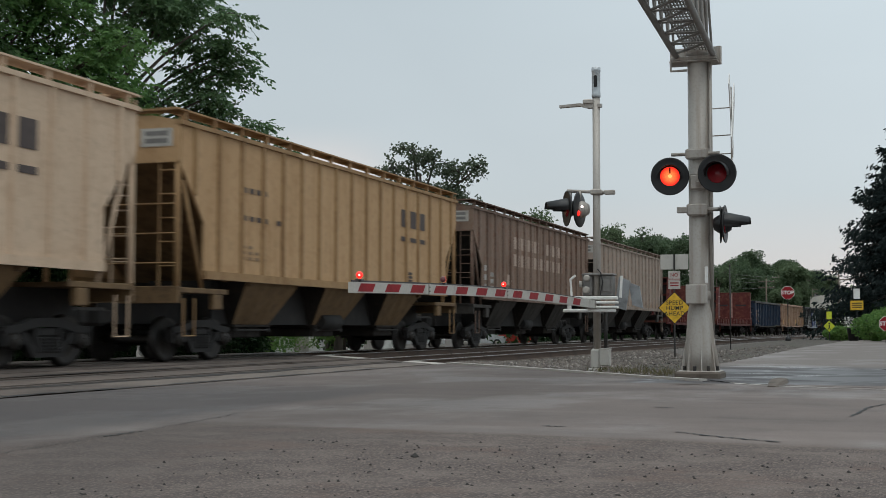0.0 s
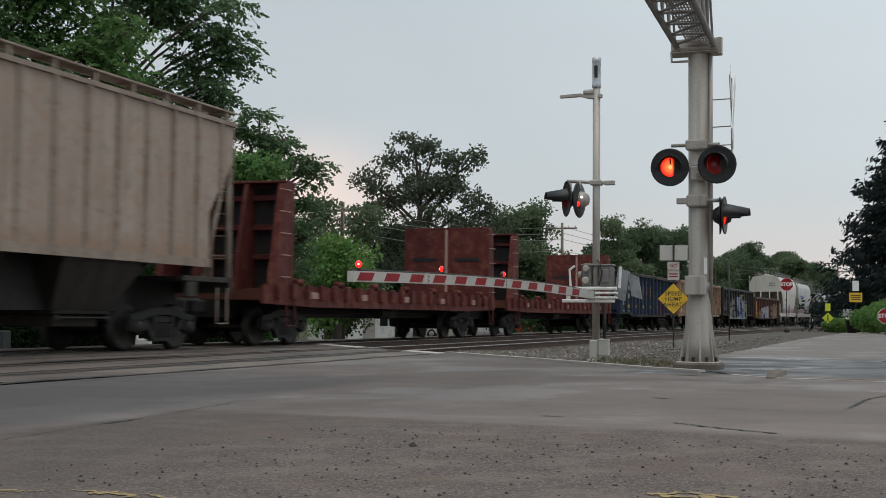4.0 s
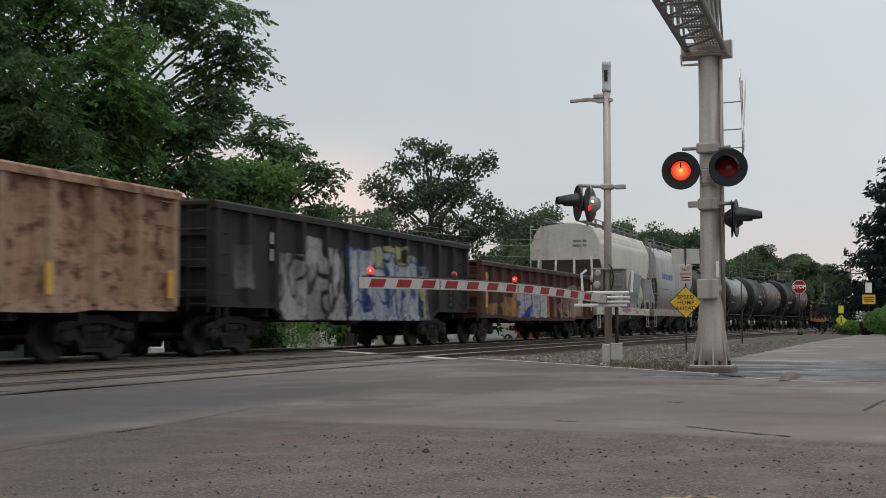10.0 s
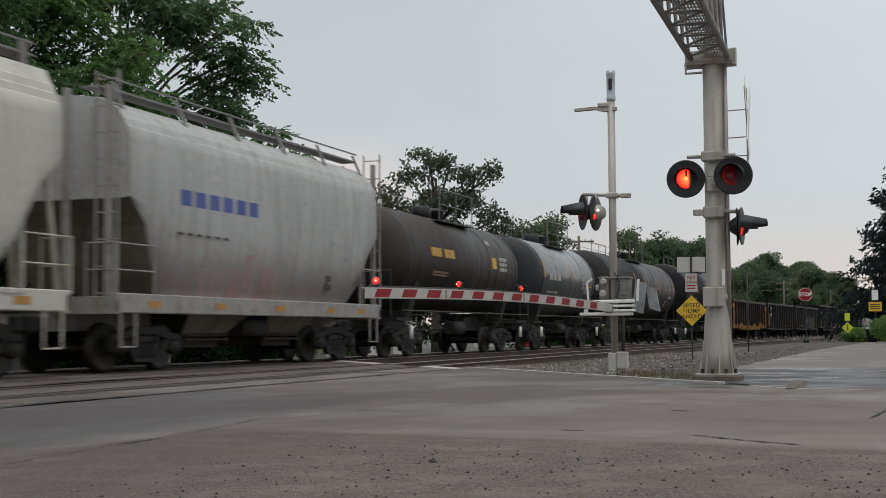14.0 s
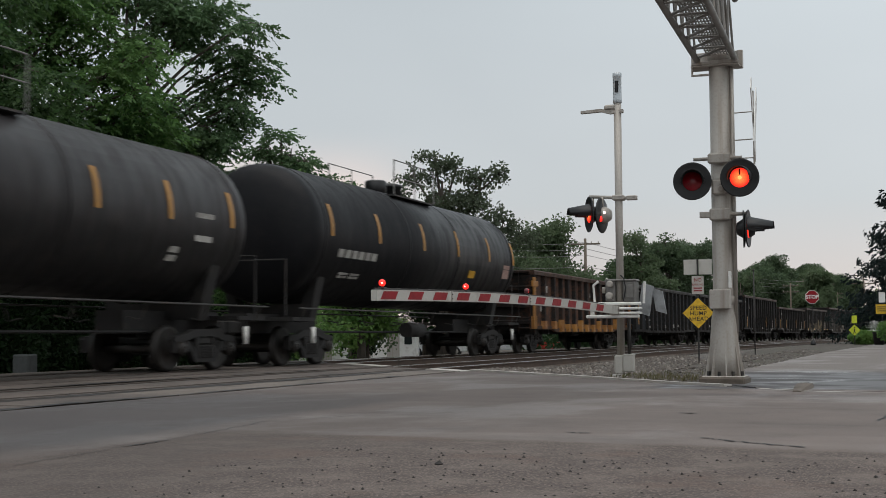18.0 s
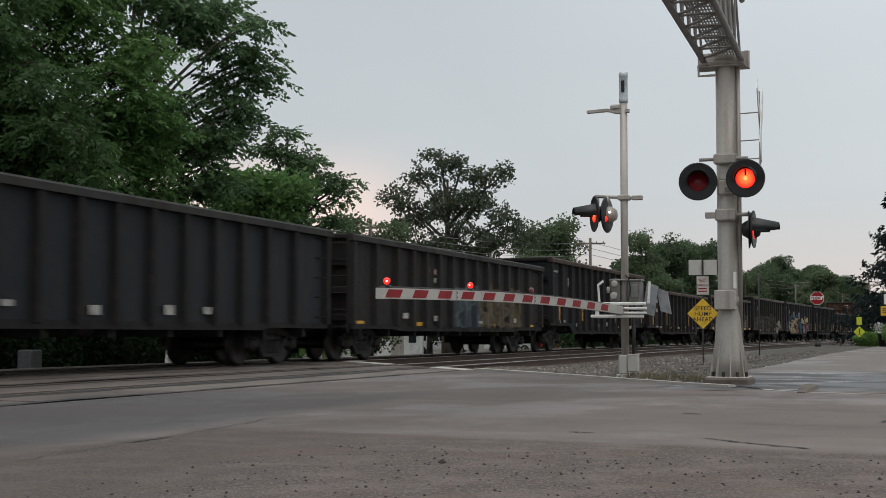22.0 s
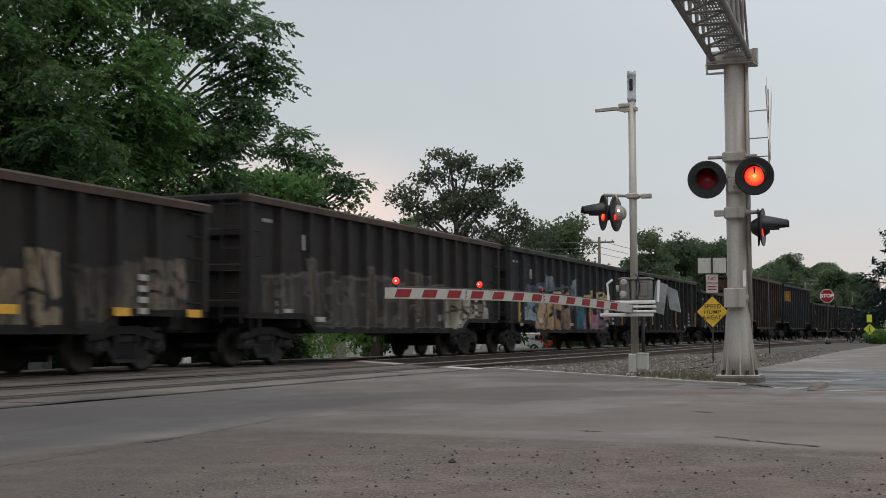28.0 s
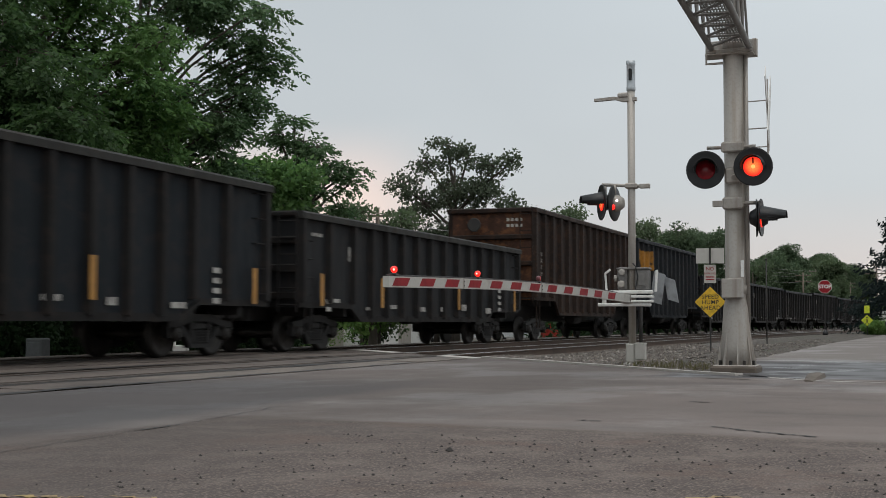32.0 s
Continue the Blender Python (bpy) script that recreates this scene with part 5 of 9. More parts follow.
FAR_TREES = [
    (-26.5, 101, 11.2, 4.6, M_LEAF_D, "pale green tree in the distance"),
    (-31.5, 108, 10.2, 4.0, M_LEAF_D, "pale green tree in the distance"),
    (-22.0, 123, 11.6, 3.4, M_LEAF_G, "mid green tree in the distance"),
    (-25.5, 118, 9.2, 3.2, M_LEAF_G, "dark green tree in the distance"),
    (-22.5, 136, 11.6, 4.2, M_LEAF_G, "round green tree in the distance"),
    (-27.0, 160, 13.0, 5.2, M_LEAF_G, "round green tree in the distance"),
    (-24.0, 214, 11.6, 5.4, M_LEAF_G, "round green tree in the distance"),
    (-26.5, 258, 16.6, 7.0, M_LEAF_G, "round green tree in the distance"),
    (-25.0, 300, 16.0, 7.0, M_LEAF_D, "pale green tree in the distance"),
    (-27.0, 390, 23.0, 8.0, M_LEAF_G, "tall green tree in the distance"),
    (-26.0, 560, 25.0, 10.0, M_LEAF_D, "pale green tree in the distance"),
    (-22.5, 112, 11.6, 3.2, M_LEAF_D, "pale green tree in the distance"),
    (-18.8, 150, 9.0, 3.0, M_LEAF_D, "mid green tree in the distance"),
    (-14.5, 205, 11.0, 4.5, M_LEAF_D, "mid green tree in the distance"),
    (-3.2, 138, 6.2, 2.6, M_LEAF_B, "low bright green tree in the distance"),
]
NEARER_TREES = [
    (-35.0, 92, 8.4, 3.4, M_LEAF_F, "mid green tree in the distance"),
    (-27.5, 62, 6.6, 2.6, M_LEAF_F, "low leafy tree behind the tracks"),
    (-33.0, 66, 7.6, 3.0, M_LEAF_C, "dark green tree behind the tracks"),
    (-29.0, 38, 9.6, 3.4, M_LEAF_A, "leafy tree behind the tracks"),
    (-31.0, 26, 10.0, 4.0, M_LEAF_A, "leafy tree behind the tracks"),
    # Backing trees: the shade behind the crowns is in their leaf colour.
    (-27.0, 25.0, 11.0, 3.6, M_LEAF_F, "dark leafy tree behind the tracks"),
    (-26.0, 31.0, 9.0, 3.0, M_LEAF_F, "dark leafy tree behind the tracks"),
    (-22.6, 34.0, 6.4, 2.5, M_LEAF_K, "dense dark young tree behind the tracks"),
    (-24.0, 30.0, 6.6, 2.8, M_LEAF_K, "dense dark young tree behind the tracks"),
    (-20.9, 38.5, 7.4, 2.3, M_LEAF_A, "leafy young tree behind the tracks"),
    (-25.5, 43, 8.0, 2.8, M_LEAF_A, "leafy tree behind the tracks"),
    (-24.5, 56, 5.6, 2.2, M_LEAF_B, "low bright green tree behind the tracks"),
    (-25.2, 58, 8.2, 2.5, M_LEAF_D, "leafy young tree behind the tracks"),
]
for i, (tx, ty, th, tr_, mat, lab) in enumerate(FAR_TREES + NEARER_TREES):
    far = ty > 90
    tree(lab, tx, ty, -1.0, th, scatter_blobs(rr, 18, tr_ * 0.75, tr_ * 0.75, th * 0.22, th * 0.9, tr_ * 0.3, tr_ * 0.46), mat,
         80 if far else 130, (0.26 if ty < 180 else 0.4) if far else 0.19, 40 + i, 0.22, 0.2, tr_ * 0.26 if far else 0.7, 0, 0.7, 1.0)

# dark spruces at the side street
def spruce(x, y, h, r, seed):
    rng = np.random.default_rng(seed)
    t = thing("spruce", "tall dark green spruce with hanging branches", "tree", pose(x, y, 0))
    bm = B()
    tube(bm, (0, 0, -0.2), (0, 0, h), 0.2, 8, 0.03)
    part("trunk", bm, M_BARK, t)
    pts, dirs = [], []
    bm = B()
    z = 0.7
    while z < h - 0.2:
        q = r * (1 - z / h) ** 0.8 + 0.1
        for i in range(22):
            a = rng.uniform(0, math.tau)
            L = q * rng.uniform(0.7, 1.15)
            d = np.array((math.cos(a), math.sin(a), 0.05))
            s = rng.uniform(0.1, 1, 130) ** 0.7
            p = np.array((0, 0, z)) + d * (s * L)[:, None]
            p[:, 2] += -0.35 * s * s * L + 0.18 * s ** 6 * L
            pts.append(p + rng.normal(size=p.shape) * 0.1)
            dirs.append(np.tile(d, (len(s), 1)) * 0.7 + rng.normal(size=p.shape) * 0.5 + np.array((0, 0, -0.7)))
            tube(bm, (0, 0, z), (d[0] * L * 0.9, d[1] * L * 0.9, z - 0.3 * L * 0.8), 0.02, 4, 0.008)
        z += 0.3
    part("branchwork", bm, M_BARK, t)
    part("needles", leaf_mesh("needles", np.concatenate(pts), np.concatenate(dirs), 0.3, M_LEAF_E, rng, 0.42), None, t)


spruce(2.7, 86.0, 17.4, 8.2, 71)
spruce(8.5, 88.0, 18.0, 6.5, 72)


def shrub(x, y, z, r, h, mat, seed, label):
    rng = np.random.default_rng(seed)
    s = thing("shrub", label, "shrub", pose(x, y, z))
    bm = B()
    for i in range(6):
        a = i * 1.05
        tube(bm, (0, 0, -0.1), (math.cos(a) * r * 0.6, math.sin(a) * r * 0.6, h * 0.7), 0.03, 5, 0.01)
    part("stem", bm, M_BARK, s)
    n = int(3000 * max(0.5, r))
    v = rng.normal(size=(n, 3))
    v /= np.linalg.norm(v, axis=1, keepdims=True)
    lump = 1 + 0.25 * np.sin(v[:, :1] * 6 + seed) * np.cos(v[:, 1:2] * 5)
    p = v * rng.uniform(0.55, 1.0, (n, 1)) ** 0.5 * lump * np.array((r, r, h * 0.52)) + np.array((0, 0, h * 0.5))
    p[:, 2] = np.maximum(p[:, 2], 0.03)
    part("foliage", leaf_mesh("foliage", p, rng.normal(size=(n, 3)), 0.14, mat, rng, 0.6), None, s)


# Shade beside the train is put into these shrubs' near-black leaves.
k = 0
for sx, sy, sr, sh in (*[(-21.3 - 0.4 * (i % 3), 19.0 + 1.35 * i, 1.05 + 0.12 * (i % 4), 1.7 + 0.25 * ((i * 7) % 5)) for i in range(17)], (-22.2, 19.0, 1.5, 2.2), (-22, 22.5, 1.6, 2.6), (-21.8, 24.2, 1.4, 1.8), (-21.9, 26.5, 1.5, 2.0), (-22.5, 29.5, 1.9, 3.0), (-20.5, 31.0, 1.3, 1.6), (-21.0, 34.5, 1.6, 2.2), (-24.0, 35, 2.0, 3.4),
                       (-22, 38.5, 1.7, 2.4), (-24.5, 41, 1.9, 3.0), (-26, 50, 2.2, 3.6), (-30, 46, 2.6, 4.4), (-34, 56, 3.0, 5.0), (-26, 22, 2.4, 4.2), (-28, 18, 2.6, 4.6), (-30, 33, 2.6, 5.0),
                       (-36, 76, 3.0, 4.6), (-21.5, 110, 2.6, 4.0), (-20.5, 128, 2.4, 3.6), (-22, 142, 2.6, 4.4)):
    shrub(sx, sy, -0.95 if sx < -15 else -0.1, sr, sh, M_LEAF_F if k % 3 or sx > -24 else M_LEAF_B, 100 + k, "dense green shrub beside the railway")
    k += 1
for sx, sy, sr, sh, mt in ((-0.9, 73.5, 1.0, 1.5, M_LEAF_B), (0.2, 71, 1.2, 1.9, M_LEAF_B), (1.6, 68, 1.3, 2.1, M_LEAF_F), (-2.9, 78, 0.9, 0.8, M_LEAF_B), (-2.3, 80, 1.0, 1.0, M_LEAF_F), (0.4, 82, 1.6, 2.4, M_LEAF_F)):
    shrub(sx, sy, 0, sr, sh, mt, 140 + k, "bright green garden shrub by the street")
    k += 1

# low hedge along the far side of the line, its leaves darkened to stand for shade
rh = np.random.default_rng(77)
n = 16000
hy = rh.uniform(72, 240, n)
hx = -18.6 + np.array([bend(v)[0] for v in hy]) - rh.gamma(2.0, 0.7, n)
hz = -0.9 + rh.uniform(0.0, 1.0, n) ** 0.8 * (1.9 + 0.5 * np.sin(hy * 0.7) * np.cos(hy * 0.23))
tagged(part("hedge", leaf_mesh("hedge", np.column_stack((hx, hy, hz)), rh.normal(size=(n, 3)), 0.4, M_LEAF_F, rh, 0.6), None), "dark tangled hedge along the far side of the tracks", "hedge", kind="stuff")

# planter with pale flowers
pl = thing("planter", "black tub planter with tall white flowers", "planter", pose(-2.0, 74.6, 0))
bm = B()
lathe(bm, [(0.26, 0), (0.34, 0.62), (0.37, 0.64), (0.37, 0.7), (0.33, 0.7), (0.32, 0.6)], (0, 0, 0), (0, 0, 1), 18)
part("tub", bm, M_BLACK, pl)
rng = np.random.default_rng(5)
p = np.column_stack((rng.normal(-0.2, 0.2, 260), rng.normal(0, 0.2, 260), rng.uniform(0.75, 1.3, 260)))
flw = part("flower_clump", leaf_mesh("flower_clump", p, rng.normal(size=(260, 3)), 0.06, M_WHITE, rng, 0.7), None, pl)
tagged(flw, kind="stuff")


# ---- the freight train ----
# each car's own space: y along the track (0 at its middle), z from the rail head, x across (+x faces the road corner)
CARS = []   # (car, distance along the train of its middle)


def make_truck_meshes():
    """A three-piece truck: cast side frames with open windows, bolster, springs, bearing adapters, wheelsets."""
    bm = B()
    for s in (-1, 1):
        x0, x1 = sorted((0.9 * s, 1.03 * s))
        plate(bm, [(-1.15, 0.6), (-1.1, 0.66), (-0.72, 0.7), (-0.4, 0.8), (0.4, 0.8), (0.72, 0.7), (1.1, 0.66), (1.15, 0.6), (1.1, 0.55), (0.68, 0.57), (0.36, 0.66), (-0.36, 0.66), (-0.68, 0.57), (-1.1, 0.55)], 0, x0, x1)
        plate(bm, [(-0.66, 0.58), (-0.56, 0.56), (-0.3, 0.25), (0.3, 0.25), (0.56, 0.56), (0.66, 0.58), (0.62, 0.48), (0.38, 0.17), (-0.38, 0.17), (-0.62, 0.48)], 0, x0, x1)
        for q in (-1, 1):
            plate(bm, [(q * 0.27, 0.66), (q * 0.37, 0.66), (q * 0.35, 0.24), (q * 0.27, 0.24)], 0, x0, x1)
            plate(bm, [(q * 1.15, 0.6), (q * 1.07, 0.6), (q * 1.05, 0.36), (q * 1.12, 0.36)], 0, x0, x1)
            plate(bm, [(q * 0.72, 0.6), (q * 0.62, 0.58), (q * 0.62, 0.38), (q * 0.7, 0.38)], 0, x0, x1)
    box(bm, -1.02, 1.02, -0.24, 0.24, 0.5, 0.64, 0.03)
    box(bm, -0.35, 0.35, -0.3, 0.3, 0.6, 0.74, 0.02)
    for q in (-1, 1):
        box(bm, -0.8, 0.8, q * 0.46 - 0.04, q * 0.46 + 0.04, 0.3, 0.38, 0.01)
    for i in range(3):
        lathe(bm, [(0.05, 0.24)] + [(0.052 + 0.026 * (j % 2), 0.25 + 0.025 * j) for j in range(10)] + [(0.05, 0.5)], (1.0, -0.18 + 0.18 * i, 0), (0, 0, 1), 10)
        lathe(bm, [(0.05, 0.24)] + [(0.052 + 0.026 * (j % 2), 0.25 + 0.025 * j) for j in range(10)] + [(0.05, 0.5)], (-1.0, -0.18 + 0.18 * i, 0), (0, 0, 1), 10)
    truck = mesh_of("truck", bm, M_UNDER)
    bm = B()
    for s in (-1, 1):
        lathe(bm, [(0.03, -0.03), (0.12, -0.03), (0.14, -0.01), (0.36, -0.02), (0.42, -0.04), (0.42, 0.05), (0.45, 0.07), (0.45, 0.1), (0.3, 0.06), (0.12, 0.08)], (0.72 * s, 0, 0.43), (-s, 0, 0), 24)
    tube(bm, (-1.0, 0, 0.43), (1.0, 0, 0.43), 0.08, 10)
    ws = mesh_of("wheelset", bm, M_WHEEL)
    bm = B()
    lathe(bm, [(0.14, -0.06), (0.14, 0.05), (0.1, 0.09), (0.05, 0.095), (0.045, 0.11), (0.01, 0.112)], (1.0, 0, 0.43), (1, 0, 0), 14)
    for i in range(3):
        a = i * math.tau / 3 + 0.5
        tube(bm, (1.09, 0.075 * math.cos(a), 0.43 + 0.075 * math.sin(a)), (1.115, 0.075 * math.cos(a), 0.43 + 0.075 * math.sin(a)), 0.018, 6)
    cap = mesh_of("bearing_cap", bm, M_WHEEL)
    return truck, ws, cap


TRUCK, WHEELSET, CAP = make_truck_meshes()
bm = B()
box(bm, -0.14, 0.14, -0.1, 0.55, 0.72, 0.98, 0.03)
box(bm, -0.2, 0.2, 0.3, 0.62, 0.68, 1.02, 0.06)
COUPLER = mesh_of("coupler", bm, M_UNDER)


def running_gear(car, L, inset=1.75):
    for s in (-1, 1):
        t = part("truck", TRUCK, None, car, m=pose(0, s * (L / 2 - inset), 0))
        for d in (-0.88, 0.88):
            part("wheelset", WHEELSET, None, t, m=pose(0, d, 0))
            part("bearing_cap", CAP, None, t, m=pose(0, d, 0))
        part("coupler", COUPLER, None, car, m=pose(0, s * (L / 2 - 0.05), 0, 0, 0, 0 if s > 0 else 180))
    bm = B()
    tube(bm, (0.9, -0.6, 0.8), (0.9, 0.5, 0.8), 0.2, 12)
    part("air_reservoir", bm, M_UNDER, car)
    bm = B()
    bar(bm, [(0.5, -L / 2 + 3, 0.75), (0.5, L / 2 - 3, 0.75)], 0.03)
    part("brake_rod", bm, M_UNDER, car)


def ladder(car, y, z0, z1, w=0.42, x=1.56, mat=M_DARKSTEEL, n=5, name="rung"):
    for i in range(n):
        bm = B()
        z = z0 + (z1 - z0) * i / (n - 1)
        bar(bm, [(x - 0.05, y - w / 2, z), (x + 0.03, y - w / 2, z), (x + 0.03, y + w / 2, z), (x - 0.05, y + w / 2, z)], 0.014, 5)
        part(name, bm, mat, car)


def end_ladder(car, s, L, z0, z1, mat, n=6):
    bm = B()
    y = s * L / 2
    for xx in (1.05, 1.48):
        tube(bm, (xx, y, z0), (xx, y, z1), 0.022, 6)
    for i in range(n):
        z = z0 + 0.15 + (z1 - z0 - 0.3) * i / (n - 1)
        tube(bm, (1.05, y, z), (1.48, y, z), 0.014, 5)
    part("end_ladder", bm, mat, car)


def stencil(car, x, y0, z0, w, h, cols, rows, mat, gap=0.3, seed=0, name="stencil"):
    """Rows of plain bars where lettering cannot be given."""
    r = random.Random(seed)
    cw, rh = w / cols, h / rows
    for j in range(rows):
        for i in range(cols):
            if r.random() < 0.1:
                continue
            a, b = y0 + cw * i, z0 + rh * j
            bm = B()
            box(bm, x - 0.002, x + 0.005, a + cw * gap * 0.4, a + cw * (1 - gap * 0.4), b + rh * gap * 0.5, b + rh * (1 - gap * 0.5))
            part(name, bm, mat, car)


def reflectors(car, ys, z, x, mat=M_REFLECT, w=0.45, h=0.14, upright=False):
    for y in ys:
        bm = B()
        if upright:
            w_, h_ = h, w
        else:
            w_, h_ = w, h
        box(bm, x - 0.003, x + 0.006, y - w_ / 2, y + w_ / 2, z, z + h_)
        part("reflector", bm, mat, car)


def gondola(label, u0, u1, ztop, zb, paint, ribs=14, belly=0.28, chord=None, rib_mat=None, refl=None, marks=None, seed=0, name="gondola_car", low_ends=2.6, foot=None, bays_=None, end_mat=None, sill=None):
    """An open gondola with outside posts, a heavy top chord and a corrugated end."""
    L = u1 - u0
    car = thing(name, label, "freight car")
    h = L / 2
    chord = chord or paint
    rib_mat = rib_mat or paint
    zl, zh = zb, zb + belly
    out = [(-h, ztop), (h, ztop), (h, zh), (h - low_ends, zh), (h - low_ends - 0.55, zl), (-h + low_ends + 0.55, zl), (-h + low_ends, zh), (-h, zh)]
    for s in (-1, 1):
        bm = B()
        plate(bm, out, 0, *sorted((s * 1.4, s * 1.45)))
        part("side", bm, paint, car)
        bm = B()
        plate(bm, [(1.38 * s, ztop - 0.14), (1.6 * s, ztop - 0.14), (1.6 * s, ztop - 0.02), (1.56 * s, ztop + 0.02), (1.38 * s, ztop + 0.02)], 1, -h - 0.03, h + 0.03)
        part("top_chord", bm, chord, car)
        bm = B()
        plate(bm, [(y, z) for y, z in ((-h, zh), (-h + low_ends, zh), (-h + low_ends + 0.55, zl), (h - low_ends - 0.55, zl), (h - low_ends, zh), (h, zh), (h, zh + 0.12), (h - low_ends + 0.05, zh + 0.12), (h - low_ends - 0.5, zl + 0.14), (-h + low_ends + 0.5, zl + 0.14), (-h + low_ends - 0.05, zh + 0.12), (-h, zh + 0.12))], 0, *sorted((s * 1.44, s * 1.5)))
        part("side_sill", bm, sill or chord, car)
    # posts: the long middle ones and the short ones over the trucks
    for kind in (0, 1):
        z0 = (zl, zh)[kind] + 0.1
        for i in range(ribs):
            y = -h + 0.12 + (L - 0.24) * (bays_[i] if bays_ else i / (ribs - 1))
            over = abs(y) > h - low_ends - 0.5
            if over != bool(kind):
                continue
            for q in (-1, 1):
                bm = B()
                plate(bm, [(1.45 * q, y - 0.12), (1.58 * q, y - 0.07), (1.58 * q, y + 0.07), (1.45 * q, y + 0.12)], 2, z0, ztop - 0.13)
                rib = part("rib", bm, rib_mat, car)
                if foot and q > 0:
                    bm = B()
                    plate(bm, [(1.46, y - 0.2), (1.6, y - 0.13), (1.6, y + 0.13), (1.46, y + 0.2)], 2, z0 - 0.08, z0 + (0.2 if i % 3 else 0.36))
                    part("rib_foot", bm, foot, rib)
    for s in (-1, 1):
        bm = B()
        box(bm, -1.4, 1.4, min(s * h, s * (h - 0.06)), max(s * h, s * (h - 0.06)), zh, ztop)
        part("end", bm, end_mat or paint, car)
        for i in range(4):
            z = zh + (ztop - zh) * (0.08 + 0.29 * i)
            bm = B()
            box(bm, -1.44, 1.44, min(s * h, s * (h + 0.11)), max(s * h, s * (h + 0.11)), z, min(z + 0.17, ztop + 0.02), 0.03)
            part("end_rib", bm, rib_mat, car)
    bm = B()
    box(bm, -1.4, 1.4, -h, h, zh + 0.02, zh + 0.1)
    box(bm, -0.3, 0.3, -h, h, 0.68, zh + 0.02)
    for i in range(9):
        y = -h + L * (i + 0.5) / 9
        box(bm, -1.35, 1.35, y - 0.06, y + 0.06, zh - 0.18, zh + 0.02)
    part("floor", bm, M_UNDER, car)
    ladder(car, -h + 0.35, zh + 0.25, ztop - 0.2, x=1.5, mat=rib_mat)
    ladder(car, h - 0.35, zh + 0.25, ztop - 0.2, x=1.5, mat=rib_mat)
    end_ladder(car, -1, L + 0.26, zh - 0.1, ztop - 0.05, rib_mat)
    bm = B()
    bar(bm, [(1.52, -h + 0.2, zh), (1.52, -h + 0.2, 0.45), (1.52, -h + 0.55, 0.45), (1.52, -h + 0.55, zh)], 0.02)
    part("stirrup_step", bm, rib_mat, car)
    bm = B()
    lathe(bm, [(0.03, 0.0), (0.2, 0.02), (0.24, 0.04), (0.24, 0.07), (0.2, 0.06)], (-0.55, -h - 0.18, ztop - 0.55), (0, -1, 0), 16)
    part("brake_wheel", bm, M_DARKSTEEL, car)
    running_gear(car, L)
    if refl:
        reflectors(car, *refl)
    for mk in marks or ():
        stencil(car, *mk)
    CARS.append((car, (u0 + u1) / 2))
    return car


def ridged_shell(bm, L, ring, bottoms):
    """Lofts cross-sections; ring(zb) gives the half outline from the bottom edge to the crown; bottoms: (y, zb)."""
    rows = []
    for y, zb in bottoms:
        half = ring(zb)
        pts = [(x, z) for x, z in half] + [(-x, z) for x, z in half[::-1]]
        rows.append([bm.verts.new((x, y, z)) for x, z in pts])
    for a, b in zip(rows, rows[1:]):
        n = len(a)
        for i in range(n - 1):
            bm.faces.new((a[i], a[i + 1], b[i + 1], b[i])).smooth = i < 7 or i > n - 9
        bm.faces.new((a[-1], a[0], b[0], b[-1])).material_index = 1
    bm.faces.new(rows[0])
    bm.faces.new(rows[-1][::-1])


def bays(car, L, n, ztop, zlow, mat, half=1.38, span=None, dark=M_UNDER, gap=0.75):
    """Hopper bays that narrow downwards on all four sides, with outlet gates; the sheets between them carry grime and
    painted-in shade.
    """
    span = span or L - 4.2
    w = span / n
    zm = zlow + 0.22
    for i in range(n):
        c = -span / 2 + w * (i + 0.5)
        a, b = w * 0.5 - gap, w * 0.5 - gap - 0.42
        bm = B()
        rings = []
        for y, x, z in ((a, half, ztop), (a, half - 0.02, ztop - 0.1), (b, half * 0.62, zm)):
            rings.append([bm.verts.new(p) for p in ((x, c - y, z), (x, c + y, z), (-x, c + y, z), (-x, c - y, z))])
        for p, q in zip(rings, rings[1:]):
            for j in (0, 2):
                bm.faces.new((p[j], p[(j + 1) % 4], q[(j + 1) % 4], q[j]))
        bm.faces.new(rings[-1][::-1])
        part("hopper_bay", bm, mat, car)
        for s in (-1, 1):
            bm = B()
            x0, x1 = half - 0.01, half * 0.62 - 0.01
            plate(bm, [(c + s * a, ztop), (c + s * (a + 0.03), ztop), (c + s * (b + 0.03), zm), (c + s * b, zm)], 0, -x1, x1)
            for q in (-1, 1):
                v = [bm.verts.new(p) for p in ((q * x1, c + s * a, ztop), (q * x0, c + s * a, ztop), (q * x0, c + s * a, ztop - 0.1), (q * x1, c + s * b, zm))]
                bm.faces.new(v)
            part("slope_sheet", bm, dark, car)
        bm = B()
        box(bm, -half * 0.66, half * 0.66, c - b - 0.03, c + b + 0.03, zm - 0.06, zm, 0.01)
        box(bm, -half * 0.55, half * 0.55, c - b * 0.8, c + b * 0.8, zlow - 0.06, zm - 0.06, 0.02)
        gate = part("outlet_gate", bm, dark, car)
        bm = B()
        tube(bm, (half * 0.66, c - b * 0.9, zm - 0.12), (half * 0.66, c + b * 0.9, zm - 0.12), 0.022, 6)
        for q in (-1, 1):
            lathe(bm, [(0.05, -0.02), (0.07, 0.0), (0.05, 0.02)], (half * 0.66, c + q * b * 0.9, zm - 0.12), (1, 0, 0), 8)
        part("gate_shaft", bm, M_WHEEL, gate)


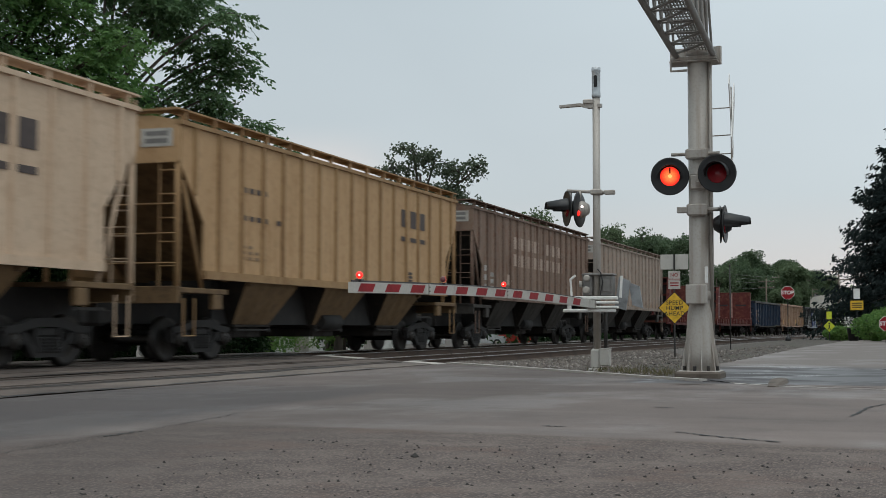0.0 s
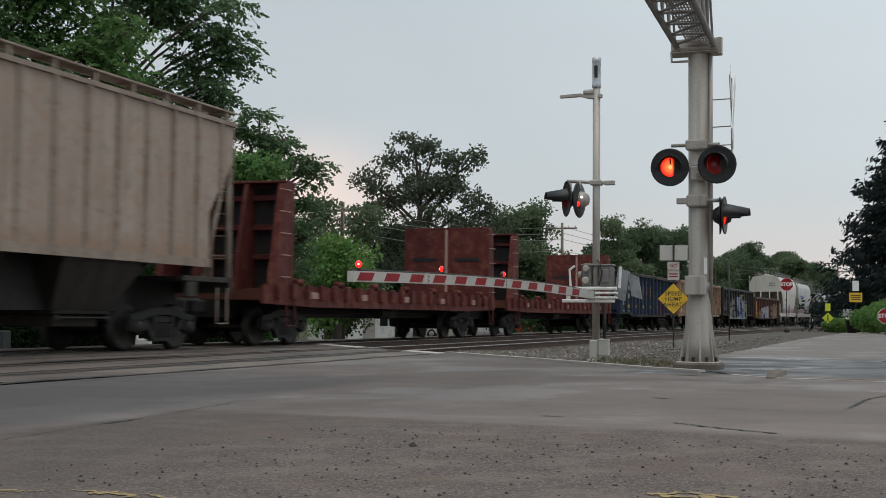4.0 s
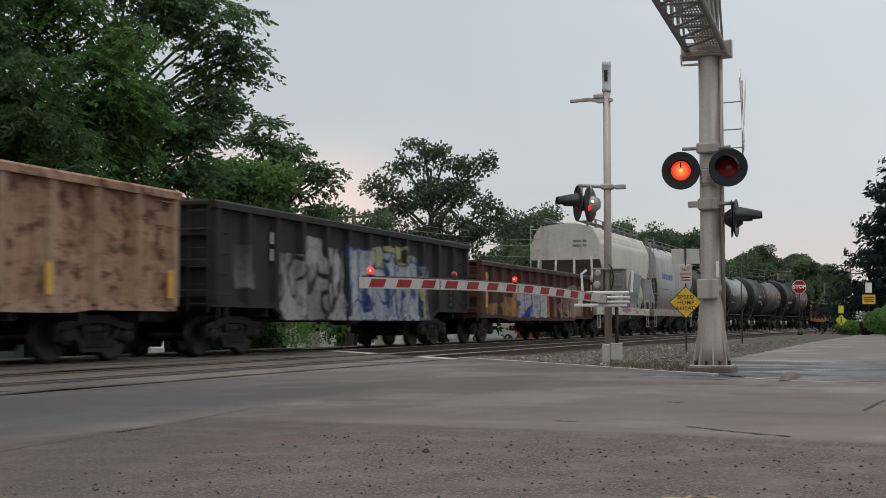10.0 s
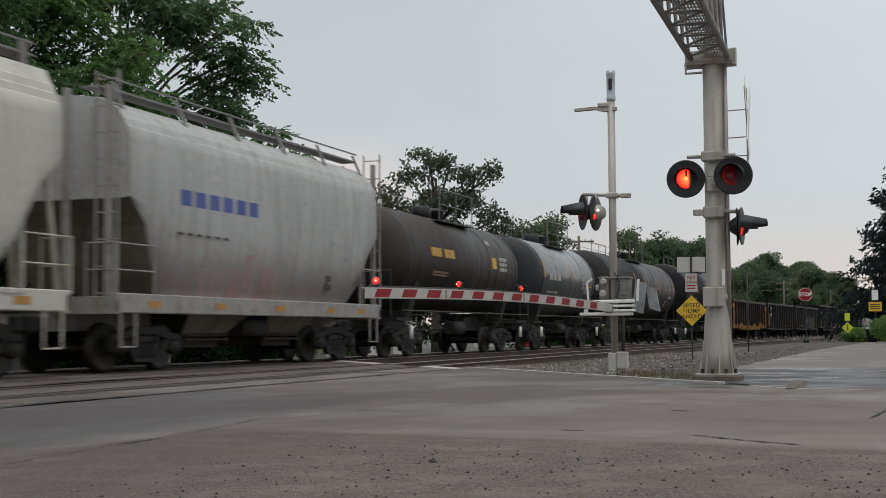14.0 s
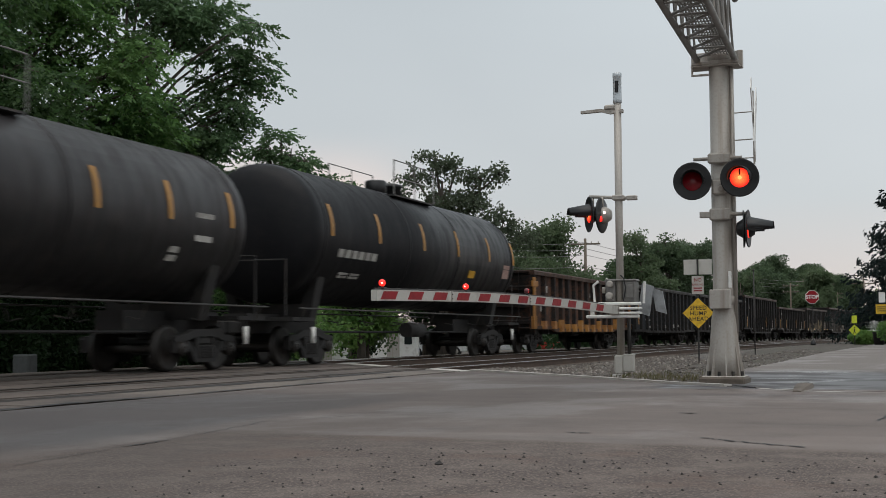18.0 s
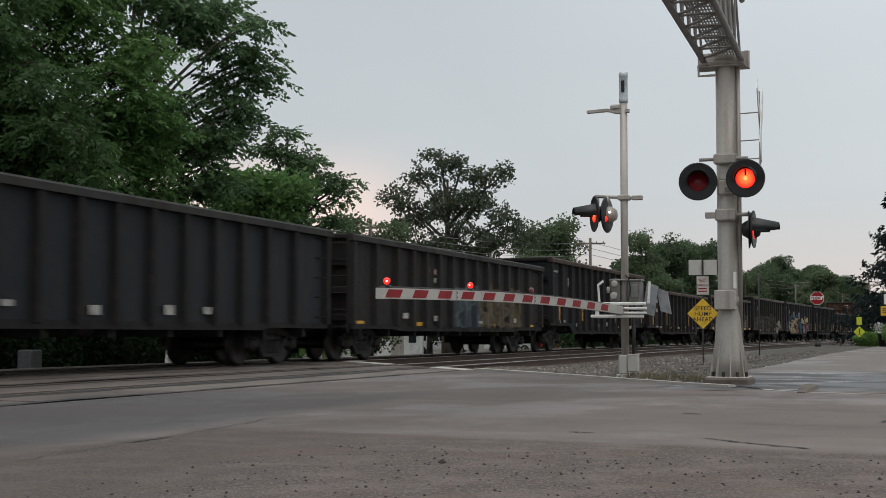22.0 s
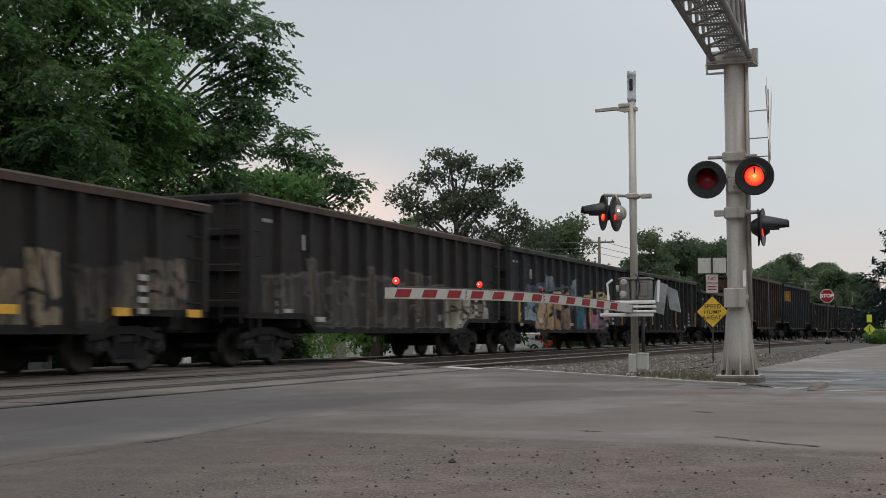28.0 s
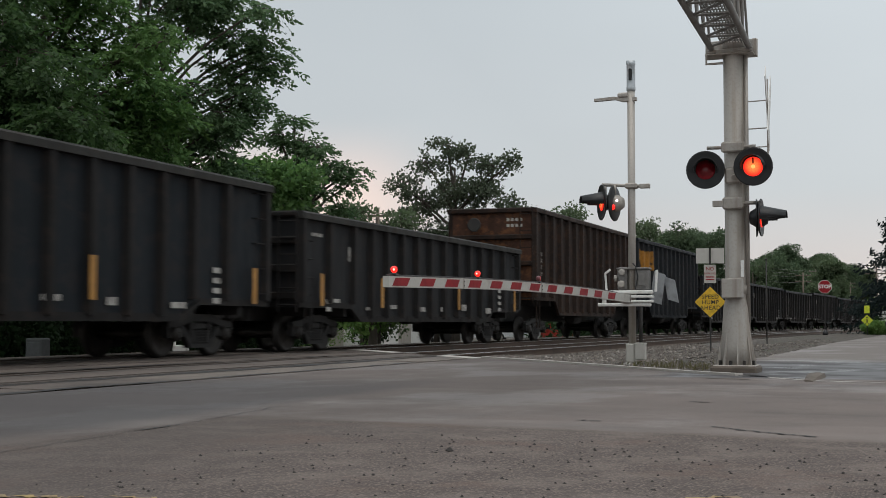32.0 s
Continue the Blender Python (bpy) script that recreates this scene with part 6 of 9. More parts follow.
def covered_hopper(label, u0, u1, paint, rib_mat, under, ribs=17, marks=(), top=4.52, seed=0):
    """A ribbed three-bay covered hopper with open slope-sheet ends."""
    L = u1 - u0
    h = L / 2
    car = thing("covered_hopper_car", label, "freight car")
    out = [(-h, top), (h, top), (h, 3.75), (h - 0.95, 2.65), (h - 0.95, 1.66), (-h + 0.95, 1.66), (-h + 0.95, 2.65), (-h, 3.75)]
    for s in (-1, 1):
        bm = B()
        plate(bm, out, 0, *sorted((s * 1.44, s * 1.49)))
        part("side", bm, paint, car)
        bm = B()
        plate(bm, [(1.42 * s, top - 0.1), (1.55 * s, top - 0.1), (1.55 * s, top - 0.02), (1.42 * s, top)], 1, -h - 0.02, h + 0.02)
        part("top_chord", bm, rib_mat, car)
        bm = B()
        box(bm, *sorted((s * 1.08, s * 1.5)), -h - 0.1, h + 0.1, top + 0.17, top + 0.205)
        part("running_board", bm, rib_mat, car)
        for i in range(15):
            y = -h + 0.25 + (L - 0.5) * i / 14
            bm = B()
            plate(bm, [(s * 1.48, top - 0.04), (s * 1.48, top + 0.17), (s * 1.1, top + 0.17), (s * 1.4, top + 0.1), (s * 1.4, top - 0.04)], 1, y - 0.035, y + 0.035)
            part("board_support", bm, rib_mat, car)
        bm = B()
        box(bm, *sorted((s * 1.46, s * 1.54)), -h + 0.95, h - 0.95, 1.58, 1.74)
        part("side_sill", bm, rib_mat, car)
    for i in range(ribs):
        y = -h + 0.55 + (L - 1.1) * i / (ribs - 1)
        e = h - abs(y)
        zb = 1.72 if e > 0.97 else 3.75 - 1.1 * e / 0.95 + 0.03
        bm = B()
        plate(bm, [(1.49, y - 0.06), (1.55, y - 0.035), (1.55, y + 0.035), (1.49, y + 0.06)], 2, zb, top - 0.08)
        part("rib", bm, rib_mat, car)
    bm = B()
    plate(bm, [(-1.45, top - 0.02), (1.45, top - 0.02), (0.9, top + 0.09), (0, top + 0.12), (-0.9, top + 0.09)], 1, -h, h)
    part("roof", bm, paint, car)
    bm = B()
    box(bm, -0.3, 0.3, -h + 0.8, h - 0.8, top + 0.1, top + 0.2, 0.02)
    part("hatch_cover", bm, rib_mat, car)
    for s in (-1, 1):
        bm = B()
        box(bm, -1.1, 1.1, *sorted((s * (h + 0.1), s * (h - 0.25))), top + 0.165, top + 0.2)
        part("end_walk", bm, rib_mat, car)
    bm = B()
    box(bm, 0.66, 1.34, -h - 0.012, -h - 0.004, 4.02, 4.36)
    tag = part("number_panel", bm, M_ARMWHITE, car, "pale number panel")
    bm = B()
    for z in (4.08, 4.22):
        box(bm, 0.76, 1.24, -h - 0.016, -h - 0.012, z, z + 0.09)
    part("small_print", bm, M_RAILING, tag)
    for s in (-1, 1):
        # short end wall at the top, slope sheet below it
        bm = B()
        box(bm, -1.44, 1.44, *sorted((s * h, s * (h - 0.05))), 3.72, top)
        part("end_wall", bm, paint, car)
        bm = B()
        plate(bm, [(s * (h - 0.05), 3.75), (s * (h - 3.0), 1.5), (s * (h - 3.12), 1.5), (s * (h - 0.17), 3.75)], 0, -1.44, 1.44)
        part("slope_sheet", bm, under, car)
        for xx in (-1.42, 1.42):
            bm = B()
            tube(bm, (xx, s * (h - 0.06), 1.4), (xx, s * (h - 0.06), 3.75), 0.05, 8)
            tube(bm, (xx, s * (h - 1.0), 1.4), (xx, s * (h - 0.25), 3.4), 0.04, 8)
            part("corner_post", bm, rib_mat, car)
        bm = B()
        box(bm, -1.48, 1.48, *sorted((s * h, s * (h - 1.5))), 1.32, 1.4)
        box(bm, -1.5, 1.5, *sorted((s * h, s * (h - 0.1))), 1.1, 1.42, 0.01)
        for q in (-1, 1):
            box(bm, *sorted((q * 1.42, q * 1.5)), *sorted((s * (h - 1.9), s * (h - 0.05))), 1.3, 1.4, 0.01)
            box(bm, *sorted((q * 1.38, q * 1.5)), *sorted((s * (h - 1.7), s * (h - 1.35))), 1.0, 1.3, 0.02)
        part("end_platform", bm, under, car)
        for zz in (1.85, 2.4, 2.95):
            bm = B()
            bar(bm, [(-1.42, s * (h - 0.02), zz), (1.42, s * (h - 0.02), zz)], 0.014, 5)
            part("grab_iron", bm, rib_mat, car)
        end_ladder(car, s, L - 0.1, 1.2, top + 0.1, rib_mat, 8)
        bm = B()
        bar(bm, [(1.5, s * (h - 0.2), 1.2), (1.5, s * (h - 0.2), 0.5), (1.5, s * (h - 0.6), 0.5), (1.5, s * (h - 0.6), 1.2)], 0.02)
        part("stirrup_step", bm, rib_mat, car)
        bm = B()
        box(bm, -0.25, 0.25, *sorted((s * h, s * (h - 3))), 0.72, 1.32)
        part("draft_sill", bm, M_UNDER, car)
    bays(car, L, 3, 1.62, 0.5, under, dark=P_GRIMESHADE, span=11.9)
    # Centre sill widened into a dark block that stands in for shade between bays.
    bm = B()
    box(bm, -0.75, 0.75, -h + 2.6, h - 2.6, 0.72, 1.62)
    part("centre_sill", bm, M_UNDER, car)
    running_gear(car, L)
    for mk in marks:
        stencil(car, *mk)
    CARS.append((car, (u0 + u1) / 2))
    return car


def round_hopper(label, u0, u1, paint, lower, marks, top=4.55, tall_ends=False, sill_paint=None, cut=1.35, n_post=8, cut_z=3.0):
    """A smooth-sided centre-flow hopper."""
    L = u1 - u0
    h = L / 2
    car = thing("covered_hopper_car", label, "freight car")
    if tall_ends:
        curve = [(1.1, 1.0), (1.32, 1.5), (1.47, 2.1), (1.53, 2.7), (1.53, 3.4), (1.5, 3.8), (1.46, 3.98), (1.44, 4.0), (1.38, 4.12), (1.36, 4.14), (1.27, 4.25), (1.25, 4.27), (0.95, top - 0.12), (0.5, top - 0.03), (0.02, top)]
    else:
        curve = [(1.3, 1.0), (1.44, 1.4), (1.5, 1.8), (1.53, 2.3), (1.53, 3.0), (1.53, 3.72), (1.49, 3.92), (1.46, 3.94), (1.43, 4.05), (1.4, 4.07), (1.36, 4.18), (1.33, 4.2), (1.2, top - 0.16), (0.7, top - 0.04), (0.02, top)]

    lift = (top - 4.55) / 3.05
    curve = [(x, z + lift * max(0, z - 1.5)) for x, z in curve[:-3]] + curve[-3:]

    def ring(zb):
        pts = []
        zs = [c[1] for c in curve]
        xs = [c[0] for c in curve]
        pts.append((float(np.interp(zb, zs, xs)), zb))
        for x, z in curve:
            pts.append((x, max(z, zb + 0.001 * len(pts))))
        return pts

    bm = B()
    e = h - 0.35
    low = [(0, cut_z), (0.5, cut_z - 0.45), (cut * 0.6, cut_z * 0.45 + 0.55), (cut, 1.3), (cut + 0.4, 1.2)]
    ridged_shell(bm, L, ring, [(-e + d, z) for d, z in low] + [(e - d, z) for d, z in low[::-1]])
    body = part("body", bm, paint, car)
    # Second slot, the underside faces: shade below the body is put into its colour.
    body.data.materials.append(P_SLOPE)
    for s in (-1, 1):
        bm = B()
        box(bm, *sorted((s * 1.3, s * 1.48)), -h, h, 1.02, 1.36, 0.02)
        part("side_sill", bm, sill_paint or paint, car)
        bm = B()
        box(bm, -1.48, 1.48, *sorted((s * h, s * (h - 0.12))), 1.0, 1.3, 0.01)
        box(bm, -1.3, 1.3, *sorted((s * (h - 0.1), s * (h - 1.6))), 1.15, 1.2)
        box(bm, -0.25, 0.25, *sorted((s * h, s * (h - 3))), 0.72, 1.1)
        part("end_platform", bm, lower, car)
        for xx in (-1.3, -0.45, 0.45, 1.3):
            bm = B()
            if tall_ends:
                box(bm, xx - 0.05, xx + 0.05, *sorted((s * h, s * (h - 0.1))), 1.3, top + 0.05)
            else:
                tube(bm, (xx, s * (h - 0.1), 1.3), (xx * 0.9, s * (e + 0.02), cut_z + 0.1), 0.05, 8)
            part("end_post", bm, lower, car)
        for zz in (1.75, 2.2):
            bm = B()
            bar(bm, [(0.9, s * h, zz), (1.47, s * h, zz), (1.47, s * (h - 1.2), zz)], 0.016, 5)
            part("end_railing", bm, lower, car)
        for xx, yy in ((1.47, h), (1.47, h - 1.2), (0.9, h)):
            bm = B()
            tube(bm, (xx, s * yy, 1.3), (xx, s * yy, 2.22), 0.022, 6)
            part("railing_post", bm, lower, car)
        if tall_ends:
            end_ladder(car, s, L - 0.1, 1.2, top + 0.3, lower, 9)
        else:
            bm = B()
            for xx in (-1.46, -1.0):
                tube(bm, (xx, s * h, 1.2), (xx, s * h, top - 0.1), 0.028, 6)
                tube(bm, (xx, s * h, top - 0.1), (xx, s * (e - 0.1), top - 0.1), 0.028, 6)
            for i in range(9):
                z = 1.35 + (top - 1.6) * i / 8
                tube(bm, (-1.46, s * h, z), (-1.0, s * h, z), 0.016, 5)
            part("end_ladder", bm, lower, car)
            bm = B()
            for z in (cut_z + 0.55, cut_z + 0.75):
                box(bm, 0.35, 0.95, *sorted((s * (e + 0.004), s * (e + 0.012))), z, z + 0.09)
            part("small_print", bm, M_RAILING, car)
        bm = B()
        bar(bm, [(1.46, s * (h - 0.2), 1.1), (1.46, s * (h - 0.2), 0.45), (1.46, s * (h - 0.65), 0.45), (1.46, s * (h - 0.65), 1.1)], 0.025)
        part("stirrup_step", bm, lower, car)
    for s in (-1, 1):
        for xx in (-0.75, 0.75):
            bm = B()
            box(bm, xx - 0.03, xx + 0.03, *sorted((s * e, s * (e + 0.05))), cut_z + 0.02, top - 0.25)
            part("end_stiffener", bm, paint, car)
        bm = B()
        box(bm, -1.45, 1.45, *sorted((s * e, s * (e + 0.06))), cut_z - 0.02, cut_z + 0.05)
        part("end_ledge", bm, paint, car)
    # roof walkway on posts
    for s in (-1, 1):
        bm = B()
        box(bm, s * 0.75 - 0.2, s * 0.75 + 0.2, -h + 0.3, h - 0.3, top + 0.08, top + 0.12)
        box(bm, s * 0.95 - 0.015, s * 0.95 + 0.015, -h + 0.3, h - 0.3, top + 0.27, top + 0.3)
        part("running_board", bm, M_RAILING, car)
        for i in range(n_post):
            y = -h + 0.6 + (L - 1.2) * i / (n_post - 1)
            bm = B()
            if tall_ends:
                tube(bm, (s * 0.98, y, top + 0.22), (s * 1.3, y, top - 0.5), 0.035, 6)
                lathe(bm, [(0.06, -0.03), (0.07, 0.03)], (s * 1.36, y, top - 0.55), (s, 0, 0), 8)
            else:
                box(bm, s * 0.95 - 0.05, s * 0.95 + 0.05, y - 0.05, y + 0.05, top - 0.2, top + 0.3)
            part("board_support", bm, M_RAILING, car)
    for i in range(4):
        y = -h + L * (i + 0.5) / 4
        bm = B()
        lathe(bm, [(0.3, top - 0.05), (0.3, top + 0.08), (0.25, top + 0.12)], (0, y, 0), (0, 0, 1), 14)
        part("roof_hatch", bm, lower, car)
    reflectors(car, [-h + 1.2, -2.2, 0.3, 2.8, h - 1.2], 1.12, 1.482, M_REFLECTO, 0.4, 0.12)
    bays(car, L, 2, 1.25, 0.45, P_SLOPE, 1.25, L - 5.0, P_GRIMESHADE, 0.35)
    running_gear(car, L, 1.7)
    for mk in marks:
        stencil(car, *mk)
    CARS.append((car, (u0 + u1) / 2))
    return car


def tank_car(label, u0, u1, paint, marks=(), r=1.42, zc=2.72, band=None, stripes=(), stripe_mat=M_REFLECTO):
    """A tank on saddles with domed heads, a railed manway platform and side rails."""
    L = u1 - u0
    h = L / 2
    car = thing("tank_car", label, "freight car")
    e = h - 0.55
    bm = B()
    head = [(0.02, -e), (0.4 * r, -e + 0.02), (0.68 * r, -e + 0.09), (0.85 * r, -e + 0.19), (0.945 * r, -e + 0.31), (0.985 * r, -e + 0.42), (r, -e + 0.56)]
    prof = head + [(r, -1.9), (r + 0.004, -1.895), (r + 0.004, 1.895), (r, 1.9)] + [(q, -y) for q, y in head[::-1]]
    lathe(bm, prof, (0, 0, zc), (0, 1, 0), 40)
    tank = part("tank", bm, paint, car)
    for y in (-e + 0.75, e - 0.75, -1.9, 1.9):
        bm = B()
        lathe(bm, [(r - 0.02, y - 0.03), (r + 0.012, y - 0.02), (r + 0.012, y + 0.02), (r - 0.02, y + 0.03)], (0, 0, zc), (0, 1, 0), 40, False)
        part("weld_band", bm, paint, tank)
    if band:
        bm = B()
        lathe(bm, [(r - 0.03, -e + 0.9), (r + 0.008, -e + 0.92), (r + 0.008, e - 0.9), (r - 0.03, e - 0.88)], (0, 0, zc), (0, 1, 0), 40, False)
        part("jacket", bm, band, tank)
    # manway, valve guard and rails
    zt = zc + r
    bm = B()
    lathe(bm, [(0.34, zt - 0.15), (0.34, zt + 0.22), (0.38, zt + 0.24), (0.38, zt + 0.3), (0.2, zt + 0.36)], (0, 0.5, 0), (0, 0, 1), 18)
    part("manway", bm, M_BLACK, car)
    bm = B()
    lathe(bm, [(0.3, zt - 0.1), (0.3, zt + 0.3), (0.26, zt + 0.34)], (0, -0.5, 0), (0, 0, 1), 16)
    part("valve_guard", bm, M_BLACK, car)
    for s in (-1, 1):
        bm = B()
        box(bm, *sorted((s * 0.55, s * 0.95)), -1.5, 1.5, zt - 0.2, zt - 0.16)
        part("platform", bm, M_DARKSTEEL, car)
        bm = B()
        bar(bm, [(s * 0.95, -1.5, zt - 0.16), (s * 0.95, -1.5, zt + 0.75), (s * 0.95, 1.5, zt + 0.75), (s * 0.95, 1.5, zt - 0.16)], 0.02)
        bar(bm, [(s * 0.95, -1.5, zt + 0.3), (s * 0.95, 1.5, zt + 0.3)], 0.015)
        bar(bm, [(s * 0.95, 0, zt - 0.16), (s * 0.95, 0, zt + 0.75)], 0.015)
        part("guard_rail", bm, M_RAILING, car)
        bm = B()
        bar(bm, [(s * 1.5, -h + 0.1, 1.25), (s * 1.5, h - 0.1, 1.25)], 0.02)
        for i in range(9):
            y = -h + 0.4 + (L - 0.8) * i / 8
            bar(bm, [(s * 1.5, y, 1.25), (s * 1.38, y, 0.95), (s * 1.1, y, 1.0)], 0.016, 5)
        part("hand_rail", bm, M_DARKSTEEL, car)
        bm = B()
        bar(bm, [(1.2, s * (h - 0.06), 1.1), (1.2, s * (h - 0.06), 2.3), (-1.2, s * (h - 0.06), 2.3), (-1.2, s * (h - 0.06), 1.1)], 0.02)
        part("end_rail", bm, M_DARKSTEEL, car)
        bm = B()
        box(bm, -1.4, 1.4, *sorted((s * h, s * (h - 1.1))), 0.98, 1.06)
        box(bm, -0.3, 0.3, *sorted((s * h, s * (h - 3.4))), 0.72, 1.15)
        plate(bm, [(-1.3, zc - 0.65), (-1.0, 0.98), (1.0, 0.98), (1.3, zc - 0.65), (0.8, zc - r - 0.02), (-0.8, zc - r - 0.02)], 1, *sorted((s * (h - 1.6), s * (h - 1.95))))
        part("saddle", bm, M_UNDER, car)
        bm = B()
        tube(bm, (1.45, s * (h - 0.9), 0.5), (1.45, s * (h - 0.9), 0.85), 0.05, 8)
        part("placard", bm, M_WHITE, car)
    for y in stripes:
        bm = B()
        a0, a1, m = -0.05, 0.42, 6
        v = []
        for i in range(m + 1):
            a = a0 + (a1 - a0) * i / m
            v.append([bm.verts.new(((r + q) * math.cos(a), y + d, zc + (r + q) * math.sin(a))) for q, d in ((0.006, -0.07), (0.012, -0.07), (0.012, 0.07), (0.006, 0.07))])
        for p, q in zip(v, v[1:]):
            for j in range(4):
                bm.faces.new((p[j], p[(j + 1) % 4], q[(j + 1) % 4], q[j]))
        bm.faces.new(v[0])
        bm.faces.new(v[-1][::-1])
        part("reflective_stripe", bm, stripe_mat, tank)
    running_gear(car, L, 1.7)
    for y0, z0, w, hh, cols, rows_, mat, sd in marks:
        # bars wrapped onto the curve
        rnd = random.Random(sd)
        for j in range(rows_):
            for i in range(cols):
                if rnd.random() < 0.12:
                    continue
                bm = B()
                ya, yb = y0 + w * (i + 0.12) / cols, y0 + w * (i + 0.88) / cols
                za, zb = z0 + hh * (j + 0.15) / rows_, z0 + hh * (j + 0.85) / rows_
                q = []
                for z in (za, zb):
                    a = math.asin(max(-0.98, min(0.98, (z - zc) / r)))
                    for rr_ in (r + 0.004, r + 0.012):
                        q.append([bm.verts.new((rr_ * math.cos(a), y, zc + rr_ * math.sin(a))) for y in (ya, yb)])
                bm.faces.new((q[1][0], q[1][1], q[3][1], q[3][0]))
                bm.faces.new((q[0][0], q[2][0], q[2][1], q[0][1]))
                for a_, b_ in ((0, 1), (2, 3)):
                    bm.faces.new((q[a_][0], q[a_][1], q[b_][1], q[b_][0]))
                bm.faces.new((q[0][0], q[1][0], q[3][0], q[2][0]))
                bm.faces.new((q[0][1], q[2][1], q[3][1], q[1][1]))
                part("stencil", bm, mat, tank)
    CARS.append((car, (u0 + u1) / 2))
    return car


def bulkhead_flat(label, u0, u1, paint, deck, seed):
    L = u1 - u0
    h = L / 2
    car = thing("bulkhead_flatcar", label, "freight car")
    bm = B()
    box(bm, -1.45, 1.45, -h, h, 1.0, 1.22)
    part("deck", bm, deck, car)
    for s in (-1, 1):
        bm = B()
        plate(bm, [(-h, 1.32), (h, 1.32), (h, 0.92), (h - 2.6, 0.86), (-h + 2.6, 0.86), (-h, 0.92)], 0, *sorted((s * 1.42, s * 1.5)))
        part("side_sill", bm, paint, car)
    r = random.Random(seed)
    n = 22
    for i in range(n):
        y = -h + 0.6 + (L - 1.2) * i / (n - 1)
        bm = B()
        box(bm, 1.5, 1.6, y - 0.09, y + 0.09, 1.02, 1.36, 0.01)
        part("stake_pocket", bm, paint, car)
        if i % 3 == 1:
            bm = B()
            lathe(bm, [(0.05, -0.14), (0.09, -0.13), (0.05, -0.11), (0.05, 0.11), (0.09, 0.13), (0.05, 0.14)], (1.52, y + 0.28, 1.4), (0, 1, 0), 8)
            part("winch", bm, paint, car)
        if i % 4 == 2:
            bm = B()
            box(bm, 1.502, 1.512, y + 0.25, y + 0.8, 1.05, 1.2)
            part("faded_stencil", bm, M_BARS_PINK, car)
    bm = B()
    for i in range(14):
        y = -h + 1.2 + (L - 2.4) * i / 13
        box(bm, -1.3, 1.3, y - 0.3, y + 0.3, 1.22, 1.26 + 0.03 * r.random())
    part("deck_boards", bm, deck, car)
    for s in (-1, 1):
        off, out = (1.5, 0.5) if s < 0 else (0.62, 0.0)   # the leading bulkhead stands further in
        y0, y1 = s * (h - off), s * (h - out)
        a = y0
        bm = B()
        box(bm, -1.46, 1.46, *sorted((a, a + s * 0.06)), 1.24, 3.57)
        bh = part("bulkhead_panel", bm, paint, car)
        bm = B()
        box(bm, -0.045, 0.045, *sorted((a - s * 0.012, a)), 1.5, 3.56)
        part("weld_strip", bm, M_BARS_PINK, bh)
        for xx in (-0.75, 0.72):
            bm = B()
            box(bm, xx - 0.42, xx + 0.42, *sorted((a - s * 0.014, a - s * 0.002)), 2.5, 2.62)
            part("slot", bm, M_BLACK, bh)
        # Added dark plate that stands in for the shade between the braces.
        bm = B()
        box(bm, -1.3, 1.3, *sorted((a + s * 0.062, a + s * 0.08)), 1.3, 3.5)
        part("recess_shade", bm, M_UNDER, bh)
        for xx in (-1.38, -0.5, 0.5, 1.38):
            bm = B()
            plate(bm, [(a + s * 0.06, 1.24), (y1, 1.24), (a + s * 0.5, 3.4), (a + s * 0.42, 3.57), (a + s * 0.06, 3.57)], 0, xx - 0.04 if abs(xx) < 1 else xx - 0.09, xx + 0.04 if abs(xx) < 1 else xx + 0.09)
            part("brace", bm, paint, bh)
        for zz in (1.9, 2.55, 3.2):
            bm = B()
            box(bm, -1.4, 1.4, *sorted((a + s * 0.06, a + s * 0.2)), zz, zz + 0.12, 0.01)
            part("cross_beam", bm, paint, bh)
        bm = B()
        box(bm, -1.46, 1.46, *sorted((a, a + s * 0.44)), 3.57, 3.62, 0.01)
        part("top_cap", bm, paint, bh)
        ladder(car, (y0 + y1) / 2, 1.5, 3.4, 0.36, 1.5, M_BARS_PINK)
        bm = B()
        bar(bm, [(1.5, y0, 1.0), (1.5, y0, 0.45), (1.5, y0 + s * 0.4, 0.45), (1.5, y0 + s * 0.4, 1.0)], 0.02)
        part("stirrup_step", bm, paint, car)
    bm = B()
    box(bm, -0.35, 0.35, -h, h, 0.62, 1.0)
    part("centre_sill", bm, M_UNDER, car)
    running_gear(car, L, 2.0)
    CARS.append((car, (u0 + u1) / 2))


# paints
# Darker than the body paint: shade on slopes and bays is in the colour.
P_SLOPE = car_paint("shaded_slope_paint", (0.19, 0.17, 0.14), (0.1, 0.09, 0.075), (0.12, 0.08, 0.055), 0.12, 0.6)
# Bay ends and gates: shade between the bays put into the colour, plus grime.
P_GRIMESHADE = car_paint("grimy_shaded_slope_sheet", (0.028, 0.024, 0.021), (0.016, 0.014, 0.013), (0.05, 0.036, 0.028), 0.2, 0.5)
M_PATCH = worn("pale_overpaint", (0.43, 0.33, 0.265), (0.3, 0.21, 0.16), 0.65, 0, 3, 0.6)
M_BARS_PINK = plain("faded_pink_paint", (0.4, 0.25, 0.21), 0.6)
P_CREAM = car_paint("cream_car_paint", (0.62, 0.47, 0.34), (0.46, 0.33, 0.225), (0.26, 0.15, 0.08), 0.15, 0.4, mottled=0.2)
P_TAN = car_paint("tan_car_paint", (0.5, 0.325, 0.175), (0.37, 0.23, 0.12), (0.27, 0.14, 0.06), 0.18, 0.45, mottled=0.25)
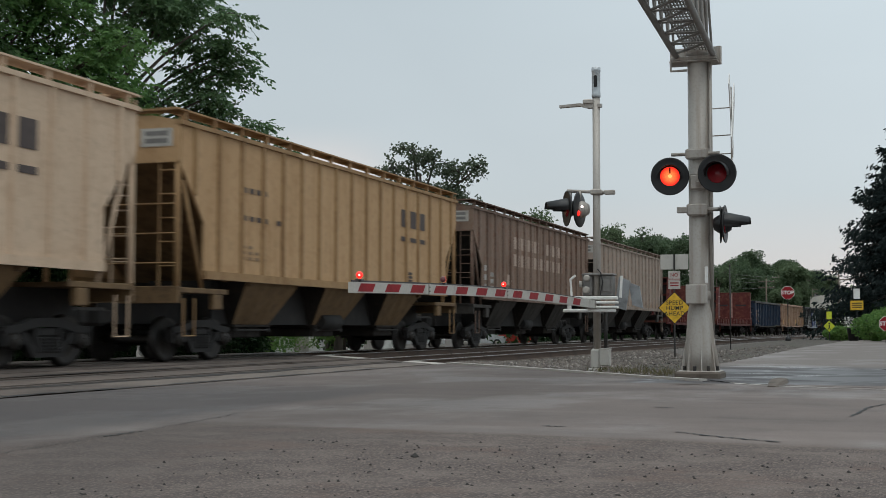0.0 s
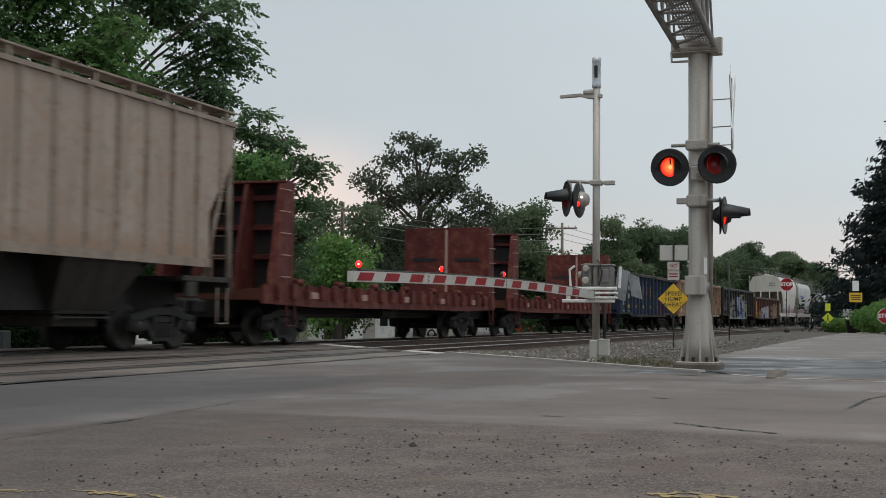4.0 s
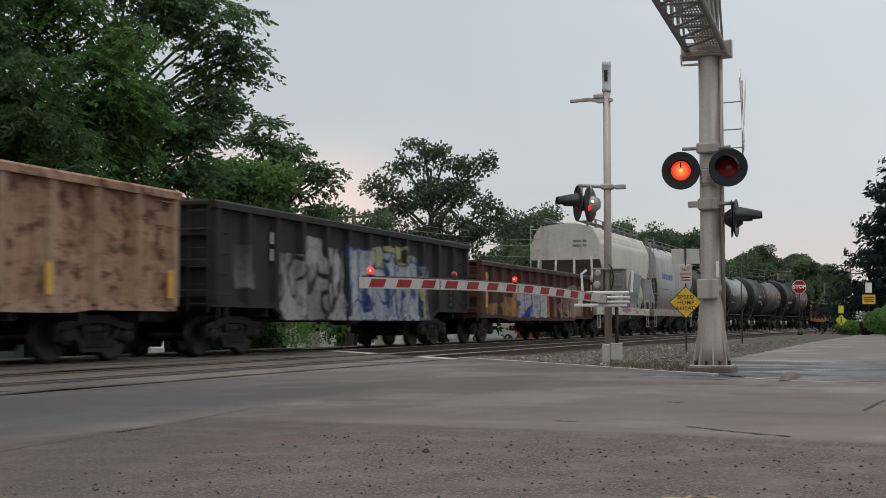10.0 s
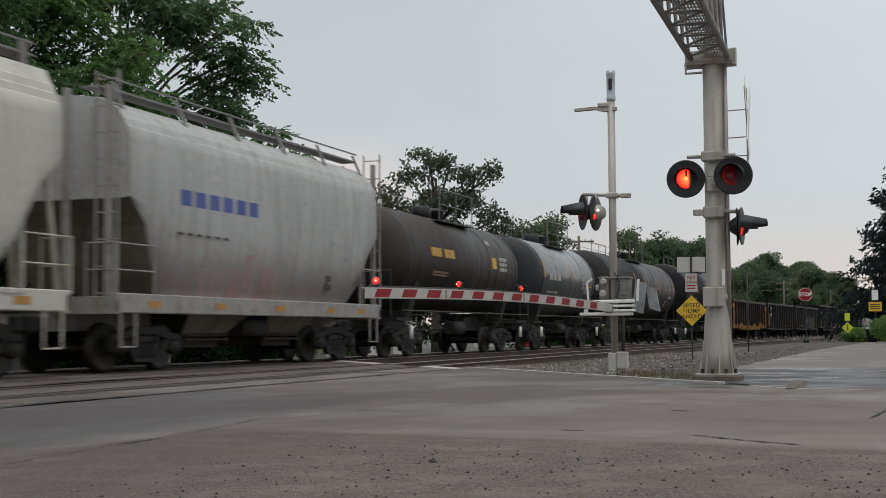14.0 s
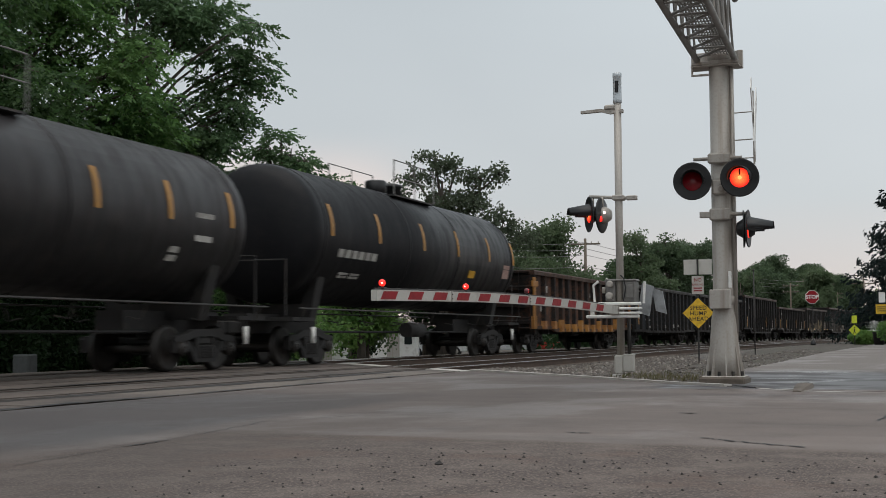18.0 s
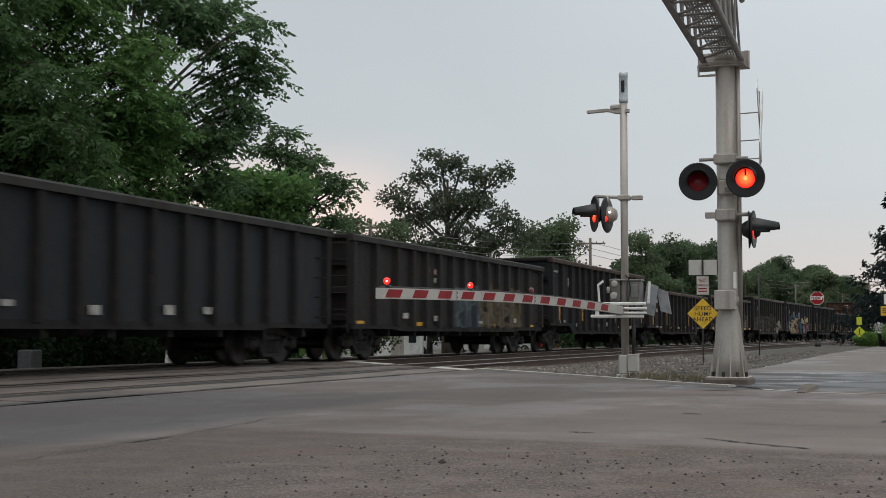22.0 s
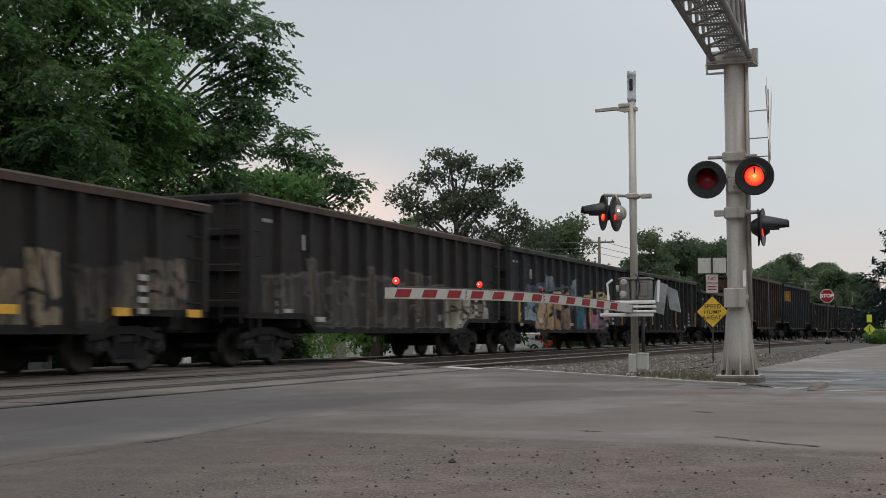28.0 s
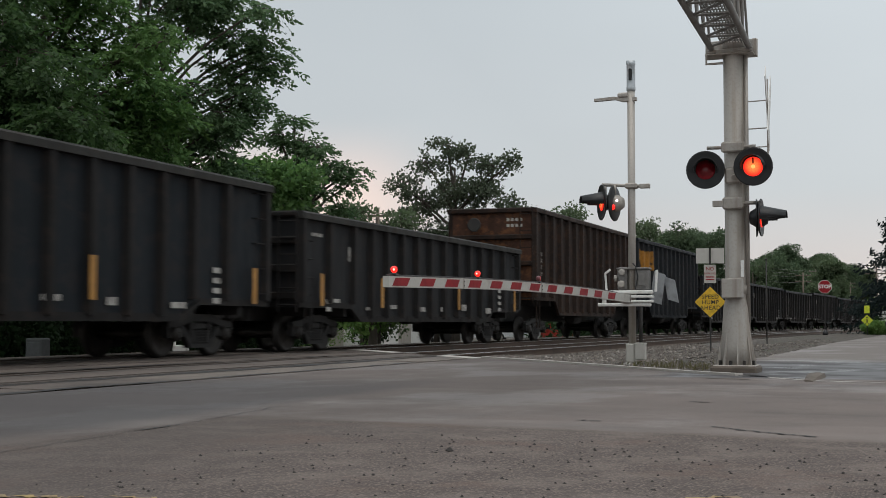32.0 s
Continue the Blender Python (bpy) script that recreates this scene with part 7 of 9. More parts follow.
P_TAN_RIB = car_paint("tan_rib_paint", (0.36, 0.23, 0.115), (0.22, 0.13, 0.068), (0.17, 0.09, 0.045), 0.3, 0.5, mottled=0.3)
# Darker copy of the tan, with the shade under the car painted in.
P_TAN_UNDER = car_paint("shaded_tan_hopper_paint", (0.2, 0.128, 0.066), (0.11, 0.074, 0.044), (0.07, 0.048, 0.033), 0.3, 0.6)
P_MAUVE = car_paint("brownish_car_paint", (0.26, 0.185, 0.14), (0.15, 0.1, 0.075), (0.2, 0.085, 0.05), 0.3, 0.7, mottled=0.35)
P_MAUVE_RIB = car_paint("brownish_rib_paint", (0.2, 0.14, 0.11), (0.1, 0.066, 0.05), (0.11, 0.052, 0.035), 0.4, 0.7)
P_GREYH = car_paint("pale_grey_car_paint", (0.4, 0.325, 0.275), (0.27, 0.21, 0.17), (0.34, 0.18, 0.1), 0.16, 0.6, mottled=0.3, low=(1.95, (0.3, 0.2, 0.14), 0.5))
P_GREYH_RIB = car_paint("pale_grey_rib_paint", (0.33, 0.27, 0.225), (0.19, 0.15, 0.12), (0.16, 0.08, 0.05), 0.25, 0.6)
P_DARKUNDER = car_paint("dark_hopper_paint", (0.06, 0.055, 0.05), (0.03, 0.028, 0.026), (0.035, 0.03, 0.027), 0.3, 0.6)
P_REDFLAT = car_paint("oxide_red_paint", (0.118, 0.031, 0.028), (0.065, 0.02, 0.019), (0.2, 0.085, 0.05), 0.22, 0.65, mottled=0.45)
P_REDDECK = car_paint("rusty_deck_paint", (0.12, 0.045, 0.035), (0.06, 0.03, 0.025), (0.2, 0.08, 0.03), 0.5, 0.5)
P_BLUE = car_paint("blue_car_paint", (0.032, 0.058, 0.105), (0.026, 0.034, 0.05), (0.1, 0.1, 0.105), 0.12, 0.6, mottled=0.2, sprays=(
    (-4.3, -2.7, 0.95, 2.2, 0.8, ((0.3, 0.31, 0.33), (0.12, 0.1, 0.1), (0.26, 0.27, 0.29)), None),
    (-2.45, -1.2, 1.85, 2.5, 0.6, ((0.6, 0.32, 0.03), (0.55, 0.27, 0.02), (0.45, 0.22, 0.03)), (0.03, 0.05, 0.1)),
    (-0.95, 0.85, 1.75, 2.6, 0.55, ((0.52, 0.27, 0.03), (0.3, 0.18, 0.05), (0.56, 0.3, 0.03)), (0.03, 0.05, 0.1)),
    (0.85, 1.5, 1.7, 2.1, 0.5, ((0.5, 0.26, 0.03), (0.42, 0.22, 0.03)), None),
    (2.0, 4.7, 0.8, 2.35, 1.3, ((0.3, 0.02, 0.03), (0.36, 0.025, 0.035), (0.26, 0.02, 0.03)), (0.2, 0.015, 0.025)),
    (5.2, 6.4, 0.9, 1.9, 0.4, ((0.3, 0.3, 0.3),), (0.25, 0.25, 0.26))))
P_BLUERIB = car_paint("dark_blue_rib_paint", (0.02, 0.036, 0.066), (0.018, 0.022, 0.03), (0.04, 0.032, 0.03), 0.15, 0.5)
P_PINKTAN = car_paint("faded_pinkish_tan_paint", (0.41, 0.26, 0.175), (0.22, 0.11, 0.068), (0.08, 0.03, 0.019), 0.42, 0.8, mottled=1.0, low=(1.28, (0.38, 0.265, 0.185), 0.12))
P_PINKTAN_RIB = car_paint("faded_tan_rib_paint", (0.36, 0.25, 0.175), (0.25, 0.145, 0.095), (0.14, 0.06, 0.035), 0.3, 0.6, mottled=0.6)
P_GRAF1 = car_paint("black_car_paint_silver_tags", (0.024, 0.024, 0.026), (0.04, 0.036, 0.034), (0.05, 0.035, 0.028), 0.15, 0.5, sprays=(
    (-6.7, -5.7, 1.3, 2.7, 0.9, ((0.24, 0.24, 0.24), (0.05, 0.05, 0.05), (0.28, 0.28, 0.28)), (0.02, 0.02, 0.02)),
    (-4.7, -1.2, 0.68, 2.72, 1.15, ((0.38, 0.37, 0.36), (0.34, 0.33, 0.32), (0.12, 0.115, 0.11), (0.36, 0.35, 0.345), (0.4, 0.39, 0.385)), (0.022, 0.022, 0.024)),
    (-1.2, 3.7, 1.6, 2.85, 0.8, ((0.42, 0.4, 0.16), (0.3, 0.31, 0.33), (0.4, 0.37, 0.1)), None),
    (-1.2, 3.9, 0.68, 2.65, 0.82, ((0.36, 0.38, 0.42), (0.3, 0.34, 0.4), (0.42, 0.43, 0.45), (0.34, 0.37, 0.42), (0.44, 0.45, 0.46)), (0.035, 0.055, 0.17)),
    (3.7, 4.1, 0.8, 2.5, 0.4, ((0.38, 0.37, 0.12), (0.3, 0.31, 0.2)), None)))
P_BROWN = car_paint("red_brown_car_paint", (0.085, 0.036, 0.03), (0.06, 0.032, 0.027), (0.12, 0.05, 0.03), 0.25, 0.6, sprays=(
    (-6.9, -3.7, 0.72, 1.6, 0.7, ((0.45, 0.33, 0.05), (0.16, 0.08, 0.06), (0.42, 0.27, 0.1), (0.14, 0.07, 0.05)), None),
    (-3.9, -3.35, 0.75, 2.2, 0.6, ((0.52, 0.2, 0.03), (0.5, 0.12, 0.03)), None),
    (-3.35, 0.45, 0.68, 2.2, 0.95, ((0.44, 0.45, 0.47), (0.4, 0.41, 0.43), (0.48, 0.48, 0.49)), (0.03, 0.06, 0.27)),
    (0.5, 0.98, 0.72, 2.15, 0.5, ((0.55, 0.14, 0.06), (0.6, 0.3, 0.04), (0.5, 0.1, 0.06)), None),
    (1.25, 6.3, 0.75, 2.3, 0.85, ((0.32, 0.25, 0.2), (0.16, 0.07, 0.055), (0.38, 0.3, 0.24), (0.28, 0.2, 0.16)), (0.06, 0.03, 0.026))))
P_WHITEH = car_paint("off_white_car_paint", (0.55, 0.525, 0.475), (0.43, 0.4, 0.345), (0.3, 0.22, 0.14), 0.06, 0.35, 0.45, mottled=0.1, sprays=(
    (-4.4, -2.0, 1.2, 2.0, 0.55, ((0.05, 0.05, 0.06), (0.3, 0.3, 0.29), (0.1, 0.11, 0.12), (0.25, 0.26, 0.27)), None),
    (-0.6, 1.0, 1.2, 2.3, 0.6, ((0.45, 0.12, 0.27), (0.4, 0.1, 0.25), (0.48, 0.16, 0.31)), (0.07, 0.03, 0.09)),
    (1.8, 4.6, 1.25, 2.0, 0.4, ((0.3, 0.3, 0.3),), (0.2, 0.2, 0.2))))
P_WHITEL = car_paint("off_white_sill_paint", (0.52, 0.49, 0.43), (0.34, 0.3, 0.25), (0.2, 0.14, 0.09), 0.15, 0.5, sprays=(
    (-5.0, 5.0, 1.0, 1.34, 0.5, ((0.2, 0.2, 0.2), (0.5, 0.48, 0.42), (0.12, 0.12, 0.12), (0.3, 0.3, 0.3)), None),))
P_CEM = car_paint("pale_grey_cement_paint", (0.46, 0.46, 0.45), (0.32, 0.31, 0.3), (0.28, 0.17, 0.1), 0.05, 0.6, 0.5, mottled=0.1, low=(1.75, (0.22, 0.18, 0.165), 1.2), sprays=(
    (-3.0, 0.7, 1.1, 2.3, 0.62, ((0.42, 0.2, 0.2), (0.36, 0.31, 0.3), (0.42, 0.22, 0.22)), None),
    (-4.0, 3.4, 1.0, 1.4, 0.9, ((0.42, 0.2, 0.21), (0.4, 0.24, 0.24)), None)))
P_CEML = car_paint("grey_frame_paint", (0.34, 0.325, 0.305), (0.24, 0.22, 0.2), (0.15, 0.1, 0.07), 0.2, 0.5)
# The tank colours blend to a darker tone towards the bottom.
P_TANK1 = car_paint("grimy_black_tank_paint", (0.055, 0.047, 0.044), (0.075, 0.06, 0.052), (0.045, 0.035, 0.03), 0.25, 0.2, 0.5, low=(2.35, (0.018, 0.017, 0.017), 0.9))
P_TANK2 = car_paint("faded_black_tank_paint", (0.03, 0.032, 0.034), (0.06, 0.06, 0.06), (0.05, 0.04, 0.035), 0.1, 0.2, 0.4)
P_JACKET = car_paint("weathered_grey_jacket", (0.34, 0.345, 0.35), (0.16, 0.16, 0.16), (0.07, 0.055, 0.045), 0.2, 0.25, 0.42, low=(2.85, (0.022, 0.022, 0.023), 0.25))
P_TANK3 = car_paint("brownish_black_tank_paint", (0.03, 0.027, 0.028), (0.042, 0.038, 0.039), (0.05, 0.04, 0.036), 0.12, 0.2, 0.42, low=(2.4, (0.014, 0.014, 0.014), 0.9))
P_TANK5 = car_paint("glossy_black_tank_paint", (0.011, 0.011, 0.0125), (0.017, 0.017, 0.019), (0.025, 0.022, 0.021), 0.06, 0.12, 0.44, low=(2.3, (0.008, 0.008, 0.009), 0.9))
P_RUSTG = car_paint("rusted_brown_car_paint", (0.075, 0.04, 0.029), (0.036, 0.023, 0.019), (0.19, 0.075, 0.03), 0.3, 0.75, low=(1.05, (0.25, 0.1, 0.03), 0.3), mottled=0.5)
P_RUSTRIB = car_paint("rusted_rib_paint", (0.02, 0.016, 0.015), (0.014, 0.012, 0.011), (0.08, 0.036, 0.02), 0.2, 0.6)
P_RUSTFOOT = car_paint("orange_rusted_foot", (0.36, 0.17, 0.04), (0.15, 0.055, 0.028), (0.36, 0.2, 0.1), 0.35, 0.8)
P_DK = [car_paint("black_car_paint", c, d, (0.05, 0.035, 0.028), r, 0.6, mottled=0.12) for c, d, r in (
    ((0.018, 0.0215, 0.026), (0.026, 0.0285, 0.032), 0.04), ((0.015, 0.016, 0.018), (0.024, 0.0235, 0.024), 0.05), ((0.01, 0.0135, 0.0175), (0.017, 0.0195, 0.022), 0.03), ((0.027, 0.02, 0.017), (0.042, 0.031, 0.024), 0.18))]
P_RUSTSILL = car_paint("rusted_chord_paint", (0.06, 0.036, 0.027), (0.035, 0.024, 0.02), (0.13, 0.055, 0.028), 0.3, 0.5)
P_DKRIB = car_paint("sooty_rib_paint", (0.013, 0.012, 0.012), (0.021, 0.019, 0.018), (0.035, 0.025, 0.02), 0.12, 0.5)
P_CHORD = car_paint("rusted_top_chord", (0.065, 0.044, 0.036), (0.038, 0.029, 0.025), (0.09, 0.047, 0.029), 0.3, 0.6)
P_DKCHORD = car_paint("dusty_top_chord", (0.034, 0.033, 0.03), (0.022, 0.021, 0.02), (0.045, 0.034, 0.027), 0.2, 0.5)
P_GRAF2 = car_paint("black_car_paint_faded_tags", (0.019, 0.018, 0.018), (0.031, 0.026, 0.023), (0.052, 0.036, 0.027), 0.14, 0.6, mottled=0.15, sprays=(
    (-0.8, 1.5, 0.72, 2.5, 0.75, ((0.05, 0.08, 0.1), (0.025, 0.026, 0.027), (0.09, 0.13, 0.15), (0.03, 0.03, 0.032)), (0.1, 0.13, 0.14)),
    (1.4, 5.6, 0.72, 2.3, 0.75, ((0.16, 0.12, 0.06), (0.03, 0.026, 0.024), (0.2, 0.15, 0.08), (0.035, 0.03, 0.026)), None),
    (1.4, 5.6, 0.9, 2.1, 0.6, ((0.2, 0.2, 0.2),), (0.14, 0.12, 0.09))))
P_GRAF3 = car_paint("black_car_paint_cream_tags", (0.019, 0.018, 0.018), (0.031, 0.026, 0.023), (0.052, 0.036, 0.027), 0.14, 0.6, mottled=0.15, sprays=(
    (-6.4, -1.0, 0.72, 1.95, 0.8, ((0.26, 0.21, 0.15), (0.05, 0.042, 0.035), (0.3, 0.24, 0.17), (0.2, 0.16, 0.11)), (0.018, 0.018, 0.02)),
    (-0.6, 3.6, 0.72, 2.1, 0.85, ((0.32, 0.26, 0.18), (0.07, 0.055, 0.045), (0.28, 0.22, 0.15), (0.24, 0.19, 0.13)), (0.018, 0.018, 0.02)),
    (3.8, 7.2, 0.8, 2.2, 0.7, ((0.14, 0.115, 0.09), (0.04, 0.035, 0.03), (0.2, 0.16, 0.13)), None)))
P_GRAF4 = car_paint("black_car_paint_pale_tags", (0.021, 0.019, 0.019), (0.032, 0.027, 0.025), (0.052, 0.039, 0.031), 0.14, 0.7, mottled=0.15, sprays=(
    (-6.9, 3.2, 0.78, 2.3, 0.62, ((0.035, 0.033, 0.032), (0.075, 0.068, 0.06), (0.024, 0.024, 0.024), (0.09, 0.06, 0.036), (0.045, 0.045, 0.045)), (0.12, 0.11, 0.1)),
    (3.4, 6.7, 0.7, 1.95, 0.7, ((0.5, 0.46, 0.38), (0.16, 0.13, 0.1), (0.36, 0.3, 0.24)), None),
    (3.2, 6.7, 0.7, 1.5, 0.55, ((0.46, 0.42, 0.36), (0.2, 0.17, 0.13), (0.5, 0.46, 0.4)), (0.03, 0.025, 0.022))))
P_GRAF5 = car_paint("black_car_paint_bold_tags", (0.02, 0.021, 0.024), (0.032, 0.03, 0.031), (0.05, 0.037, 0.03), 0.06, 0.5, sprays=(
    (-5.9, 0.2, 1.3, 2.75, 0.7, ((0.14, 0.22, 0.3), (0.07, 0.1, 0.13), (0.3, 0.36, 0.4)), None),
    (-6.4, -5.2, 0.72, 1.9, 0.6, ((0.11, 0.18, 0.24), (0.3, 0.36, 0.4), (0.16, 0.24, 0.3)), (0.018, 0.018, 0.02)),
    (-4.9, -0.1, 0.68, 2.5, 1.15, ((0.36, 0.21, 0.12), (0.48, 0.34, 0.21), (0.54, 0.41, 0.27), (0.12, 0.07, 0.05), (0.46, 0.3, 0.18)), (0.018, 0.018, 0.02)),
    (0.5, 5.6, 0.68, 1.95, 0.6, ((0.05, 0.2, 0.29), (0.03, 0.06, 0.08), (0.06, 0.22, 0.3)), None),
    (1.2, 5.1, 0.68, 1.75, 0.72, ((0.42, 0.12, 0.2), (0.32, 0.2, 0.26), (0.12, 0.07, 0.1), (0.38, 0.26, 0.3)), (0.018, 0.018, 0.02)),
    (1.4, 5.0, 1.6, 2.35, 0.8, ((0.52, 0.43, 0.24), (0.5, 0.4, 0.24), (0.56, 0.46, 0.28)), (0.02, 0.02, 0.02))))
P_RUSTTALL = car_paint("rust_brown_tall_paint", (0.085, 0.04, 0.026), (0.035, 0.02, 0.015), (0.2, 0.085, 0.035), 0.4, 0.7)
P_TALLSIDE = car_paint("rusted_dark_tall_side", (0.032, 0.021, 0.017), (0.02, 0.015, 0.013), (0.085, 0.04, 0.022), 0.22, 0.7, mottled=0.3)
P_TALLRIB = car_paint("rusted_tall_rib", (0.03, 0.02, 0.016), (0.017, 0.013, 0.012), (0.07, 0.034, 0.02), 0.3, 0.6)
P_TALLDK = car_paint("black_tall_paint_orange_panel", (0.016, 0.018, 0.021), (0.024, 0.025, 0.027), (0.05, 0.035, 0.028), 0.05, 0.6, mottled=0.12, sprays=(
    (-7.3, -4.2, 3.1, 4.4, 3.2, ((0.42, 0.19, 0.03), (0.36, 0.17, 0.035)), None),))

# where the posts stand along a car with wide end panels, as shares of its length
RIBS = [0.0, 0.085, 0.17, 0.237, 0.297, 0.362, 0.426, 0.49, 0.557, 0.625, 0.692, 0.757, 0.824, 0.9, 1.0]

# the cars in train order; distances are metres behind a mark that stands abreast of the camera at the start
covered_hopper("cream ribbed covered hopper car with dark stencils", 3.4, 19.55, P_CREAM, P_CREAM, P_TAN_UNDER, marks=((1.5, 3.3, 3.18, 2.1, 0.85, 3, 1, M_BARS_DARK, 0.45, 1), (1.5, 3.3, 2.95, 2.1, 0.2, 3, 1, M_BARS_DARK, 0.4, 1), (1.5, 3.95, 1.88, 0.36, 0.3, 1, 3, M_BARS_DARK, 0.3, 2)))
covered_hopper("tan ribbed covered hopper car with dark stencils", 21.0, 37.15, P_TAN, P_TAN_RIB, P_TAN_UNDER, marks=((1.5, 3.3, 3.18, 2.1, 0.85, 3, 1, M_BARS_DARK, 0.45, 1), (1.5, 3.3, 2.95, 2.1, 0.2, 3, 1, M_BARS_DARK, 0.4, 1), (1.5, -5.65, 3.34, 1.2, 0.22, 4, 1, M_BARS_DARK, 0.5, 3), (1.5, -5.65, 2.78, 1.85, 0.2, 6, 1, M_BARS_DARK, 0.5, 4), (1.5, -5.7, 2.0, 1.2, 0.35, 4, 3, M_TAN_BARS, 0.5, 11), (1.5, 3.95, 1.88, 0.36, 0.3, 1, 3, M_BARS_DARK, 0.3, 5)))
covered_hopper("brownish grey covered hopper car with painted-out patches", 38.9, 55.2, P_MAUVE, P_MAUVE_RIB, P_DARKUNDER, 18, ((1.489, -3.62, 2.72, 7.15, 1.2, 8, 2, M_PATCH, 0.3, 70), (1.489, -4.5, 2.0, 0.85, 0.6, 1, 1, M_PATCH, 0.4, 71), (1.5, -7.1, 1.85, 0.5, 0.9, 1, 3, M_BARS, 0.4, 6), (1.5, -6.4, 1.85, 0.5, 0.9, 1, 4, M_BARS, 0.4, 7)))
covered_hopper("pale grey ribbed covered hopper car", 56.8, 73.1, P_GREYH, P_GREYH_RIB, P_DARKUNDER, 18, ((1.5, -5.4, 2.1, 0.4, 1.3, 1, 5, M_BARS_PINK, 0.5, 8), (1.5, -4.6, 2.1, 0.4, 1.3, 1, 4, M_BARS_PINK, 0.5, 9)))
bulkhead_flat("oxide red bulkhead flatcar, empty", 74.5, 91.3, P_REDFLAT, P_REDDECK, 1)
bulkhead_flat("oxide red bulkhead flatcar, empty", 92.9, 110.0, P_REDFLAT, P_REDDECK, 2)
gondola("dark blue gondola car with orange and red spray paint", 111.7, 127.3, 2.96, 0.78, P_BLUE, 16, 0.12, bays_=[0.0, 0.1, 0.175, 0.23, 0.288, 0.348, 0.411, 0.475, 0.54, 0.606, 0.672, 0.74, 0.807, 0.869, 0.93, 1.0], chord=P_DKCHORD, rib_mat=P_BLUERIB, refl=([-5.15, -3.5, -1.7, 0.2, 2.1, 3.9, 5.5], 1.22, 1.46, M_REFLECT, 0.5, 0.15), marks=((1.46, -5.45, 2.05, 0.75, 0.3, 1, 1, M_BARS, 0.2, 10), (1.46, -5.45, 1.65, 0.75, 0.3, 1, 1, M_BARS, 0.2, 10), (1.46, -6.6, 1.0, 0.75, 0.12, 2, 1, M_BARS, 0.4, 12), (1.46, -5.4, 1.0, 0.6, 0.1, 1, 1, M_BARS, 0.3, 12), (1.585, -7.2, 1.3, 0.2, 0.95, 1, 1, M_REFLECTO, 0.1, 13)), seed=1)
gondola("faded tan gondola car with rust patches", 128.65, 144.5, 3.02, 0.82, P_PINKTAN, 14, 0.05, rib_mat=P_PINKTAN_RIB, refl=([-7.6, -3.68, 1.22, 4.1, 7.6], 1.1, 1.585, M_REFLECT, 0.5, 0.14, True), seed=2)
gondola("black gondola car with silver and blue spray paint", 145.8, 161.1, 3.0, 0.72, P_GRAF1, 13, 0.25, marks=((1.5, -5.3, 1.9, 0.45, 0.7, 1, 2, M_BARS, 0.3, 11), (1.5, 6.1, 1.1, 0.4, 0.7, 1, 4, M_BARS, 0.4, 12)), seed=3)
gondola("red-brown gondola car covered in spray paint", 162.35, 177.7, 2.6, 0.74, P_BROWN, 15, 0.08, chord=P_CHORD, refl=([-7.2, 7.2], 1.15, 1.585, M_REFLECT, 1.1, 0.16, True), seed=4)
round_hopper("off-white smooth-sided hopper car with pink spray paint", 178.7, 190.2, P_WHITEH, P_WHITEL, ((1.53, -2.7, 2.5, 0.9, 0.3, 4, 1, M_BARS_DARK, 0.4, 13), (1.53, -2.7, 2.05, 0.9, 0.22, 4, 1, M_BARS_DARK, 0.4, 14), (1.53, 1.6, 2.95, 1.3, 0.32, 4, 1, M_BARS, 0.4, 15), (1.53, 0.4, 2.55, 1.3, 0.1, 5, 1, M_BARS_DARK, 0.4, 16), (1.48, 2.6, 1.4, 0.35, 0.35, 1, 2, M_BARS_DARK, 0.3, 17)), top=4.98, cut=1.75, cut_z=3.42)
round_hopper("pale grey round-sided cement hopper car with red spray paint", 191.4, 202.9, P_CEM, P_CEML, ((1.53, -3.85, 2.92, 3.1, 0.44, 6, 1, M_BARS_BLUE, 0.35, 18), (1.53, -3.95, 2.42, 2.0, 0.12, 6, 1, M_BARS_DARK, 0.6, 19), (1.45, 2.6, 1.6, 0.3, 0.4, 1, 2, M_BARS_DARK, 0.3, 20)), tall_ends=True, sill_paint=P_CEML, n_post=6, top=4.82)
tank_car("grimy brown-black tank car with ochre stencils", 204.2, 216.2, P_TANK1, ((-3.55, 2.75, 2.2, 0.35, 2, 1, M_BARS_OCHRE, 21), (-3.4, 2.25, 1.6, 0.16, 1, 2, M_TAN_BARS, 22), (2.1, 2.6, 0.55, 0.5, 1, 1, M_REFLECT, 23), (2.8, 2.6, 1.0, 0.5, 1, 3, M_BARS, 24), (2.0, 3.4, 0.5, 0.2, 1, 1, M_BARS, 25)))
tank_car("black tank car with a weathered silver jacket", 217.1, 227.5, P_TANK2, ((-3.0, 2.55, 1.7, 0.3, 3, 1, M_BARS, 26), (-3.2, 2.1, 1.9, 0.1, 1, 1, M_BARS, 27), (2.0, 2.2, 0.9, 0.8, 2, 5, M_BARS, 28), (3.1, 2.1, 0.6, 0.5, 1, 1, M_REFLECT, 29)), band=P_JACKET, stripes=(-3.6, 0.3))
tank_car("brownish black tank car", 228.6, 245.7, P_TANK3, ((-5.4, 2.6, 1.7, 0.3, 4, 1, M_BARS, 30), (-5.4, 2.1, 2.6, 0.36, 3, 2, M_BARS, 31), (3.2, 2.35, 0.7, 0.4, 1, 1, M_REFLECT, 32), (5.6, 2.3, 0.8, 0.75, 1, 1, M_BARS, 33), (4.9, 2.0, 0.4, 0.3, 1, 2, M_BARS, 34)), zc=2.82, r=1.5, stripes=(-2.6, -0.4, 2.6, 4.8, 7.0))
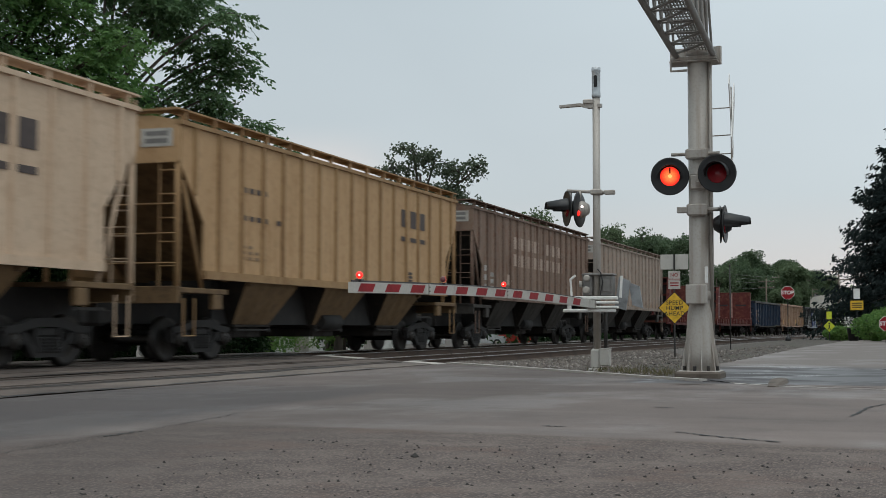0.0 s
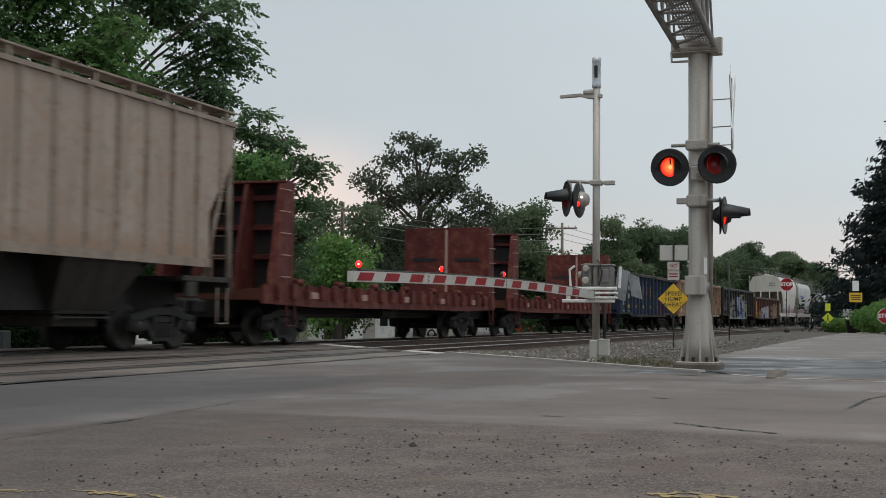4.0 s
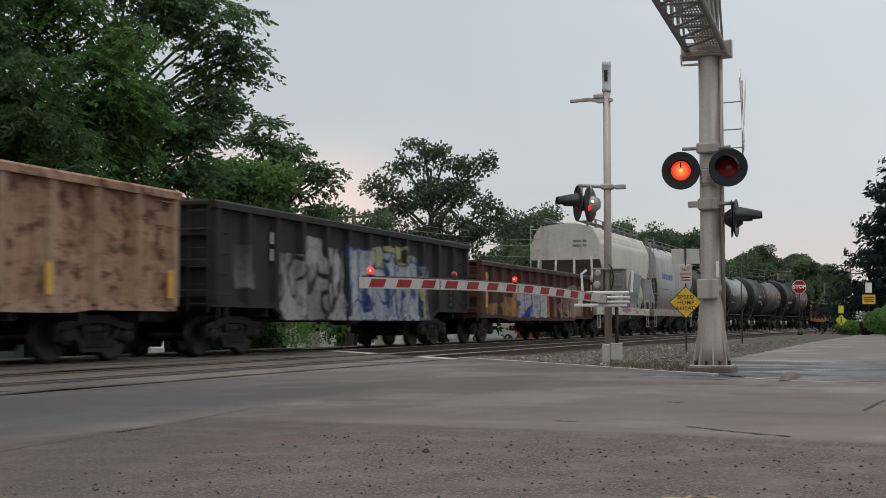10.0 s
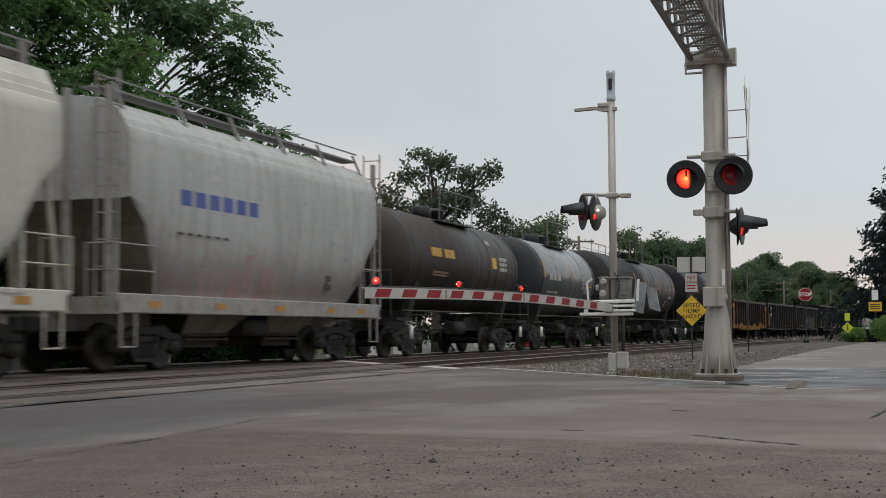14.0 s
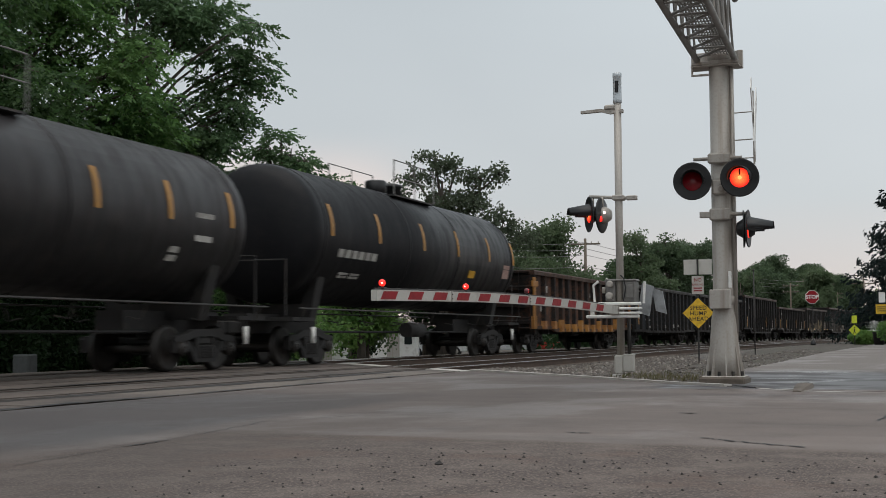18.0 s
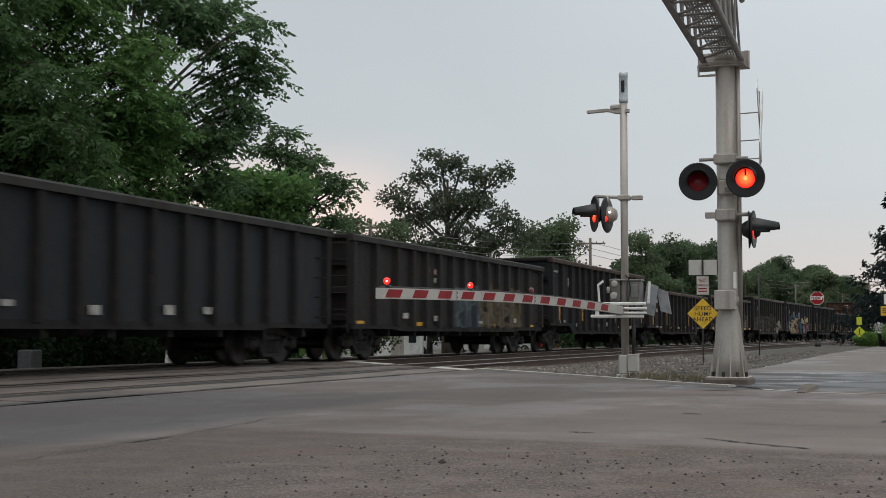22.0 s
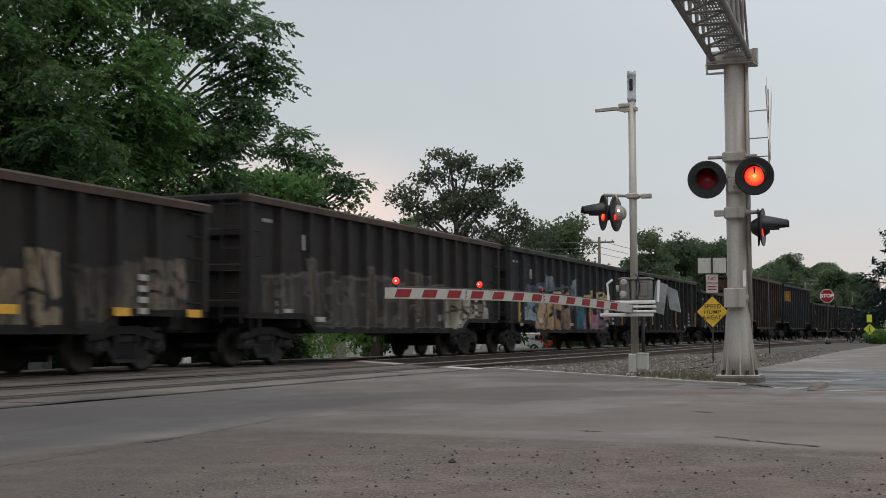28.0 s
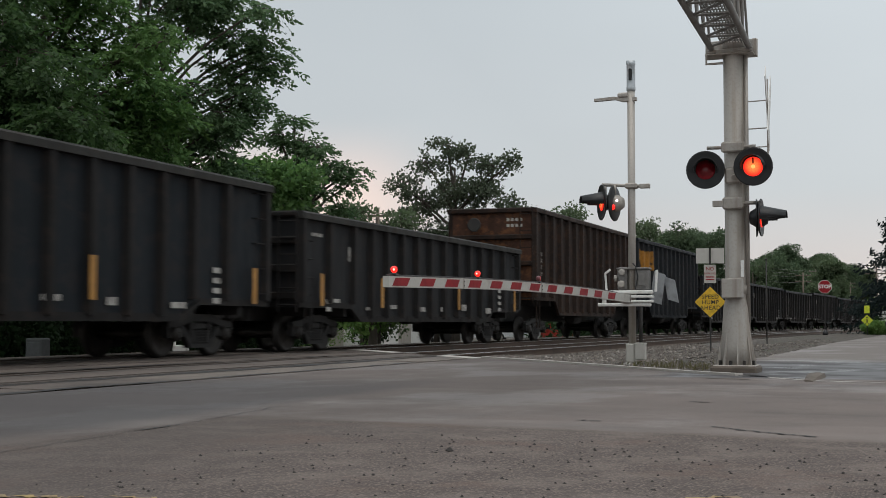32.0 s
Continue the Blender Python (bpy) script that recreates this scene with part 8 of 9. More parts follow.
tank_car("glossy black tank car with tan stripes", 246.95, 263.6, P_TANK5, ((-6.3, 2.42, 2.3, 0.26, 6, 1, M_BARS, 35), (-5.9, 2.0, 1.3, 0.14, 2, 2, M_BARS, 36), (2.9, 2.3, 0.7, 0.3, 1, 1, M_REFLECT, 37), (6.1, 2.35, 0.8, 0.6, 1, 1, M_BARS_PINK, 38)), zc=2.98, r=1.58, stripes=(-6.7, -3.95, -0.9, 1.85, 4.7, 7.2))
rg = gondola("rust-brown gondola car with orange lower sill", 265.0, 280.55, 2.86, 0.74, P_RUSTG, 15, 0.1, chord=P_RUSTSILL, rib_mat=P_RUSTRIB, foot=P_RUSTFOOT, bays_=RIBS, end_mat=P_RUSTRIB, marks=((1.46, -6.05, 2.12, 0.4, 0.3, 1, 1, M_BARS, 0.2, 39), (1.46, -5.1, 2.06, 0.4, 0.3, 1, 1, M_BARS, 0.2, 40), (1.46, -6.2, 1.74, 0.6, 0.28, 2, 1, M_BARS, 0.3, 39), (1.46, -5.15, 1.68, 0.45, 0.3, 2, 1, M_BARS, 0.3, 39), (1.46, -6.65, 1.4, 0.2, 0.7, 1, 2, M_BARS, 0.4, 45), (1.46, 0.55, 2.1, 0.12, 0.22, 1, 1, M_BARS, 0.2, 41), (1.46, 5.6, 0.95, 0.3, 0.6, 1, 4, M_BARS, 0.5, 42)), seed=5)
for yy in (-7.72, 7.6):
    bm = B()
    box(bm, 1.53, 1.6, yy - 0.12, yy + 0.12, 0.85, 2.62, 0.02)
    box(bm, 1.54, 1.61, yy - 0.3, yy + 0.36, 2.3, 2.5, 0.02)
    part("corner_gusset", bm, P_RUSTFOOT, rg, "orange rusted corner gusset")


def dark_gondola(u0, u1, top, paint, label, seed, zb=0.66, chord=None, refl=None, marks=None, ribs=15, posts=None, belly=0.3):
    L = u1 - u0
    r = random.Random(seed)
    marks = marks if marks is not None else ((1.46, -L / 2 + 2.5, top - 0.95, 0.42, 0.34, 1, 1, M_BARS, 0.05, seed + 8), (1.46, -L / 2 + 0.6, top - 0.5, 0.55, 0.12, 4, 1, M_BARS, 0.4, seed + 7), (1.5, -L / 2 + 1.3, zb + 0.42, 0.7, 0.09, 1, 1, M_BARS, 0.1, seed + 9), (1.5, -L / 2 + 1.2, 0.85, 0.4, 0.5, 1, 3, M_BARS, 0.45, seed + 1), (1.5, L / 2 - 2.2, 0.95, 0.4, 0.75, 1, 4, M_BARS, 0.45, seed + 2))
    low_bars = tuple((1.5, -L / 2 + 3.1 + (L - 6.4) * (i + r.uniform(-0.25, 0.25)) / 5, zb + 0.2 + r.uniform(0, 0.12), r.uniform(0.3, 0.6), r.uniform(0.07, 0.22), 1, 1, M_BARS, 0.2, seed + i) for i in range(6))
    gondola(label, u0, u1, top, zb, paint, ribs, belly, bays_=RIBS, chord=chord or P_DKCHORD, rib_mat=posts or P_DKRIB, sill=P_DKRIB, refl=refl, marks=(*marks, *low_bars), seed=seed)


BK = "black gondola car with outside posts"
UP = lambda L, z: ([-L / 2 + 0.9, -L / 2 + 4.2, L * 0.12, L / 2 - 0.7], z, 1.585, M_REFLECTO, 0.7, 0.15, True)
LOWR = lambda L: ([-L / 2 + 0.6, -2.6, 2.2, 5.0, L / 2 - 0.5], 0.95, 1.585)
dark_gondola(281.75, 297.7, 2.94, P_DK[0], BK + " and white stencils", 50, zb=0.72, belly=0.05, refl=([-7.4], 1.1, 1.585, M_REFLECTO, 0.95, 0.16, True), marks=((1.46, -5.92, 2.38, 0.95, 0.28, 1, 1, M_ARMWHITE, 0.05, 51), (1.46, -6.0, 1.86, 1.05, 0.28, 1, 1, M_ARMWHITE, 0.05, 51), (1.46, -7.0, 2.62, 0.65, 0.14, 1, 2, M_BARS, 0.4, 51), (1.46, -7.0, 1.36, 0.62, 0.06, 1, 1, M_BARS, 0.05, 51), (1.46, -5.4, 1.3, 0.35, 0.22, 1, 2, M_BARS, 0.4, 52), (1.46, -4.6, 1.28, 0.35, 0.22, 1, 2, M_BARS, 0.4, 52)))
dark_gondola(298.9, 314.95, 2.96, P_GRAF2, "black gondola car with faded spray paint", 53, zb=0.72, belly=0.05, posts=P_GRAF2, refl=([-7.4, -3.45, 3.1, 6.9], 0.83, 1.46, M_REFLECT, 0.5, 0.13), marks=((1.46, -3.3, 2.3, 0.5, 0.16, 1, 1, M_BARS_PINK, 0.1, 54), (1.46, -2.45, 2.26, 0.6, 0.16, 1, 1, M_BARS_PINK, 0.1, 54), (1.46, -2.45, 2.04, 0.5, 0.14, 1, 1, M_BARS, 0.1, 54), (1.46, -4.2, 2.1, 0.36, 0.46, 1, 1, M_BARS, 0.1, 54), (1.46, -0.85, 0.86, 0.4, 0.12, 1, 1, M_BARS, 0.1, 55)))
dark_gondola(316.2, 332.0, 3.36, P_DK[0], BK + " and tan reflectors", 56, chord=P_CHORD, refl=UP(15.8, 1.15))
dark_gondola(333.1, 349.4, 2.82, P_DK[3], "brown-black gondola car with rust", 59, chord=P_CHORD, refl=UP(16.3, 1.1), marks=((1.46, -6.37, 2.16, 0.8, 0.26, 4, 1, M_ARMWHITE, 0.3, 61), (1.46, -6.26, 1.7, 0.65, 0.25, 3, 1, M_ARMWHITE, 0.3, 60), (1.46, -5.15, 1.66, 0.58, 0.26, 3, 1, M_BARS, 0.35, 60), (1.5, -6.2, 0.98, 0.5, 0.09, 1, 1, M_BARS, 0.1, 60), (1.5, 5.9, 0.95, 0.4, 0.75, 2, 4, M_BARS, 0.5, 62)))
dark_gondola(350.5, 365.95, 3.0, P_GRAF3, "black gondola car with cream spray paint", 62, posts=P_GRAF3, chord=P_CHORD, refl=LOWR(15.4))
dark_gondola(367.4, 382.95, 3.36, P_GRAF4, "black gondola car with pale tags", 65, posts=P_GRAF4, chord=P_CHORD)
dark_gondola(384.0, 400.1, 3.38, P_GRAF5, "black gondola car with bold multicoloured spray paint", 68, posts=P_GRAF5, refl=UP(16.1, 1.0))
dark_gondola(401.3, 416.9, 3.38, P_DK[2], BK + " and tan reflectors", 71, refl=UP(15.6, 1.0))
dark_gondola(418.3, 433.8, 2.98, P_DK[1], "brown-black gondola car with tan reflectors", 74, refl=UP(15.5, 1.0))
tall = gondola("tall rust-brown gondola car with white stencils on its rusted end", 435.6, 450.2, 4.5, 0.9, P_TALLSIDE, 15, 0.5, chord=P_TALLSIDE, end_mat=P_RUSTTALL, rib_mat=P_TALLRIB, marks=((1.46, -6.4, 2.2, 0.35, 0.9, 1, 4, M_BARS, 0.4, 80),), seed=9, name="high_side_gondola_car")
for dz in (0.0, 0.2):
    for i in range(4):
        bm = B()
        box(bm, 0.54 + 0.15 * i, 0.635 + 0.15 * i, -7.31, -7.303, 3.87 + dz, 3.97 + dz)
        part("stencil", bm, M_ARMWHITE, tall)
gondola("tall black gondola car with an orange panel", 451.6, 466.4, 4.45, 0.9, P_TALLDK, 15, 0.5, chord=P_DK[2], rib_mat=P_TALLDK, seed=10, name="high_side_gondola_car")
u = 467.8
for i in range(10):
    L = (15.6, 16.1, 15.4, 15.9)[i % 4]
    dark_gondola(u, u + L, (3.3, 3.4, 3.25, 3.35)[(i * 3) % 4], P_DK[2] if i != 2 else P_GRAF4, BK + ", grimy", 90 + i, chord=P_DK[2])
    u += L + 1.25


# ---- what shows behind and under the train ----
def parked_car(name, label, x, y, z, turn, paint, L=4.6, H=1.7, suv=True):
    c = thing(name, label, "car", pose(x, y, z, 0, 0, turn), "vehicles beyond the tracks")
    W = 0.9
    roof = [(-L / 2, 0.35), (L / 2, 0.35), (L / 2, 0.8), (L / 2 - 0.12, 0.95), (L * 0.24, 1.05), (L * 0.08, H), (-L * 0.42 if suv else -L * 0.25, H), (-L / 2 + (0.05 if suv else 0.6), 1.05), (-L / 2, 0.9)]
    bm = B()
    plate(bm, roof, 1, -W, W)
    bmesh.ops.bevel(bm, geom=bm.edges[:], offset=0.05, segments=2, affect="EDGES")
    body = part("body", bm, paint, c)
    for s in (-1, 1):
        for a, b in ((-0.4, -0.24), (-0.22, -0.04), (-0.02, 0.13)):
            bm = B()
            plate(bm, [(L * a, 1.08), (L * b, 1.08), (L * min(b, 0.09) - 0.02, H - 0.12), (L * a + 0.02, H - 0.12)], 1, *sorted((s * W, s * (W + 0.008))))
            part("window", bm, M_GLASS, body)
    for wx in (-L * 0.32, L * 0.32):
        for s in (-1, 1):
            bm = B()
            lathe(bm, [(0.2, -0.02), (0.34, -0.02), (0.36, 0.02), (0.36, 0.18), (0.34, 0.22), (0.2, 0.2)], (wx, s * (W - 0.2), 0.36), (0, s, 0), 18)
            w = part("wheel", bm, M_RUBBER, c)
            bm = B()
            lathe(bm, [(0.21, 0.19), (0.2, 0.215), (0.05, 0.225)], (wx, s * (W - 0.2), 0.36), (0, s, 0), 14)
            part("rim", bm, M_STEEL, w)
    for s in (-0.7, 0.7):
        bm = B()
        box(bm, L / 2 - 0.02, L / 2 + 0.02, s - 0.15, s + 0.15, 0.68, 0.84)
        part("headlight", bm, M_WHITE, c)


def small_building(label, x, y, z, w, d, h, turn, roof_h=0.7):
    b = thing("shed", label, "building", pose(x, y, z, 0, 0, turn))
    bm = B()
    box(bm, -w / 2, w / 2, -d / 2, d / 2, 0, h)
    wall = part("wall", bm, M_WALLWHITE, b)
    bm = B()
    plate(bm, [(-w / 2 - 0.25, h), (w / 2 + 0.25, h), (w / 2 + 0.25, h + 0.1), (0, h + roof_h), (-w / 2 - 0.25, h + 0.1)], 1, -d / 2 - 0.25, d / 2 + 0.25)
    part("roof", bm, M_ROOF, b)
    bm = B()
    box(bm, -0.45, 0.45, -d / 2 - 0.03, -d / 2, 0, 2.0)
    part("door", bm, M_STEEL, wall)
    bm = B()
    box(bm, w * 0.25, w * 0.42, -d / 2 - 0.03, -d / 2, 1.0, 1.8)
    part("window", bm, M_GLASS, wall)
    for px in (-w / 2 - 0.2, w / 2 + 0.2):
        bm = B()
        box(bm, px - 0.06, px + 0.06, -d / 2 - 1.2, -d / 2 - 1.08, 0, h)
        part("porch_post", bm, M_WHITE, b)


parked_car("suv", "white sport utility vehicle waiting beyond the tracks", -36.2, 97.9, -1.0, 15, M_CARWHITE, 4.8, 1.75, True)
parked_car("hatchback", "white hatchback waiting beyond the tracks", -33.3, 106.9, -1.0, 12, M_CARWHITE, 4.2, 1.5, False)
parked_car("hatchback", "red hatchback waiting beyond the tracks", -30.4, 107.8, -1.0, 15, M_CARRED, 4.2, 1.55, False)
small_building("low white shed with a grey roof beyond the tracks", -36.0, 77.0, -1.0, 5.0, 4, 1.7, 18)
small_building("low white shed with a grey roof beyond the tracks", -35.8, 88.0, -1.0, 3.2, 3, 2.3, 16)

bx = thing("equipment_cabinet", "grey steel equipment cabinet beyond the tracks", "cabinet", pose(-18.4, 23.7, -0.95, 0, 0, 10))
bm = B()
box(bm, -0.2, 0.2, -0.2, 0.2, 0, 1.24, 0.03)
part("case", bm, M_CABINET, bx)
bm = B()
box(bm, -0.16, 0.16, -0.215, -0.2, 0.12, 1.15, 0.008)
part("door", bm, M_CABINET, bx)

pd = thing("utility_pedestal", "small white utility pedestal with two short prongs", "pedestal", pose(-17.75, 28.48, -0.54, 0, 0, 20))
bm = B()
box(bm, -0.19, 0.19, -0.12, 0.12, -0.5, 0.6, 0.02)
part("case", bm, M_WHITE, pd)
for xx in (-0.16, 0.16):
    bm = B()
    tube(bm, (xx, 0, -0.5), (xx, 0, 0.77), 0.034, 8)
    part("prong", bm, M_WHITE, pd)


def park_bench(x, y, z, turn):
    b = thing("park_bench", "brown slatted park bench on the grass beyond the tracks", "bench", pose(x, y, z, 0, 0, turn), "park benches")
    for i in range(4):
        bm = B()
        box(bm, -0.8, 0.8, -0.22 + 0.12 * i, -0.12 + 0.12 * i, 0.42, 0.45, 0.005)
        part("seat_slat", bm, M_BENCH, b)
    for i in range(4):
        bm = B()
        box(bm, -0.8, 0.8, 0.24, 0.27, 0.5 + 0.11 * i, 0.59 + 0.11 * i, 0.005)
        part("back_slat", bm, M_BENCH, b)
    for xx in (-0.7, 0.7):
        bm = B()
        box(bm, xx - 0.03, xx + 0.03, -0.22, -0.16, 0, 0.62, 0.005)
        box(bm, xx - 0.03, xx + 0.03, 0.2, 0.26, 0, 0.95, 0.005)
        box(bm, xx - 0.03, xx + 0.03, -0.24, 0.24, 0.6, 0.65, 0.005)
        part("end_frame", bm, M_DARKSTEEL, b)


park_bench(-42.2, 58.9, -1.02, 14)
park_bench(-40.2, 59.4, -1.02, 14)
pk = thing("path_lamp", "low lamp post with a lit warm globe beyond the tracks", "lamp", pose(-42.0, 62.5, -1.02))
bm = B()
tube(bm, (0, 0, 0), (0, 0, 0.88), 0.05, 8)
part("post", bm, M_DARKSTEEL, pk)
bm = B()
bmesh.ops.create_icosphere(bm, subdivisions=2, radius=0.13, matrix=Matrix.Translation((0, 0, 0.98)))
part("globe", bm, glow("lit_warm_globe", (1.0, 0.8, 0.4), 2.2, (0.8, 0.7, 0.5)), pk, "lit warm globe")

# loose stones on the verge and the lot
def stones(name, n, x0, x1, y0, y1, r0, r1, label, zf=None, seed=1):
    rng = random.Random(seed)
    bm = B()
    for _ in range(n):
        x, y, r = rng.uniform(x0, x1), rng.uniform(y0, y1), rng.uniform(r0, r1)
        z = zf(x, y) if zf else 0.0
        v = [bm.verts.new((x + dx * r * rng.uniform(0.6, 1.2), y + dy * r * rng.uniform(0.6, 1.2), z + dz * r * rng.uniform(0.5, 1))) for dx, dy, dz in ((1, 0, 0.2), (0, 1, 0.2), (-1, 0, 0.2), (0, -1, 0.2), (0, 0, 1.1), (0, 0, -0.6))]
        for a, b in ((0, 1), (1, 2), (2, 3), (3, 0)):
            bm.faces.new((v[a], v[b], v[4]))
            bm.faces.new((v[b], v[a], v[5]))
    tagged(part(name, bm, M_SEAL if n < 600 else M_STONE), label, "stones", kind="stuff")


def shoulder(x, y):
    if y < edge(x) + 0.3:
        return -1.2
    return -0.2 if x < -8.2 else max(ground_z(x, y), -0.2 - (x + 8.2) * 0.26)


stones("ballast_stones", 9000, -9.0, -4.4, 23.5, 50, 0.025, 0.07, "loose grey ballast stones on the shoulder", shoulder, 3)
stones("ballast_stones", 3000, -16.5, -8.9, 26, 46, 0.025, 0.06, "loose grey ballast stones between the rails", lambda x, y: -0.2 if y > edge(x) + 0.3 else -1.2, 4)
def verge(x, y):
    return 0.004 if y > edge(x) + 0.25 and y > 20.3 - 1.25 * (x + 5.5) and x < -3.05 and y < 24.2 else -1.2


stones("verge_stones", 5200, -7.8, -3.0, 17.6, 24.3, 0.012, 0.05, "mixed grey and brown stones behind the kerb", verge, 7)
stones("bank_stones", 3200, -4.0, -2.5, 19.5, 46, 0.008, 0.035, "mixed stones on the soil bank", lambda x, y: bank_z(x, y) if x < bank_x(y) + 0.1 else -1.2, 8)
stones("lot_gravel", 560, -3.4, 1.8, 4.2, 7.2, 0.004, 0.011, "scattered fine dark grit on the asphalt", None, 5)
stones("lot_pebble", 1, -2.33, -2.31, 6.26, 6.28, 0.026, 0.028, "small dark pebble on the asphalt", None, 6)

# dry weeds between kerb and foundation
rw = np.random.default_rng(21)
n = 420
wx = np.clip(rw.choice((-4.1, -3.7, -3.5, -3.15, -2.95), n) + rw.normal(0, 0.13, n), -4.3, -2.75)
wp = np.column_stack((wx, 19.0 - 1.12 * (wx + 4.3) + rw.gamma(1.1, 0.9, n), np.full(n, 0.045)))
wd = np.column_stack((rw.normal(0, 0.5, n), rw.normal(0, 0.5, n), np.full(n, 1.0)))
tagged(part("weeds", leaf_mesh("weeds", wp, wd, 0.1, leaf_mat("dry_weed", (0.17, 0.145, 0.08), (0.1, 0.1, 0.045)), rw, 0.12), None), "low dry weeds behind the kerb", "weeds", kind="stuff")

# cracks and worn paint on the asphalt
def ribbon(name, pts, w, material, label, category, z=0.004, seed=0, ragged=0.5):
    rng = random.Random(seed)
    bm = B()
    prev = None
    P = []
    for a, b in zip(pts, pts[1:]):
        for i in range(8):
            f = i / 8
            P.append((a[0] + (b[0] - a[0]) * f, a[1] + (b[1] - a[1]) * f))
    for i, (x, y) in enumerate(P):
        q = P[min(i + 1, len(P) - 1)]
        r = P[max(i - 1, 0)]
        d = Vector((q[0] - r[0], q[1] - r[1])).normalized()
        n = Vector((-d.y, d.x))
        hw = w * rng.uniform(1 - ragged, 1 + ragged) / 2
        j = rng.uniform(-0.02, 0.02)
        cur = [bm.verts.new((x + n.x * (s * hw + j), y + n.y * (s * hw + j), z)) for s in (-1, 1)]
        if prev:
            bm.faces.new((prev[0], prev[1], cur[1], cur[0]))
        prev = cur
    tagged(part(name, bm, material), label, category, kind="structure")


ribbon("asphalt_joint", [(-7.84, 6.0), (-7.86, 8.0), (-7.84, 9.8), (-7.94, 11.0), (-7.84, 12.3), (-7.86, 14.5), (-7.84, 17.0), (-7.86, 20.0)], 0.12, M_CRACK, "dark tarred joint beside the crossing panels", "crack", z=0.006, seed=50, ragged=0.7)
ribbon("asphalt_joint", [(-8.88, 6.0), (-8.86, 10.0), (-8.88, 14.0), (-8.87, 18.0), (-8.88, 22.0)], 0.1, M_CRACK, "dark tarred joint between crossing panels", "crack", z=0.007, seed=51, ragged=0.7)
ribbon("asphalt_joint", [(-10.96, 8.0), (-10.94, 14.0), (-10.97, 20.0), (-10.95, 23.5)], 0.1, M_CRACK, "dark tarred joint between crossing panels", "crack", z=0.007, seed=52, ragged=0.7)
ribbon("asphalt_crack", [(-4.38, 5.2), (-4.42, 5.9), (-4.5, 6.75)], 0.007, M_CRACK, "dark open seam in the asphalt", "crack", seed=1)
ribbon("asphalt_crack", [(-4.5, 6.75), (-4.5, 7.0), (-4.53, 7.25)], 0.025, M_CRACK, "dark open seam in the asphalt", "crack", seed=2)
ribbon("asphalt_crack", [(-4.53, 7.25), (-4.65, 8.3), (-4.75, 9.0), (-4.3, 10.0)], 0.008, M_CRACK, "dark open seam in the asphalt", "crack", seed=3)
ribbon("asphalt_crack", [(-2.24, 8.58), (-2.15, 8.53), (-2.07, 8.56)], 0.03, M_CRACK, "short crack in the asphalt", "crack", seed=4)
ribbon("asphalt_crack", [(-1.9, 10.9), (-1.7, 10.85)], 0.04, M_CRACK, "short crack in the asphalt", "crack", seed=5)
ribbon("asphalt_crack", [(-0.3, 10.3), (-0.27, 10.6), (-0.22, 11.3), (-0.12, 11.9), (0.2, 12.6)], 0.025, M_CRACK, "long crack in the asphalt", "crack", seed=6)
ribbon("asphalt_crack", [(-1.3, 8.36), (-1.15, 8.2), (-0.97, 8.05), (-0.85, 7.96), (-0.6, 7.8)], 0.03, M_CRACK, "faint crack in the asphalt", "crack", seed=7)
for i, (pts, w) in enumerate((([(-3.45, 3.98), (-3.2, 4.06), (-3.06, 4.1)], 0.04), ([(-3.1, 4.02), (-3.04, 4.1), (-2.98, 4.14)], 0.015), ([(-2.92, 4.17), (-2.75, 4.2), (-2.6, 4.19), (-2.4, 4.12), (-2.2, 4.05)], 0.018),
                              ([(-2.8, 4.14), (-2.68, 4.17), (-2.55, 4.1)], 0.03), ([(-0.86, 4.9), (-0.75, 5.02), (-0.61, 4.97), (-0.41, 4.84)], 0.03), ([(-0.81, 4.86), (-0.66, 4.92), (-0.51, 4.84)], 0.06))):
    ribbon("parking_line", pts, w, M_PAINT_Y, "flaked remains of a yellow parking line", "road marking", seed=30 + i, ragged=0.9)
ribbon("gutter", [(-2.21, 16.75), (-1.7, 15.85), (-1.15, 15.29), (-0.19, 14.98), (0.8, 14.8), (2.4, 14.72), (4.0, 14.7)], 0.1, M_KERB, "pale concrete gutter at the street mouth", "gutter", seed=40, ragged=0.5)
